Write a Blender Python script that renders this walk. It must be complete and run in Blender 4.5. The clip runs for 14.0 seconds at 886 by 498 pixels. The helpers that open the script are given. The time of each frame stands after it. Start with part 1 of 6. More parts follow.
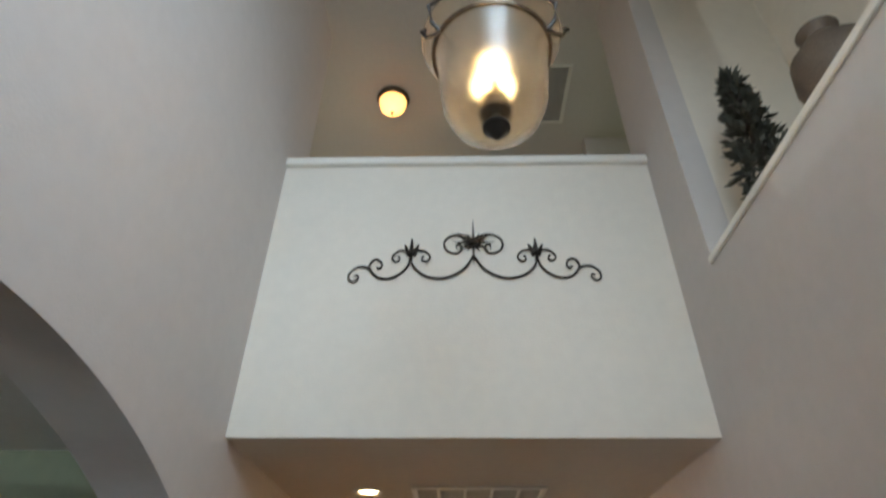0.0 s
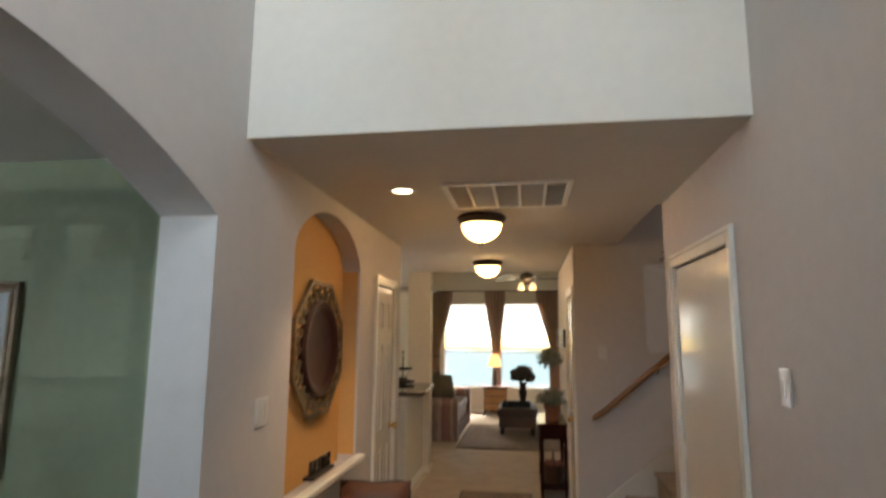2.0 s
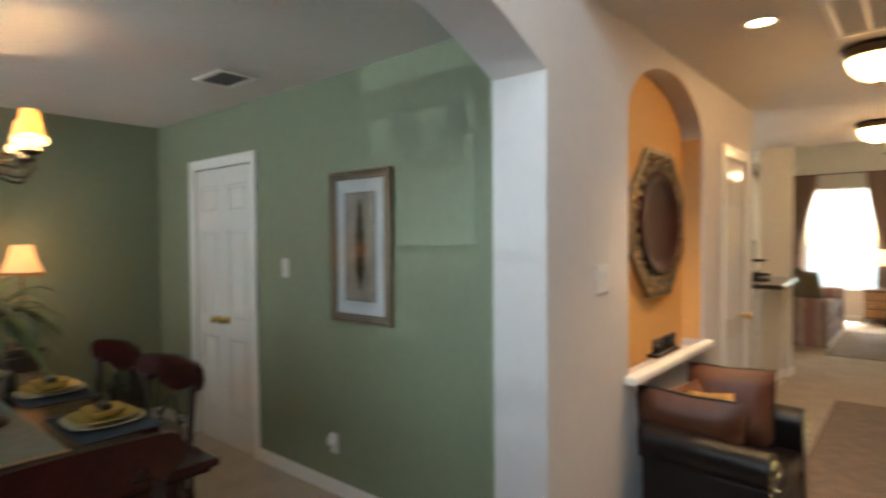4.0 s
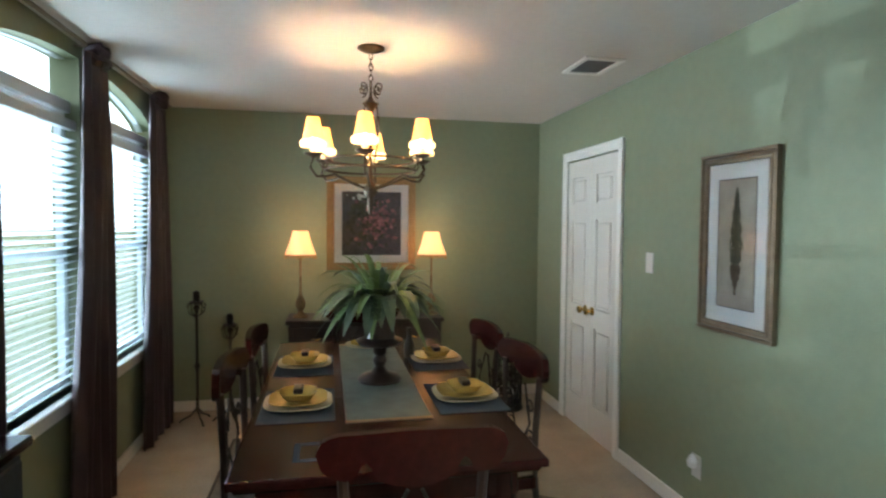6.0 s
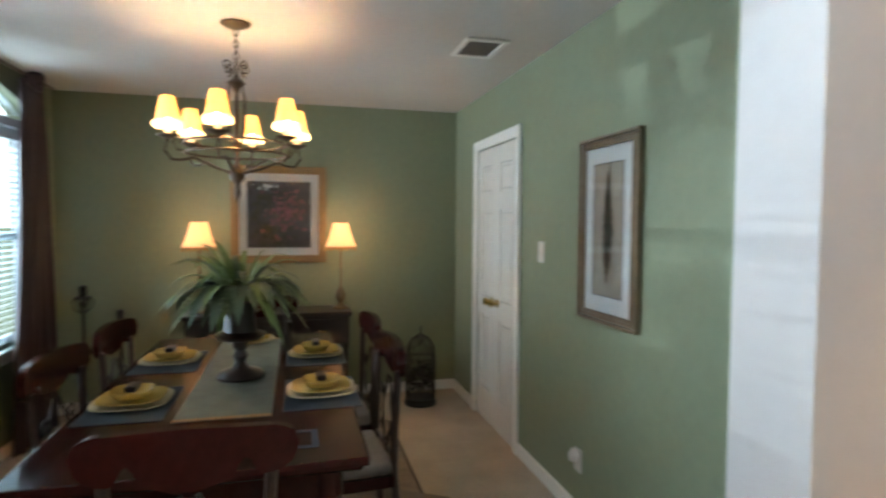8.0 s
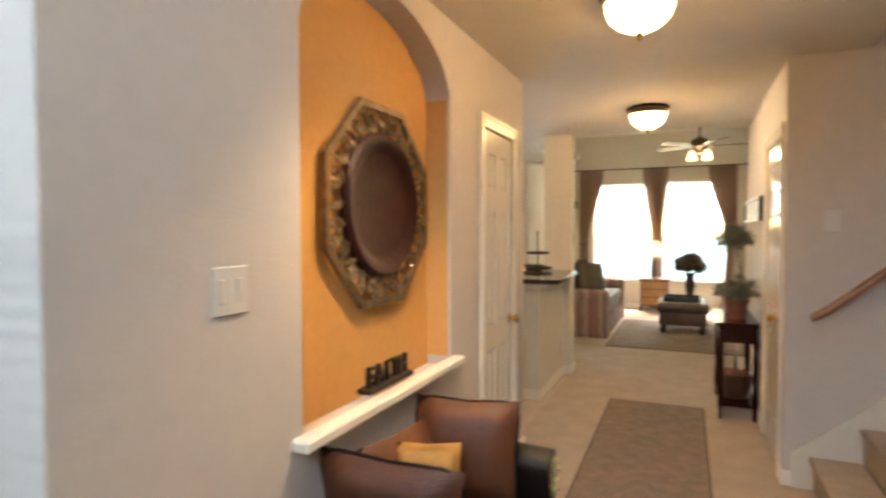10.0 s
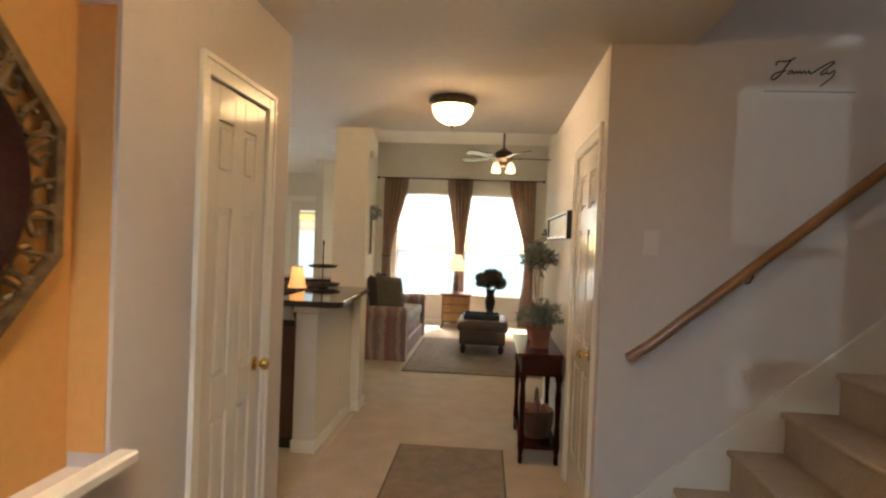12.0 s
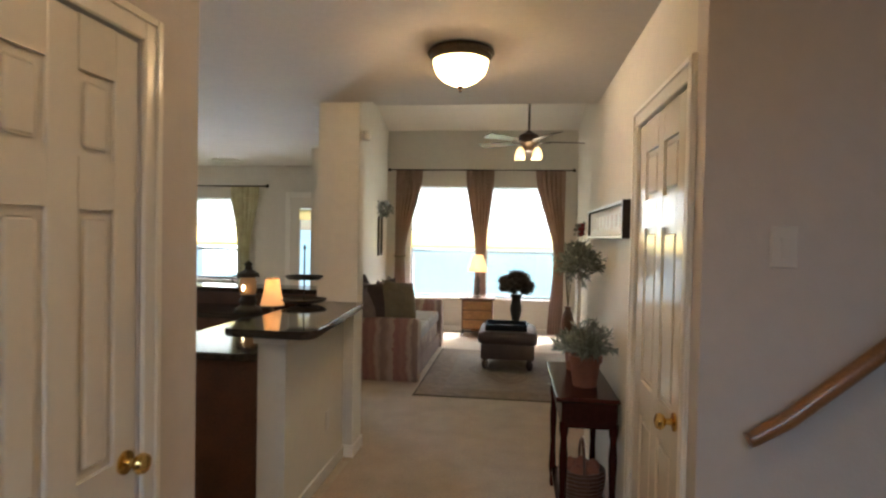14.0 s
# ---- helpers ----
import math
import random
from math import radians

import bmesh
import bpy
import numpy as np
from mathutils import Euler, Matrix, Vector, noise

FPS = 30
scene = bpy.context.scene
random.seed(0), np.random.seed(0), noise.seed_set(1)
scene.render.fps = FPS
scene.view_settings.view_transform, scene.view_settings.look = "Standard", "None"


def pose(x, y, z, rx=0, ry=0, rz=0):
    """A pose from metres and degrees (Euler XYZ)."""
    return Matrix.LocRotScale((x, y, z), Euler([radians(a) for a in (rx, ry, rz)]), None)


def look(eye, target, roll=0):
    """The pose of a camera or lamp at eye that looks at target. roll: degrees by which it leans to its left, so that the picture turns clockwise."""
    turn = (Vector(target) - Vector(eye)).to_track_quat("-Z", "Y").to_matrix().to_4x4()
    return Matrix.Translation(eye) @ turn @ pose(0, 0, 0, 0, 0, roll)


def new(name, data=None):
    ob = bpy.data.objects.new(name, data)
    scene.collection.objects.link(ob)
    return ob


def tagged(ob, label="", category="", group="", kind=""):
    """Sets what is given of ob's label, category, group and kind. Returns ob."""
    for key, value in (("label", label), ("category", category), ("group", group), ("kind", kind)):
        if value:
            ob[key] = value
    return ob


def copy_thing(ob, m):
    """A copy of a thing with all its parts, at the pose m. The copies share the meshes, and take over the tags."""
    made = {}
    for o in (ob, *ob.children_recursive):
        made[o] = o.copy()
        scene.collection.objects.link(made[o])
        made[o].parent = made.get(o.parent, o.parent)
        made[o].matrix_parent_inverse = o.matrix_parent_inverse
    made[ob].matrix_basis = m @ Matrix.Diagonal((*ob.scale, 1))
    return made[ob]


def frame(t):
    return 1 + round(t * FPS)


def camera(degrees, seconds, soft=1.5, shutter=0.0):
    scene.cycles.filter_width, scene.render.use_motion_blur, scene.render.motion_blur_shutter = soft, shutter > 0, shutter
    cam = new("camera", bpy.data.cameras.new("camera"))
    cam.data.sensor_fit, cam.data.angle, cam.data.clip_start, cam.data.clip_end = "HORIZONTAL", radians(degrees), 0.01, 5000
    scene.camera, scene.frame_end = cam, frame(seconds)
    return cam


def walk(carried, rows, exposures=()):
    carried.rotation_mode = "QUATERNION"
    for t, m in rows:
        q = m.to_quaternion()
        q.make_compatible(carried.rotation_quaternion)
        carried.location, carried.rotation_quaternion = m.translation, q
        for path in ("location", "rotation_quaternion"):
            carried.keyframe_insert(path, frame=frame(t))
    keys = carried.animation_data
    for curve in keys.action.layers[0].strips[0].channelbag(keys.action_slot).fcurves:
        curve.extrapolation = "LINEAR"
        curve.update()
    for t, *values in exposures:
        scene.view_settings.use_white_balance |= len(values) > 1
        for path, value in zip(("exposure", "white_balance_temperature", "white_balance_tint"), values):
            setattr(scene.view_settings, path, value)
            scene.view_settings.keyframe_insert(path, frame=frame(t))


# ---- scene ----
cam = camera(76.0, 14.0, soft=2.3, shutter=0.5)
PATH = [
    (0, (0.002, -0.160, 1.769), (-0.041, 1.470, 2.926), 0.5),
    (0.5, (0.049, -0.139, 1.753), (-0.038, 1.611, 2.717), 0.5),
    (1, (0.102, -0.108, 1.731), (-0.016, 1.734, 2.503), 0.4),
    (1.5, (0.137, -0.056, 1.694), (-0.016, 1.864, 2.231), -0.1),
    (2, (0.214, -0.012, 1.661), (-0.076, 1.944, 1.959), 0.4),
    (2.5, (0.230, 0.019, 1.604), (-0.237, 1.961, 1.702), 0.6),
    (3, (0.214, 0.068, 1.577), (-0.434, 1.960, 1.572), 0.7),
    (3.5, (0.161, 0.139, 1.516), (-0.770, 1.909, 1.518), 0.3),
    (4, (0.106, 0.141, 1.500), (-1.192, 1.662, 1.463), -0.4),
    (4.2, (0.135, 0.173, 1.495), (-1.328, 1.536, 1.452), -0.2),
    (6.3, (-0.018, 0.447, 1.536), (-1.997, 0.727, 1.470), 0.2),
    (6.5, (-0.037, 0.501, 1.531), (-2.025, 0.709, 1.476), 0.2),
    (7, (-0.028, 0.648, 1.525), (-2.021, 0.788, 1.448), 1.0),
    (7.5, (-0.023, 0.805, 1.502), (-2.006, 1.042, 1.398), 1.0),
    (8, (-0.002, 0.885, 1.487), (-1.936, 1.383, 1.393), 0.4),
    (8.5, (0.110, 0.848, 1.511), (-1.651, 1.792, 1.432), -0.3),
    (9, (0.109, 1.056, 1.473), (-1.398, 2.370, 1.432), -0.4),
    (9.2, (0.126, 1.086, 1.467), (-1.246, 2.540, 1.424), -0.4),
    (11.3, (0.104, 1.875, 1.495), (-0.149, 3.857, 1.417), 1.6),
    (11.5, (0.134, 1.978, 1.485), (-0.129, 3.960, 1.417), 2.7),
    (12, (0.084, 2.285, 1.486), (-0.080, 4.279, 1.460), 2.2),
    (12.5, (0.072, 2.552, 1.490), (-0.093, 4.545, 1.470), 1.2),
    (13, (0.127, 2.817, 1.506), (-0.138, 4.800, 1.492), 1.7),
    (13.5, (0.130, 3.054, 1.526), (-0.170, 5.031, 1.485), 0.9),
    (14, (0.079, 3.307, 1.532), (-0.169, 5.290, 1.488), 1.1),
]
EXPOSURES = [(0.0, -0.74, 6600, 11), (1.5, -0.62, 6650, 11), (2.5, -0.40, 6750, 11), (3.0, -0.14, 6700, 11), (4.0, 0.20, 6650, 10), (6.5, 0.80, 6250, 8), (8.0, 0.66, 6350, 9), (9.0, 0.70, 6750, 10), (11.5, 0.10, 6550, 10), (12.5, -0.04, 6350, 10), (14.0, -0.30, 5800, 8)]
walk(cam, [(t, look(eye, target, roll)) for t, eye, target, roll in PATH], EXPOSURES)

# ---- world, sun and large lights ----
world = bpy.data.worlds.new("world")
scene.world = world
world.use_nodes = True
wn, wl = world.node_tree.nodes, world.node_tree.links
sky = wn.new("ShaderNodeTexSky")
sky.sky_type, sky.sun_disc = "NISHITA", False
sky.sun_elevation, sky.sun_rotation = radians(52), radians(8)
wn["Background"].inputs[1].default_value = 0.15
wl.new(sky.outputs[0], wn["Background"].inputs[0])
sun = new("sun", bpy.data.lights.new("sun", "SUN"))
sun.data.energy, sun.data.angle, sun.data.color = 5.0, radians(0.5), (1.0, 0.94, 0.85)
sun.matrix_world = look((0, 0, 20), (-0.12 * 20, -20, 20 - 1.28 * 20))


def area(name, m, w, h, watts, color, spread=180):
    ob = new(name, bpy.data.lights.new(name, "AREA"))
    ob.data.shape, ob.data.size, ob.data.size_y, ob.data.energy, ob.data.color = "RECTANGLE", w, h, watts, color
    ob.data.spread = radians(spread)
    ob.matrix_world = m
    return ob


def bulb(name, p, watts, color=(1.0, 0.70, 0.42), r=0.03):
    ob = new(name, bpy.data.lights.new(name, "POINT"))
    ob.data.energy, ob.data.color, ob.data.shadow_soft_size = watts, color, r
    ob.location = p
    return ob


DAY = (0.60, 0.80, 1.0)
area("daylight_foyer", look((0.30, -0.93, 3.75), (-0.75, 1.5, 3.0)), 0.9, 1.8, 46, DAY, 115)
area("daylight_dining", look((-2.72, -1.0, 1.5), (-2.72, 1, 1.45)), 0.86, 1.76, 27, DAY, 125)
area("daylight_dining_b", look((-3.96, -1.0, 1.5), (-3.96, 1, 1.45)), 0.86, 1.76, 25, DAY, 125)
area("street_glint", look((-19.6, -25.8, 0.9), (-2.8, 0.2, 1.7)), 0.16, 0.16, 2100, (0.78, 0.93, 1.0))
area("daylight_living", look((-1.05, 12.62, 1.86), (-1.05, 9, 1.5)), 1.0, 0.98, 660, (0.88, 0.94, 1.0))
area("daylight_living_b", look((0.2, 12.62, 1.86), (0.2, 9, 1.5)), 1.0, 0.98, 660, (0.88, 0.94, 1.0))
# added fill lamp, hidden outside above the windows, brightens the living room carpet
area("carpet_fill_living", look((-0.43, 13.35, 2.95), (-0.43, 11.3, 0.45)), 2.4, 0.5, 1900, (0.88, 0.94, 1.0))
area("daylight_kitchen", look((-3.9, 10.95, 1.5), (-3.9, 8, 1.3)), 0.9, 1.1, 900, (0.9, 0.95, 1.0))


# ---- materials ----
def mat(name, color, rough=0.6, metal=0.0, vary=0.06, scale=3.0, bump=0.0, bscale=60.0, spec=0.5, emit=0.0, ecolor=None, island=0.0, color2=None, coat=0.0):
    m = bpy.data.materials.new(name)
    m.use_nodes = True
    n, l = m.node_tree.nodes, m.node_tree.links
    b = n["Principled BSDF"]
    b.inputs["Roughness"].default_value, b.inputs["Metallic"].default_value = rough, metal
    b.inputs["Specular IOR Level"].default_value = spec
    b.inputs["Coat Weight"].default_value = coat
    tc = n.new("ShaderNodeTexCoord")
    big, small = n.new("ShaderNodeTexNoise"), n.new("ShaderNodeTexNoise")
    big.inputs["Scale"].default_value, small.inputs["Scale"].default_value = scale, scale * 14
    big.inputs["Detail"].default_value = 4
    l.new(tc.outputs["Object"], big.inputs["Vector"]), l.new(tc.outputs["Object"], small.inputs["Vector"])
    add = n.new("ShaderNodeMath")
    add.operation = "ADD"
    l.new(big.outputs["Fac"], add.inputs[0]), l.new(small.outputs["Fac"], add.inputs[1])
    ramp = n.new("ShaderNodeMapRange")
    ramp.inputs["From Min"].default_value, ramp.inputs["From Max"].default_value = 0.7, 1.3
    l.new(add.outputs[0], ramp.inputs["Value"])
    mix = n.new("ShaderNodeMix")
    mix.data_type = "RGBA"
    c2 = color2 or tuple(c * (1 + vary) for c in color)
    c1 = color if color2 else tuple(c * (1 - vary) for c in color)
    mix.inputs["A"].default_value, mix.inputs["B"].default_value = (*c1, 1), (*c2, 1)
    l.new(ramp.outputs[0], mix.inputs["Factor"])
    out = mix.outputs["Result"]
    if island:
        g = n.new("ShaderNodeNewGeometry")
        hsv, mr = n.new("ShaderNodeHueSaturation"), n.new("ShaderNodeMapRange")
        mr.inputs["To Min"].default_value, mr.inputs["To Max"].default_value = 1 - island, 1 + island
        l.new(g.outputs["Random Per Island"], mr.inputs["Value"]), l.new(mr.outputs[0], hsv.inputs["Value"])
        l.new(out, hsv.inputs["Color"])
        out = hsv.outputs[0]
    l.new(out, b.inputs["Base Color"])
    if bump:
        bn, bm_ = n.new("ShaderNodeTexNoise"), n.new("ShaderNodeBump")
        bn.inputs["Scale"].default_value, bn.inputs["Detail"].default_value = bscale, 3
        bm_.inputs["Strength"].default_value, bm_.inputs["Distance"].default_value = bump, 0.004
        l.new(tc.outputs["Object"], bn.inputs["Vector"]), l.new(bn.outputs["Fac"], bm_.inputs["Height"])
        l.new(bm_.outputs[0], b.inputs["Normal"])
    if emit:
        b.inputs["Emission Color"].default_value, b.inputs["Emission Strength"].default_value = (*(ecolor or color), 1), emit
    return m


def stripes(name, colors, scale, axis=0, rough=0.8, bump=0.3, wob=0.3):
    """Woven bands of the given colours across one axis, in repeats of 1 / scale metres."""
    m = mat(name, colors[0], rough, bump=bump, bscale=180)
    n, l = m.node_tree.nodes, m.node_tree.links
    b = n["Principled BSDF"]
    tc, sep, mul, fr, cr = (n.new("ShaderNode" + k) for k in ("TexCoord", "SeparateXYZ", "Math", "Math", "ValToRGB"))
    nz, ad, mm = n.new("ShaderNodeTexNoise"), n.new("ShaderNodeMath"), n.new("ShaderNodeMath")
    nz.inputs["Scale"].default_value = 9
    mm.operation, mm.inputs[1].default_value = "MULTIPLY", wob
    ad.operation = "ADD"
    mul.operation, mul.inputs[1].default_value, fr.operation = "MULTIPLY", scale, "FRACT"
    l.new(tc.outputs["Object"], sep.inputs[0]), l.new(tc.outputs["Object"], nz.inputs["Vector"])
    l.new(sep.outputs[axis], mul.inputs[0]), l.new(nz.outputs["Fac"], mm.inputs[0])
    l.new(mul.outputs[0], ad.inputs[0]), l.new(mm.outputs[0], ad.inputs[1]), l.new(ad.outputs[0], fr.inputs[0])
    l.new(fr.outputs[0], cr.inputs[0])
    e = cr.color_ramp.elements
    while len(e) < len(colors):
        e.new(0.5)
    for i, c in enumerate(colors):
        e[i].position, e[i].color = i / len(colors), (*c, 1)
    l.new(cr.outputs[0], b.inputs["Base Color"])
    return m


def glass(name, color=(1, 1, 1), rough=0.0, trans=1.0):
    m = bpy.data.materials.new(name)
    m.use_nodes = True
    b = m.node_tree.nodes["Principled BSDF"]
    b.inputs["Base Color"].default_value, b.inputs["Roughness"].default_value = (*color, 1), rough
    b.inputs["Transmission Weight"].default_value, b.inputs["IOR"].default_value = trans, 1.45
    return m


def cloth(name, color, glow=0.0, thin=0.5, gcol=None):
    """Thin fabric that lets light through."""
    m = mat(name, color, 0.9, bump=0.2, bscale=300)
    n, l = m.node_tree.nodes, m.node_tree.links
    b, o = n["Principled BSDF"], n["Material Output"]
    tr, mx = n.new("ShaderNodeBsdfTranslucent"), n.new("ShaderNodeMixShader")
    tr.inputs[0].default_value = (*color, 1)
    mx.inputs[0].default_value = thin
    l.new(b.outputs[0], mx.inputs[1]), l.new(tr.outputs[0], mx.inputs[2]), l.new(mx.outputs[0], o.inputs[0])
    if glow:
        b.inputs["Emission Color"].default_value, b.inputs["Emission Strength"].default_value = (*(gcol or color), 1), glow
    return m


M = {
    "wall": mat("wall_paint", (0.56, 0.51, 0.475), 0.75, vary=0.03, scale=1.3, bump=0.25, bscale=90),
    "living": mat("living_paint", (0.65, 0.61, 0.53), 0.75, vary=0.03, scale=1.3, bump=0.25, bscale=90),
    "cream": mat("cream_wall", (0.73, 0.66, 0.565), 0.75, vary=0.03, scale=1.3, bump=0.25, bscale=90),
    "green": mat("green_paint", (0.225, 0.248, 0.150), 0.6, vary=0.05, scale=1.5, bump=0.3, bscale=90),
    "orange": mat("orange_paint", (0.60, 0.315, 0.095), 0.65, vary=0.05, scale=2.0, bump=0.25, bscale=90),
    "ceil": mat("ceiling_paint", (0.62, 0.57, 0.50), 0.9, vary=0.03, scale=2.0, bump=0.6, bscale=70),
    "trim": mat("white_trim", (0.78, 0.74, 0.66), 0.28, vary=0.02),
    "door": mat("door_paint", (0.74, 0.69, 0.60), 0.11, vary=0.02, bump=0.06, bscale=25),
    "carpet": mat("carpet", (0.45, 0.355, 0.26), 0.98, vary=0.12, scale=5, bump=1.0, bscale=260),
    "wood": mat("cherry_wood", (0.031, 0.0056, 0.0044), 0.20, vary=0.2, scale=2.5, spec=0.28),
    "darkwood": mat("dark_wood", (0.028, 0.014, 0.010), 0.3, vary=0.4, scale=6, coat=0.3),
    "rail": mat("oak_rail", (0.26, 0.12, 0.045), 0.3, vary=0.25, scale=9, coat=0.2),
    "pine": mat("honey_wood", (0.34, 0.17, 0.07), 0.4, vary=0.3, scale=9),
    "chestwood": mat("brown_chest_wood", (0.15, 0.07, 0.03), 0.35, vary=0.3, scale=8, coat=0.2),
    "cabinet": mat("cabinet_wood", (0.07, 0.025, 0.012), 0.35, vary=0.3, scale=7),
    "iron": mat("dark_iron", (0.035, 0.028, 0.022), 0.45, 0.6, vary=0.2, scale=20),
    "bronze": mat("aged_bronze", (0.10, 0.07, 0.045), 0.4, 0.8, vary=0.3, scale=20),
    "antique": mat("antique_gold", (0.20, 0.14, 0.075), 0.42, 0.7, vary=0.5, scale=25),
    "brass": mat("brass", (0.80, 0.56, 0.20), 0.18, 1.0, vary=0.05, scale=20),
    "gold": mat("gilt_frame", (0.30, 0.19, 0.085), 0.45, 0.6, vary=0.2, scale=30),
    "champagne": mat("silver_gold_frame", (0.20, 0.15, 0.10), 0.35, 0.6, vary=0.2, scale=30),
    "mat": mat("picture_mount", (0.78, 0.80, 0.78), 0.7, vary=0.02),
    "paper": mat("old_paper", (0.42, 0.36, 0.28), 0.7, vary=0.2, scale=12),
    "leather": mat("brown_leather", (0.010, 0.0065, 0.006), 0.3, spec=0.3, vary=0.3, scale=10, bump=0.4, bscale=120),
    "silk": mat("copper_silk", (0.085, 0.024, 0.008), 0.5, vary=0.25, scale=14, bump=0.4, bscale=150),
    "mustard": mat("mustard_fabric", (0.38, 0.20, 0.05), 0.7, vary=0.15, scale=14),
    "granite": mat("dark_granite", (0.035, 0.025, 0.020), 0.08, vary=0.6, scale=30),
    "blackplastic": mat("black_lacquer", (0.015, 0.017, 0.02), 0.15),
    "white": mat("white_plastic", (0.63, 0.60, 0.56), 0.35, vary=0.01),
    "vinyl": mat("white_vinyl", (0.72, 0.76, 0.78), 0.35, vary=0.01),
    "terracotta": mat("terracotta", (0.22, 0.085, 0.05), 0.8, vary=0.2, scale=10),
    "drooping": mat("drooping_leaf", (0.085, 0.125, 0.078), 0.4, vary=0.25, scale=8),
    "hydrangea": mat("dried_hydrangea", (0.055, 0.042, 0.028), 0.8, vary=0.35, scale=14, island=0.4),
    # emissive pale cyan stands in for daylight outside the living room
    "garden_glow": mat("glowing_garden_backdrop", (0.3, 0.4, 0.45), 0.9, scale=0.35, emit=1.0, ecolor=(0.74, 0.93, 1.0)),
    # emission whitens the view through the front windows
    "front_glow": mat("glowing_front_backdrop", (0.6, 0.65, 0.7), 0.9, scale=0.05, emit=1.2, ecolor=(0.72, 0.93, 1.0)),
    "amber_cloth": cloth("lit_shade_amber", (0.85, 0.64, 0.40), 0.46, 0.5, (1.0, 0.58, 0.23)),
    "leaf": mat("fern_leaf", (0.17, 0.25, 0.085), 0.45, vary=0.3, scale=8, island=0.5),
    "sage": mat("sage_leaf", (0.17, 0.185, 0.15), 0.7, vary=0.3, scale=8, island=0.45),
    "darkleaf": mat("dried_leaf", (0.06, 0.055, 0.025), 0.7, vary=0.3, scale=8, island=0.5),
    "clay": mat("brown_clay", (0.11, 0.075, 0.05), 0.6, vary=0.35, scale=12, bump=0.4, bscale=60),
    "evergreen": mat("dusty_evergreen", (0.050, 0.049, 0.035), 0.7, vary=0.3, scale=8, island=0.45),
    "blossom": mat("painted_pink", (0.36, 0.15, 0.16), 0.7, vary=0.3, scale=20, island=0.5),
    "print_dark": mat("painted_brown", (0.085, 0.075, 0.068), 0.6, vary=0.5, scale=18),
    "rose": mat("red_rose", (0.22, 0.02, 0.02), 0.7, vary=0.3, scale=20, island=0.3),
    "plate": mat("mustard_glaze", (0.46, 0.33, 0.09), 0.2, vary=0.1, scale=10),
    "cream_plate": mat("cream_glaze", (0.60, 0.54, 0.38), 0.2, vary=0.05, scale=10),
    "navy": mat("navy_cloth", (0.03, 0.045, 0.06), 0.8, vary=0.2),
    "runner_cloth": mat("sage_table_cloth", (0.11, 0.14, 0.12), 0.5, vary=0.25, scale=14),
    "curtain": mat("brown_taffeta", (0.035, 0.015, 0.018), 0.45, vary=0.25, scale=10),
    "drape": cloth("mauve_drape", (0.32, 0.215, 0.165), 0.0, 0.42),
    "floral": mat("floral_drape", (0.62, 0.60, 0.36), 0.8, scale=9, color2=(0.40, 0.33, 0.20)),
    "ottoman": mat("grey_brown_leather", (0.085, 0.056, 0.045), 0.45, vary=0.2, scale=9, bump=0.3),
    "cushion_a": mat("olive_cushion", (0.12, 0.10, 0.065), 0.85, vary=0.2, scale=16),
    "cushion_c": mat("mauve_cushion", (0.17, 0.135, 0.13), 0.85, vary=0.3, scale=14),
    "cushion_b": mat("plum_cushion", (0.045, 0.03, 0.03), 0.85, vary=0.2, scale=16),
    "seat_fab": mat("grey_velvet", (0.25, 0.23, 0.22), 0.8, vary=0.2, scale=12),
    "stripe": stripes("striped_upholstery", [(0.27, 0.14, 0.12), (0.22, 0.11, 0.095), (0.27, 0.15, 0.125), (0.24, 0.12, 0.10), (0.38, 0.29, 0.23), (0.20, 0.135, 0.115), (0.24, 0.165, 0.135), (0.36, 0.28, 0.22)], 3.0, 0, wob=0.34),
    "rug": mat("living_rug", (0.27, 0.215, 0.165), 0.98, vary=0.2, scale=9, bump=0.8, bscale=200, color2=(0.19, 0.155, 0.12)),
    "rug_pale": mat("runner_field", (0.28, 0.21, 0.15), 0.98, scale=11, bump=0.8, bscale=200, color2=(0.17, 0.125, 0.09)),
    "rug_edge": mat("rug_border", (0.085, 0.058, 0.042), 0.98, vary=0.2, scale=9, bump=0.8, bscale=200),
    "vent_dark": mat("vent_dark", (0.12, 0.11, 0.10), 0.7),
    "blind": cloth("blind_slat", (0.88, 0.92, 0.93), 0.0, 0.75),
    "ground": mat("lawn", (0.10, 0.13, 0.06), 0.95, vary=0.3, scale=0.5, bump=0.6, bscale=20),
    "stone": mat("siding", (0.50, 0.50, 0.50), 0.8, vary=0.1, scale=1),
    "pane": glass("window_glass"),
    "bell": glass("seeded_glass", (1.0, 0.90, 0.74), 0.26),
    "bowl_low": cloth("amber_alabaster", (0.8, 0.55, 0.3), 0.9, 0.5, (1.0, 0.55, 0.20)),
    "shade_glow": cloth("lit_shade", (0.85, 0.62, 0.36), 0.85, 0.5, (1.0, 0.46, 0.13)),
    "flounce": cloth("lit_ruffle", (0.9, 0.75, 0.5), 1.8, 0.5, (1.0, 0.62, 0.28)),
    "shade_soft": cloth("lit_shade_pale", (0.85, 0.66, 0.45), 0.8, 0.5, (1.0, 0.46, 0.19)),
    "frost": cloth("lit_alabaster", (0.9, 0.8, 0.6), 3.0, 0.5, (1.0, 0.72, 0.38)),
    "candle": mat("candle_wax", (0.75, 0.66, 0.45), 0.5, emit=0.8, ecolor=(1.0, 0.6, 0.25)),
    "filament": mat("bulb_glow", (1, 0.9, 0.7), 0.5, emit=30, ecolor=(1.0, 0.75, 0.40)),
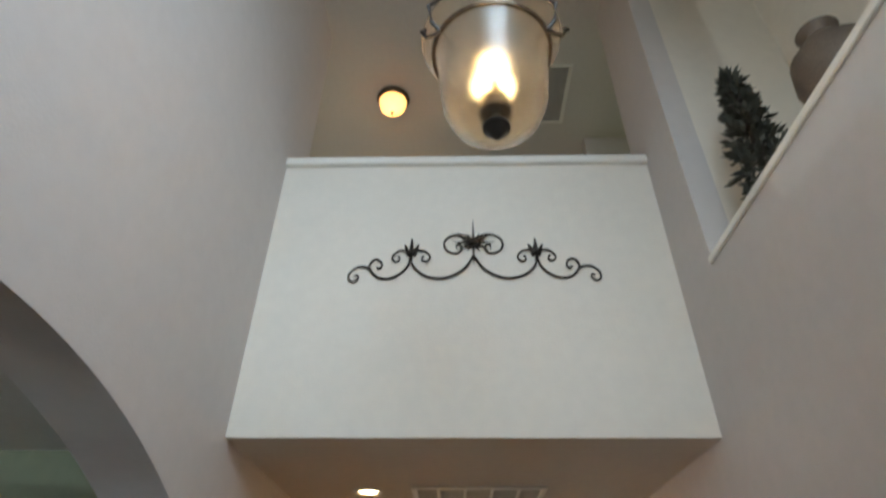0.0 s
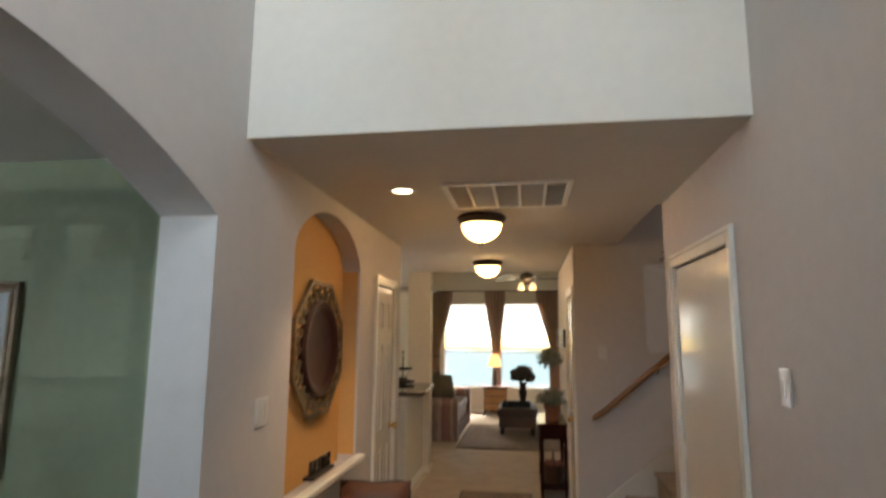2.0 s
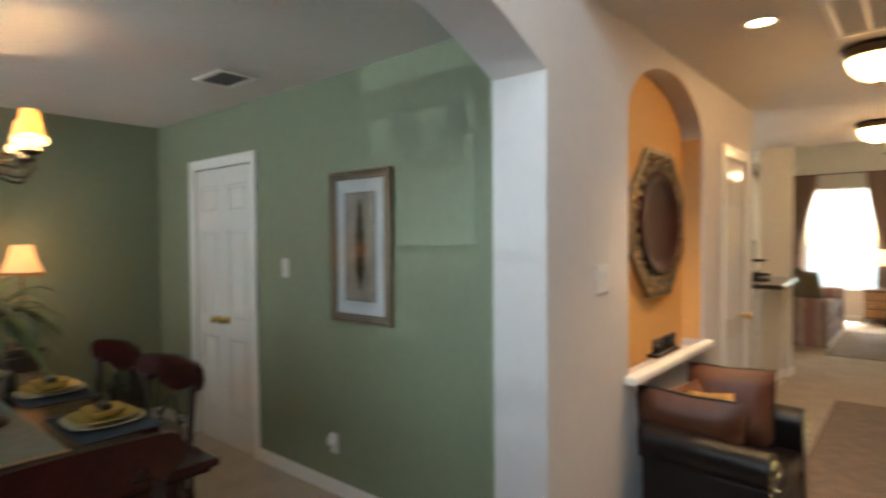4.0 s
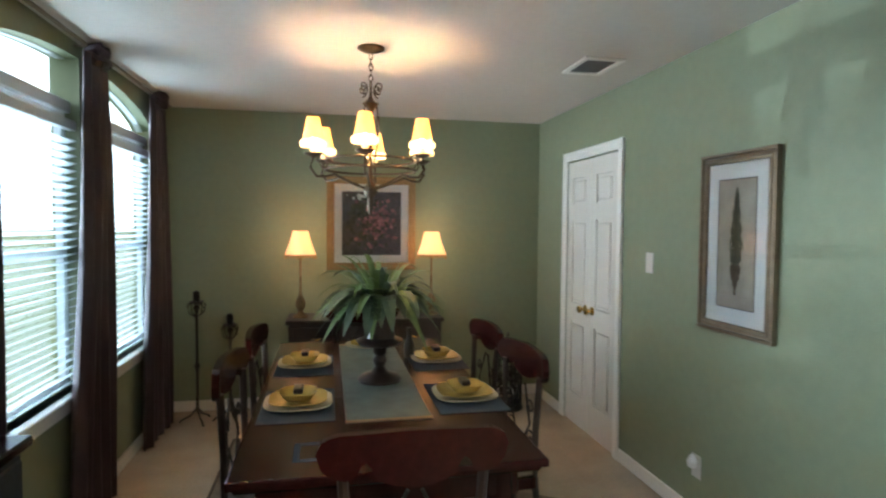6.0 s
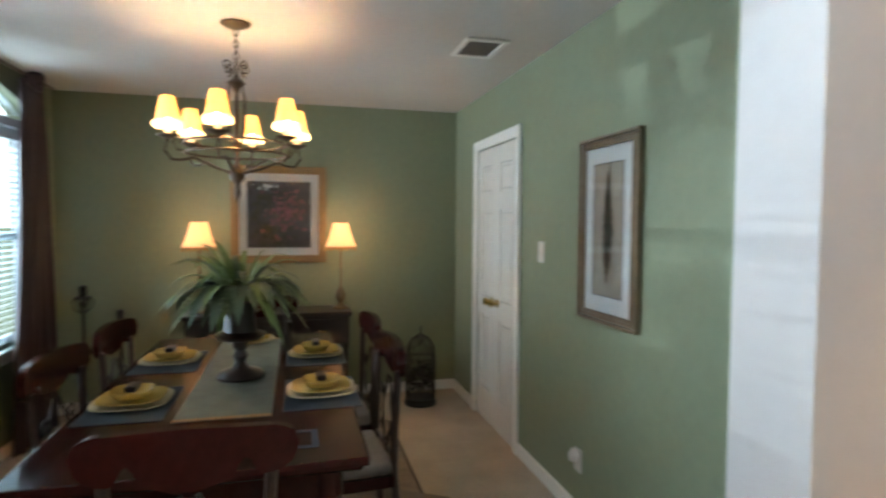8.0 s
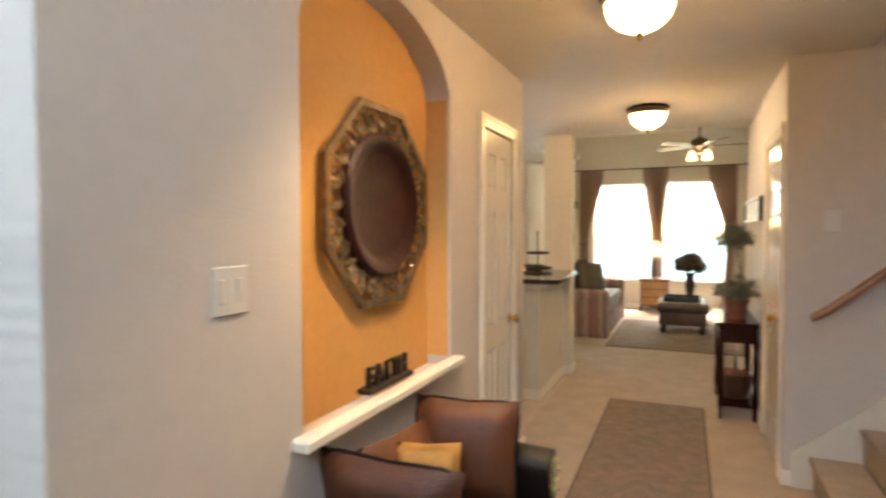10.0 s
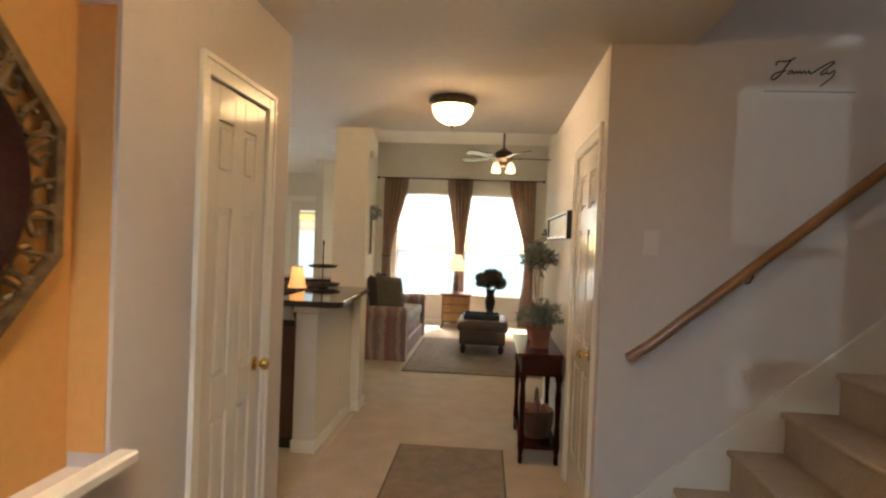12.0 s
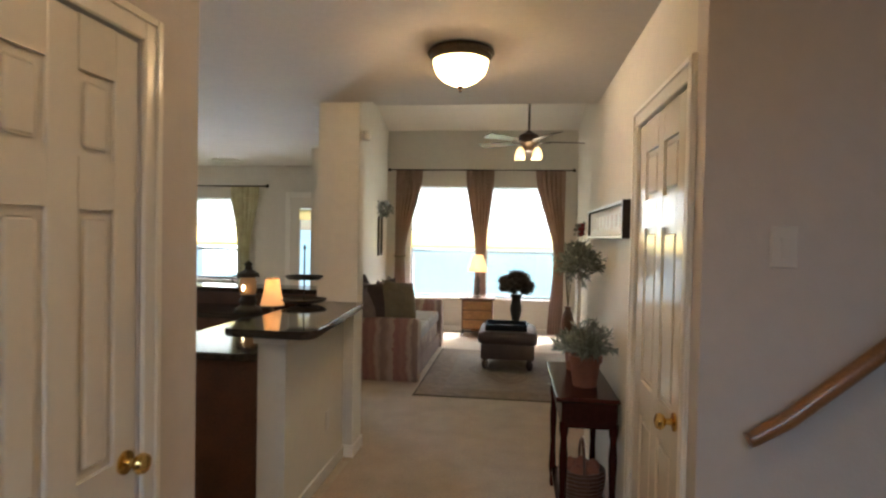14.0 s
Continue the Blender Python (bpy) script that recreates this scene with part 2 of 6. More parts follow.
    "romanw": cloth("roman_shade_white", (0.85, 0.85, 0.80), 0.0, 0.7),
    "romany": cloth("roman_shade_gold", (0.88, 0.78, 0.52), 0.0, 0.85),
    "faded": mat("faded_border", (0.20, 0.15, 0.115), 0.98, vary=0.15, scale=9, bump=0.8, bscale=200),
    "floor_tile": mat("kitchen_floor", (0.42, 0.34, 0.23), 0.35, vary=0.15, scale=3),
}


# ---- mesh helpers ----
def part(name, bm, material, parent=None, label="", smooth=False):
    bmesh.ops.recalc_face_normals(bm, faces=bm.faces)
    me = bpy.data.meshes.new(name)
    bm.to_mesh(me)
    bm.free()
    me.materials.append(M[material] if isinstance(material, str) else material)
    if smooth:
        me.shade_smooth()
        me.set_sharp_from_angle(angle=radians(42))
    ob = new(name, me)
    if parent:
        ob.parent = parent
    if label:
        ob["label"] = label
    return ob


def thing(name, label, category, p=(0, 0, 0), rz=0.0, group=""):
    ob = new(name)
    ob.empty_display_size = 0.1
    ob.location, ob.rotation_euler = p, (0, 0, radians(rz))
    return tagged(ob, label, category, group)


def B():
    return bmesh.new()


def box(bm, x0, x1, y0, y1, z0, z1, bev=0.0, seg=1):
    v = [bm.verts.new((x, y, z)) for z in (z0, z1) for x, y in ((x0, y0), (x1, y0), (x1, y1), (x0, y1))]
    f = [bm.faces.new([v[i] for i in q]) for q in ((3, 2, 1, 0), (4, 5, 6, 7), (0, 1, 5, 4), (1, 2, 6, 5), (2, 3, 7, 6), (3, 0, 4, 7))]
    if bev:
        bmesh.ops.bevel(bm, geom=list({e for q in f for e in q.edges}), offset=bev, segments=seg, affect="EDGES", profile=0.6)
    return bm


def lathe(bm, prof, c=(0, 0, 0), n=20, cap=True):
    rings = []
    for r, z in prof:
        rings.append([bm.verts.new((c[0] + r * math.cos(2 * math.pi * i / n), c[1] + r * math.sin(2 * math.pi * i / n), c[2] + z)) for i in range(n)])
    for a, b in zip(rings, rings[1:]):
        for i in range(n):
            bm.faces.new((a[i], a[(i + 1) % n], b[(i + 1) % n], b[i]))
    if cap:
        bm.faces.new(rings[0]), bm.faces.new(rings[-1])
    return bm


def tube(bm, pts, r=0.006, n=6, taper=1.0):
    pts = [Vector(p) for p in pts]
    rings = []
    for i, p in enumerate(pts):
        d = (pts[min(i + 1, len(pts) - 1)] - pts[max(i - 1, 0)]).normalized()
        a = d.orthogonal() if abs(d.z) > 0.99 else d.cross(Vector((0, 0, 1)))
        a.normalize()
        b = d.cross(a)
        k = r * (1 + (taper - 1) * i / max(1, len(pts) - 1))
        rings.append([bm.verts.new(p + a * k * math.cos(2 * math.pi * j / n) + b * k * math.sin(2 * math.pi * j / n)) for j in range(n)])
    for q, w in zip(rings, rings[1:]):
        for j in range(n):
            bm.faces.new((q[j], q[(j + 1) % n], w[(j + 1) % n], w[j]))
    bm.faces.new(rings[0]), bm.faces.new(rings[-1])
    return bm


def spiral(cx, cz, r0, r1, a0, turns, n=18, y=0.0):
    """Points of a scroll in the x-z plane from radius r0 to r1."""
    out = []
    for i in range(n + 1):
        k = i / n
        r, a = r0 + (r1 - r0) * k, a0 + turns * 2 * math.pi * k
        out.append((cx + r * math.cos(a), y, cz + r * math.sin(a)))
    return out


def pillow(bm, w, h, d, m=Matrix(), n=8):
    """A soft square cushion, standing in x-z, d thick."""
    grid = {}
    for s in (-1, 1):
        for i in range(n + 1):
            for j in range(n + 1):
                u, v = 2 * i / n - 1, 2 * j / n - 1
                puff = (1 - u ** 4) ** 0.6 * (1 - v ** 4) ** 0.6
                if puff < 1e-6 and s == 1:
                    continue
                pin = 1 - 0.07 * (1 - abs(u * v)) * max(abs(u), abs(v)) ** 3
                grid[s, i, j] = bm.verts.new(m @ Vector((u * w / 2 * pin, s * d / 2 * puff, v * h / 2 * pin)))
    for s in (-1, 1):
        for i in range(n):
            for j in range(n):
                q = [grid.get((s, a, b)) or grid[-1, a, b] for a, b in ((i, j), (i + 1, j), (i + 1, j + 1), (i, j + 1))]
                bm.faces.new(q)
    return bm


def leaf_strip(bm, base, az, length, rise, droop, w, n=7):
    """One arching blade."""
    d = Vector((math.cos(az), math.sin(az), 0))
    side = Vector((-math.sin(az), math.cos(az), 0))
    rows = []
    for i in range(n + 1):
        k = i / n
        p = Vector(base) + d * length * k + Vector((0, 0, rise * k * 2 - (rise + droop) * k * k))
        ww = w * math.sin(math.pi * (0.12 + 0.85 * k)) ** 0.8 * 0.5 if k < 1 else 0.001
        rows.append((bm.verts.new(p - side * ww + Vector((0, 0, ww * 0.3))), bm.verts.new(p), bm.verts.new(p + side * ww + Vector((0, 0, ww * 0.3)))))
    for a, b in zip(rows, rows[1:]):
        bm.faces.new((a[0], a[1], b[1], b[0])), bm.faces.new((a[1], a[2], b[2], b[1]))


def tuft(bm, c, r, n, lw, ll, rng, flat=1.0):
    """Many small pointed leaves round a point."""
    for _ in range(n):
        d = Vector((rng.gauss(0, 1), rng.gauss(0, 1), rng.gauss(0, 1) * flat)).normalized()
        p = Vector(c) + d * r * rng.uniform(0.35, 1.0)
        t = (d + Vector((rng.uniform(-0.7, 0.7), rng.uniform(-0.7, 0.7), rng.uniform(-0.5, 0.7)))).normalized()
        s = t.orthogonal().normalized()
        s.rotate(Matrix.Rotation(rng.uniform(0, 6.28), 3, t))
        l, w = ll * rng.uniform(0.6, 1.3), lw * rng.uniform(0.7, 1.2)
        v = [bm.verts.new(q) for q in (p, p + t * l * 0.5 + s * w, p + t * l, p + t * l * 0.5 - s * w)]
        bm.faces.new(v)


# ---- the structure ----
LX, RX, HX = -0.91, 1.03, 0.62          # hall's left wall, foyer's right wall, hall's right wall
CZ, HY, GY, DX, WY = 2.45, 2.075, 2.25, -4.86, -0.88
TZ = 5.5                                 # the foyer's ceiling


def slab(name, material, *boxes, label=""):
    bm = B()
    for b in boxes:
        box(bm, *b)
    bmesh.ops.remove_doubles(bm, verts=bm.verts, dist=0.0005)
    ob = part(name, bm, material)
    return tagged(ob, label, "", "", "structure")


def wall_holes(name, material, axis, p0, p1, a0, a1, z0, z1, holes, label=""):
    """A wall from a0 to a1 along y (axis 'x': between x = p0 and p1) or along x (axis 'y'), with holes (a, b, z, z')."""
    bm = B()
    cuts = sorted({a0, a1, *[h[0] for h in holes], *[h[1] for h in holes]})
    for a, b in zip(cuts, cuts[1:]):
        zs = [(z0, z1)]
        for h in holes:
            if h[0] <= a and h[1] >= b:
                zs = [q for s, e in zs for q in ((s, min(e, h[2])), (max(s, h[3]), e)) if q[1] - q[0] > 1e-4]
        for s, e in zs:
            box(bm, *((p0, p1, a, b) if axis == "x" else (a, b, p0, p1)), s, e)
    bmesh.ops.remove_doubles(bm, verts=bm.verts, dist=0.0005)
    return tagged(part(name, bm, material), label, "", "", "structure")


def arch_fill(bm, axis, p0, p1, a0, a1, zs, rise, z1, n=28, power=1.0):
    """The wall above an arched opening from a0 to a1 that springs at zs."""
    c, w = (a0 + a1) / 2, (a1 - a0) / 2
    def P(p, a, z):
        return bm.verts.new((p, a, z) if axis == "x" else (a, p, z))
    prev = None
    for i in range(n + 1):
        u = -math.cos(math.pi * i / n)
        z = zs + rise * max(0.0, 1 - u * u) ** power
        row = [P(p0, c + w * u, z), P(p1, c + w * u, z), P(p1, c + w * u, z1), P(p0, c + w * u, z1)]
        if prev:
            for k in range(4):
                bm.faces.new((prev[k], prev[(k + 1) % 4], row[(k + 1) % 4], row[k]))
        else:
            bm.faces.new(row)
        prev = row
    bm.faces.new(prev)


# floors
for a in ((-5.0, 1.15, -1.1, 5.05, -0.1, 0.0), (-1.0, 2.2, 5.05, 12.5, -0.1, 0.0), (-2.1, -1.0, 7.0, 12.5, -0.1, 0.0)):
    slab("floor_carpet", "carpet", a, label="beige cut-pile carpet running through the rooms")
slab("floor_kitchen", "floor_tile", (-5.6, -1.0, 5.05, 7.0, -0.1, 0.0), (-5.6, -2.1, 7.0, 10.9, -0.1, 0.0), label="tan kitchen floor")
slab("ground", "ground", (-300, 300, -300, 300, -0.4, -0.3), label="lawn round the house")

# foyer, left wall with its arch to the dining room
AY0, AY1, JX = -0.36, 1.895, -1.14
bm = B()
box(bm, JX, LX, -1.1, AY0, 0, TZ)
arch_fill(bm, "x", JX, LX, AY0, AY1, 2.09, 0.28, TZ)
box(bm, JX, LX, AY1, 2.39, 0, TZ)
bmesh.ops.remove_doubles(bm, verts=bm.verts, dist=0.0005)
tagged(part("wall_foyer_left", bm, "wall"), "beige painted wall with a wide arched opening", kind="structure")
bm = B()
NY0, NY1, NX = 2.61, 3.72, -1.03
box(bm, JX, LX, 2.39, NY0, 0, CZ)
box(bm, JX, LX, NY0, NY1, 0, 0.84)
arch_fill(bm, "x", NX, LX, NY0, NY1, 2.08, 0.275, CZ, power=0.6)
bmesh.ops.remove_doubles(bm, verts=bm.verts, dist=0.0005)
tagged(part("wall_niche", bm, "wall"), "beige painted wall with a tall arched niche", kind="structure")
bm = B()
box(bm, JX, LX, NY1, 4.19, 0, CZ)
box(bm, JX, LX, 4.19, 4.70, 2.04, CZ)
box(bm, JX, LX, 4.70, 4.98, 0, CZ)
tagged(part("wall_hall_left", bm, "wall"), "beige painted hallway wall round the pantry door", kind="structure")
slab("niche_back", "orange", (JX - 0.001, NX, NY0 - 0.02, NY1 + 0.02, 0.8405, 2.42), label="orange-painted back of the arched wall niche")
slab("niche_cheek", "orange", (NX + 0.001, LX - 0.012, NY1 - 0.006, NY1 - 0.001, 0.885, 2.08), (NX + 0.001, LX - 0.012, NY0 + 0.001, NY0 + 0.006, 0.885, 2.08), label="orange-painted sides of the niche")
slab("dining_arch_face", "green", (JX - 0.012, JX - 0.001, -1.0, AY0 - 0.003, 0, CZ), (JX - 0.012, JX - 0.001, AY1 + 0.003, GY, 0, CZ), label="green-painted wall beside the arch")

# header with its ledge, and the landing above
slab("wall_header", "cream", (LX, RX, HY, HY + 0.01, CZ, 3.90), (LX, RX, HY + 0.01, 2.38, CZ + 0.12, 3.90), label="cream wall above the hallway opening")
bm = box(B(), LX - 0.0, RX, HY - 0.03, 2.41, 3.90, 3.955, 0.008)
tagged(part("header_cap", bm, "trim"), "white ledge on top of the wall", kind="structure")
slab("ceiling_hall", "ceil", (LX, 1.0, HY + 0.01, 7.25, CZ, CZ + 0.12), (1.0, RX, HY + 0.01, 3.50, CZ, CZ + 0.12), label="textured hallway ceiling")
slab("ceiling_foyer", "ceil", (-2.2, 2.4, -1.1, 5.2, TZ, TZ + 0.1), label="high textured foyer ceiling")
slab("wall_landing", "ceil", (-2.2, 0.05, 3.62, 3.72, CZ + 0.12, TZ), (0.05, 0.15, 3.62, 5.2, CZ + 0.12, TZ), (-2.3, -2.2, 2.39, 3.72, CZ + 0.12, TZ), label="beige walls of the upper landing")
slab("floor_landing", "carpet", (-2.2, LX, 2.39, 3.62, CZ, CZ + 0.12), label="carpeted upper landing")

# foyer, right wall with the plant shelf
NB, NZ = 1.74, 3.07
wall_holes("wall_foyer_right", "wall", "x", RX, 1.15, -1.1, 3.50, 0, TZ, [(-0.5, NB, NZ, TZ), (2.42, 3.26, 0, 2.04), (2.24, 3.50, CZ + 0.12, TZ)], label="beige painted foyer wall")
slab("plant_shelf_recess", "cream", (1.15, 1.75, -0.5, NB, NZ - 0.12, NZ), (1.75, 1.85, -0.5, NB, NZ - 0.12, TZ), (1.15, 1.85, NB, NB + 0.1, NZ - 0.12, TZ), (1.15, 1.85, -0.6, -0.5, NZ - 0.12, TZ), label="cream recess over the plant shelf")
slab("closet", "cream", (1.15, 2.2, 2.2, 2.3, 0, CZ), (2.2, 2.3, 2.2, 3.50, 0, CZ), label="closet walls")
slab("stair_side_wall", "wall", (1.15, 5.4, 3.40, 3.50, 0, TZ), label="beige wall beside the stairs")

# front wall behind the walk
wall_holes("wall_front_foyer", "wall", "y", -1.1, -1.0, LX, RX, 0, TZ, [(-0.75, 0.75, 2.75, 4.7)], label="front wall of the foyer")
wall_holes("wall_front_dining", "green", "y", WY - 0.14, WY, DX - 0.1, JX - 0.012, 0, CZ, [(-3.26, -2.27, 0.68, 2.42), (-4.50, -3.52, 0.68, 2.42)], label="green front wall with two arched windows")
for a, b in ((-3.26, -2.27), (-4.50, -3.52)):
    bm = B()
    prev = None
    for i in range(25):
        x = a + (b - a) * i / 24
        z = 2.105 + 0.27 * math.sqrt(max(0.0, 1 - ((x + 3.385) / 1.18) ** 2))
        row = [bm.verts.new(p) for p in ((x, WY - 0.14, z), (x, WY, z), (x, WY, 2.42), (x, WY - 0.14, 2.42))]
        if prev:
            for k in range(4):
                bm.faces.new((prev[k], prev[(k + 1) % 4], row[(k + 1) % 4], row[k]))
        else:
            bm.faces.new(row)
        prev = row
    bm.faces.new(prev)
    tagged(part("window_arch", bm, "green"), "arched head of the window", kind="structure")
slab("wall_dining_back", "green", (DX - 0.1, DX, WY, GY + 0.1, 0, CZ), label="green painted end wall")
slab("wall_dining_green", "green", (DX, -4.20, GY, GY + 0.1, 0, CZ), (-4.20, -3.41, GY, GY + 0.1, 2.04, CZ), (-3.41, JX - 0.001, GY, GY + 0.1, 0, CZ), label="green painted long wall")
slab("ceiling_dining", "ceil", (DX - 0.1, JX, WY - 0.14, GY + 0.1, CZ, CZ + 0.1), label="textured dining room ceiling")

# stairs' wall, hall's right wall, living room
slab("wall_stairs", "wall", (HX, 5.4, 5.03, 5.13, 0, TZ), label="beige wall behind the stairs")
slab("wall_stairs_end", "wall", (5.4, 5.5, 3.32, 5.13, 0, TZ), label="beige wall at the stairs' head")
slab("stair_edge", "wall", (0.992, 1.0, 3.50, 5.03, CZ - 0.001, 3.2), label="edge of the stairwell")
wall_holes("wall_hall_right", "living", "x", HX, 0.74, 5.13, 7.55, 0, CZ + 0.1, [(5.19, 5.90, 0, 2.04)], label="beige hallway wall with a panelled door")
slab("wall_hall_jog", "living", (0.74, 1.15, 7.45, 7.55, 0, 4.9), (HX, 0.74, 7.25, 7.55, CZ + 0.1, 4.9), label="short return wall")
slab("wall_living_right", "living", (1.05, 1.15, 7.55, 12.5, 0, 4.9), label="cream living room wall")
wall_holes("wall_living_far", "living", "y", 12.45, 12.6, -2.1, 1.15, 0, 3.3, [(-1.60, -0.50, 0.55, 2.34), (-0.38, 0.75, 0.55, 2.34)], label="cream wall with two large windows")
slab("wall_living_left", "living", (-2.1, -2.0, 9.2, 12.5, 0, 4.9), label="cream living room side wall")
bm = B()
v = [bm.verts.new(p) for p in ((-2.1, 12.6, 3.20), (1.15, 12.6, 3.20), (1.15, 7.15, 4.75), (-2.1, 7.15, 4.75), (-2.1, 12.6, 3.32), (1.15, 12.6, 3.32), (1.15, 7.15, 4.87), (-2.1, 7.15, 4.87))]
for q in ((0, 1, 2, 3), (4, 5, 6, 7), (0, 1, 5, 4), (2, 3, 7, 6), (1, 2, 6, 5), (3, 0, 4, 7)):
    bm.faces.new([v[i] for i in q])
tagged(part("ceiling_living", bm, "cream"), "sloped cream living room ceiling", kind="structure")
slab("wall_over_hall", "living", (-2.1, HX, 7.15, 7.25, CZ + 0.12, 4.9), (-1.39, -1.29, 7.25, 8.1, CZ, 4.9), (-1.7, -1.29, 8.1, 8.2, CZ, 4.9), (-1.7, -1.6, 8.2, 9.2, CZ, 4.9), (-2.1, -1.6, 9.2, 9.3, CZ, 4.9), label="wall above the hallway's ceiling")
slab("ceiling_kitchen", "ceil", (-5.6, LX, 4.98, 7.15, CZ + 0.002, CZ + 0.12), (-5.6, -1.6, 7.15, 9.2, CZ + 0.002, CZ + 0.12), (-1.6, -1.29, 7.15, 8.1, CZ + 0.002, CZ + 0.12), (-5.6, -2.0, 9.2, 10.8, CZ + 0.002, CZ + 0.12), label="textured kitchen ceiling")
wall_holes("wall_kitchen_far", "living", "y", 10.75, 10.87, -5.6, -2.1, 0, CZ, [(-4.55, -3.72, 0.88, 2.02), (-2.96, -2.2, 0, 2.02)], label="cream kitchen wall with a window and a glazed door")
slab("wall_kitchen_left", "living", (-5.7, -5.6, 4.9, 10.87, 0, CZ), label="cream kitchen side wall")
slab("wall_kitchen_near", "living", (-5.6, JX, 4.88, 4.98, 0, CZ), (JX, LX, 4.98, 4.985, 0, 0.01), label="cream kitchen wall")
slab("pier", "living", (-1.29, -1.0, 7.15, 7.30, 0, CZ + 0.12), label="square cream column beside the bar")
slab("bar_wall", "living", (-1.22, -1.07, 6.08, 7.15, 0, 1.02), (-1.07, -1.0, 7.08, 7.15, 0, 1.02), label="cream half wall under the bar")


# baseboards
def board(name, *boxes):
    bm = B()
    for b in boxes:
        box(bm, *b, bev=0.004)
    return tagged(part(name, bm, "trim"), "white painted baseboard", kind="structure")


bz = 0.085
board("baseboard", (LX, LX + 0.014, AY1 + 0.0, 4.12, 0, bz), (LX, LX + 0.014, 4.77, 4.98, 0, bz), (JX, LX + 0.014, AY1 - 0.014, AY1, 0, bz))
board("baseboard_right", (RX - 0.014, RX, 0, 2.33, 0, bz), (RX - 0.014, RX, 3.35, 3.514, 0, bz), (HX - 0.014, HX, 5.0, 5.11, 0, bz), (HX - 0.014, HX, 5.98, 7.55, 0, bz), (HX, 0.70, 5.016, 5.03, 0, bz))
board("baseboard_dining", (DX, -4.28, GY - 0.014, GY, 0, bz), (-3.33, JX - 0.012, GY - 0.014, GY, 0, bz), (DX, DX + 0.014, WY, GY, 0, bz), (DX, JX - 0.012, WY, WY + 0.014, 0, bz))
board("baseboard_living", (-2.0, 1.05, 12.436, 12.45, 0, bz), (1.036, 1.05, 7.55, 12.45, 0, bz), (-2.0, -1.986, 9.2, 12.45, 0, bz))
board("baseboard_bar", (-1.07, -1.056, 6.07, 7.08, 0, bz), (-1.0, -0.986, 7.07, 7.30, 0, bz), (-1.23, -1.056, 6.066, 6.08, 0, bz), (-1.07, -0.986, 7.066, 7.08, 0, bz))


# ---- doors ----
def panel_door(name, label, w, h, knobs=((0.9, 0.93),), leaves=1, casing=True, glazed=False, flat=False):
    """A white six-panel door, its face towards -y, from x = 0 to w; casing round it."""
    t = thing(name, label, "door")
    lw = w / leaves
    for k in range(leaves):
        x0, x1 = k * lw + 0.003, (k + 1) * lw - 0.003
        bm = B()
        cols = ((x0 + 0.10 * (lw / 0.6), x0 + lw / 2 - 0.045), (x0 + lw / 2 + 0.045, x1 - 0.10 * (lw / 0.6))) if lw > 0.45 else ((x0 + 0.08, x1 - 0.08),)
        rows = ((0.24, 0.80), (0.94, 1.58), (1.70, 1.90))
        box(bm, x0, x1, 0.012, 0.035, 0.01, h - 0.004)
        if flat:
            box(bm, x0, x1, 0.0, 0.0119, 0.01, h - 0.004, bev=0.003)
            cols = ()
        xs = [x0] + [c for q in cols for c in q] + [x1]
        for i in range(0, 0 if flat else len(xs), 2):
            box(bm, xs[i], xs[i + 1], 0.0, 0.012, 0.01, h - 0.004, bev=0.003)
        zs = [0.01] + [r for q in rows for r in q] + [h - 0.004]
        for c0, c1 in cols:
            for i in range(0, len(zs), 2):
                box(bm, c0, c1, 0.0, 0.012, zs[i], zs[i + 1])
            if not glazed:
                for r0, r1 in rows:
                    box(bm, c0 + 0.022, c1 - 0.022, 0.003, 0.0125, r0 + 0.022, r1 - 0.022, bev=0.008)
        leaf = part("door_leaf", bm, "door", t)
    for i, (kx, kz) in enumerate(knobs):
        kb = B()
        lathe(kb, [(0.031, 0), (0.031, 0.006), (0.011, 0.010), (0.011, 0.030), (0.022, 0.036), (0.028, 0.048), (0.024, 0.060), (0.010, 0.065)], n=16)
        bmesh.ops.rotate(kb, verts=kb.verts, cent=(0, 0, 0), matrix=Matrix.Rotation(radians(90), 3, "X"))
        bmesh.ops.translate(kb, verts=kb.verts, vec=(kx * w, 0, kz))
        part("door_knob", kb, "brass", t, "polished brass knob", True)
    for z in (0.2, 1.02, 1.84):
        hb = box(B(), -0.006 if knobs[0][0] > 0.5 else w - 0.012, 0.012 if knobs[0][0] > 0.5 else w + 0.006, -0.006, -0.0005, z, z + 0.09, bev=0.002)
        part("hinge", hb, "trim", t)
    if casing:
        cb = B()
        for a, b, c, d in ((-0.075, -0.008, 0, h + 0.075), (w + 0.008, w + 0.075, 0, h + 0.075), (-0.008, w + 0.008, h + 0.004, h + 0.075)):
            box(cb, a, b, -0.014, 0.0, c, d, bev=0.004)
        for a, b, c, d in ((-0.075, -0.052, 0, h + 0.075), (w + 0.052, w + 0.075, 0, h + 0.075), (-0.052, w + 0.052, h + 0.052, h + 0.075)):
            box(cb, a, b, -0.021, -0.0141, c, d, bev=0.003)
        part("casing", cb, "trim", t, "white moulded door casing")
    return t


d = panel_door("pantry_door", "white six-panel door with a brass knob, closed, in the beige hallway wall", 0.51, 2.03, ((0.91, 0.93),))
d.matrix_basis = pose(LX - 0.002, 4.19, 0, 0, 0, 90)
d = panel_door("closet_door", "glossy white flush closet door with a brass knob, beside the stairs", 0.84, 2.03, ((0.93, 0.94),), flat=True)
d.matrix_basis = pose(RX + 0.002, 3.26, 0, 0, 0, -90)
d = panel_door("powder_room_door", "white six-panel door with a brass knob, closed, past the stairs", 0.71, 2.03, ((0.90, 0.93),))
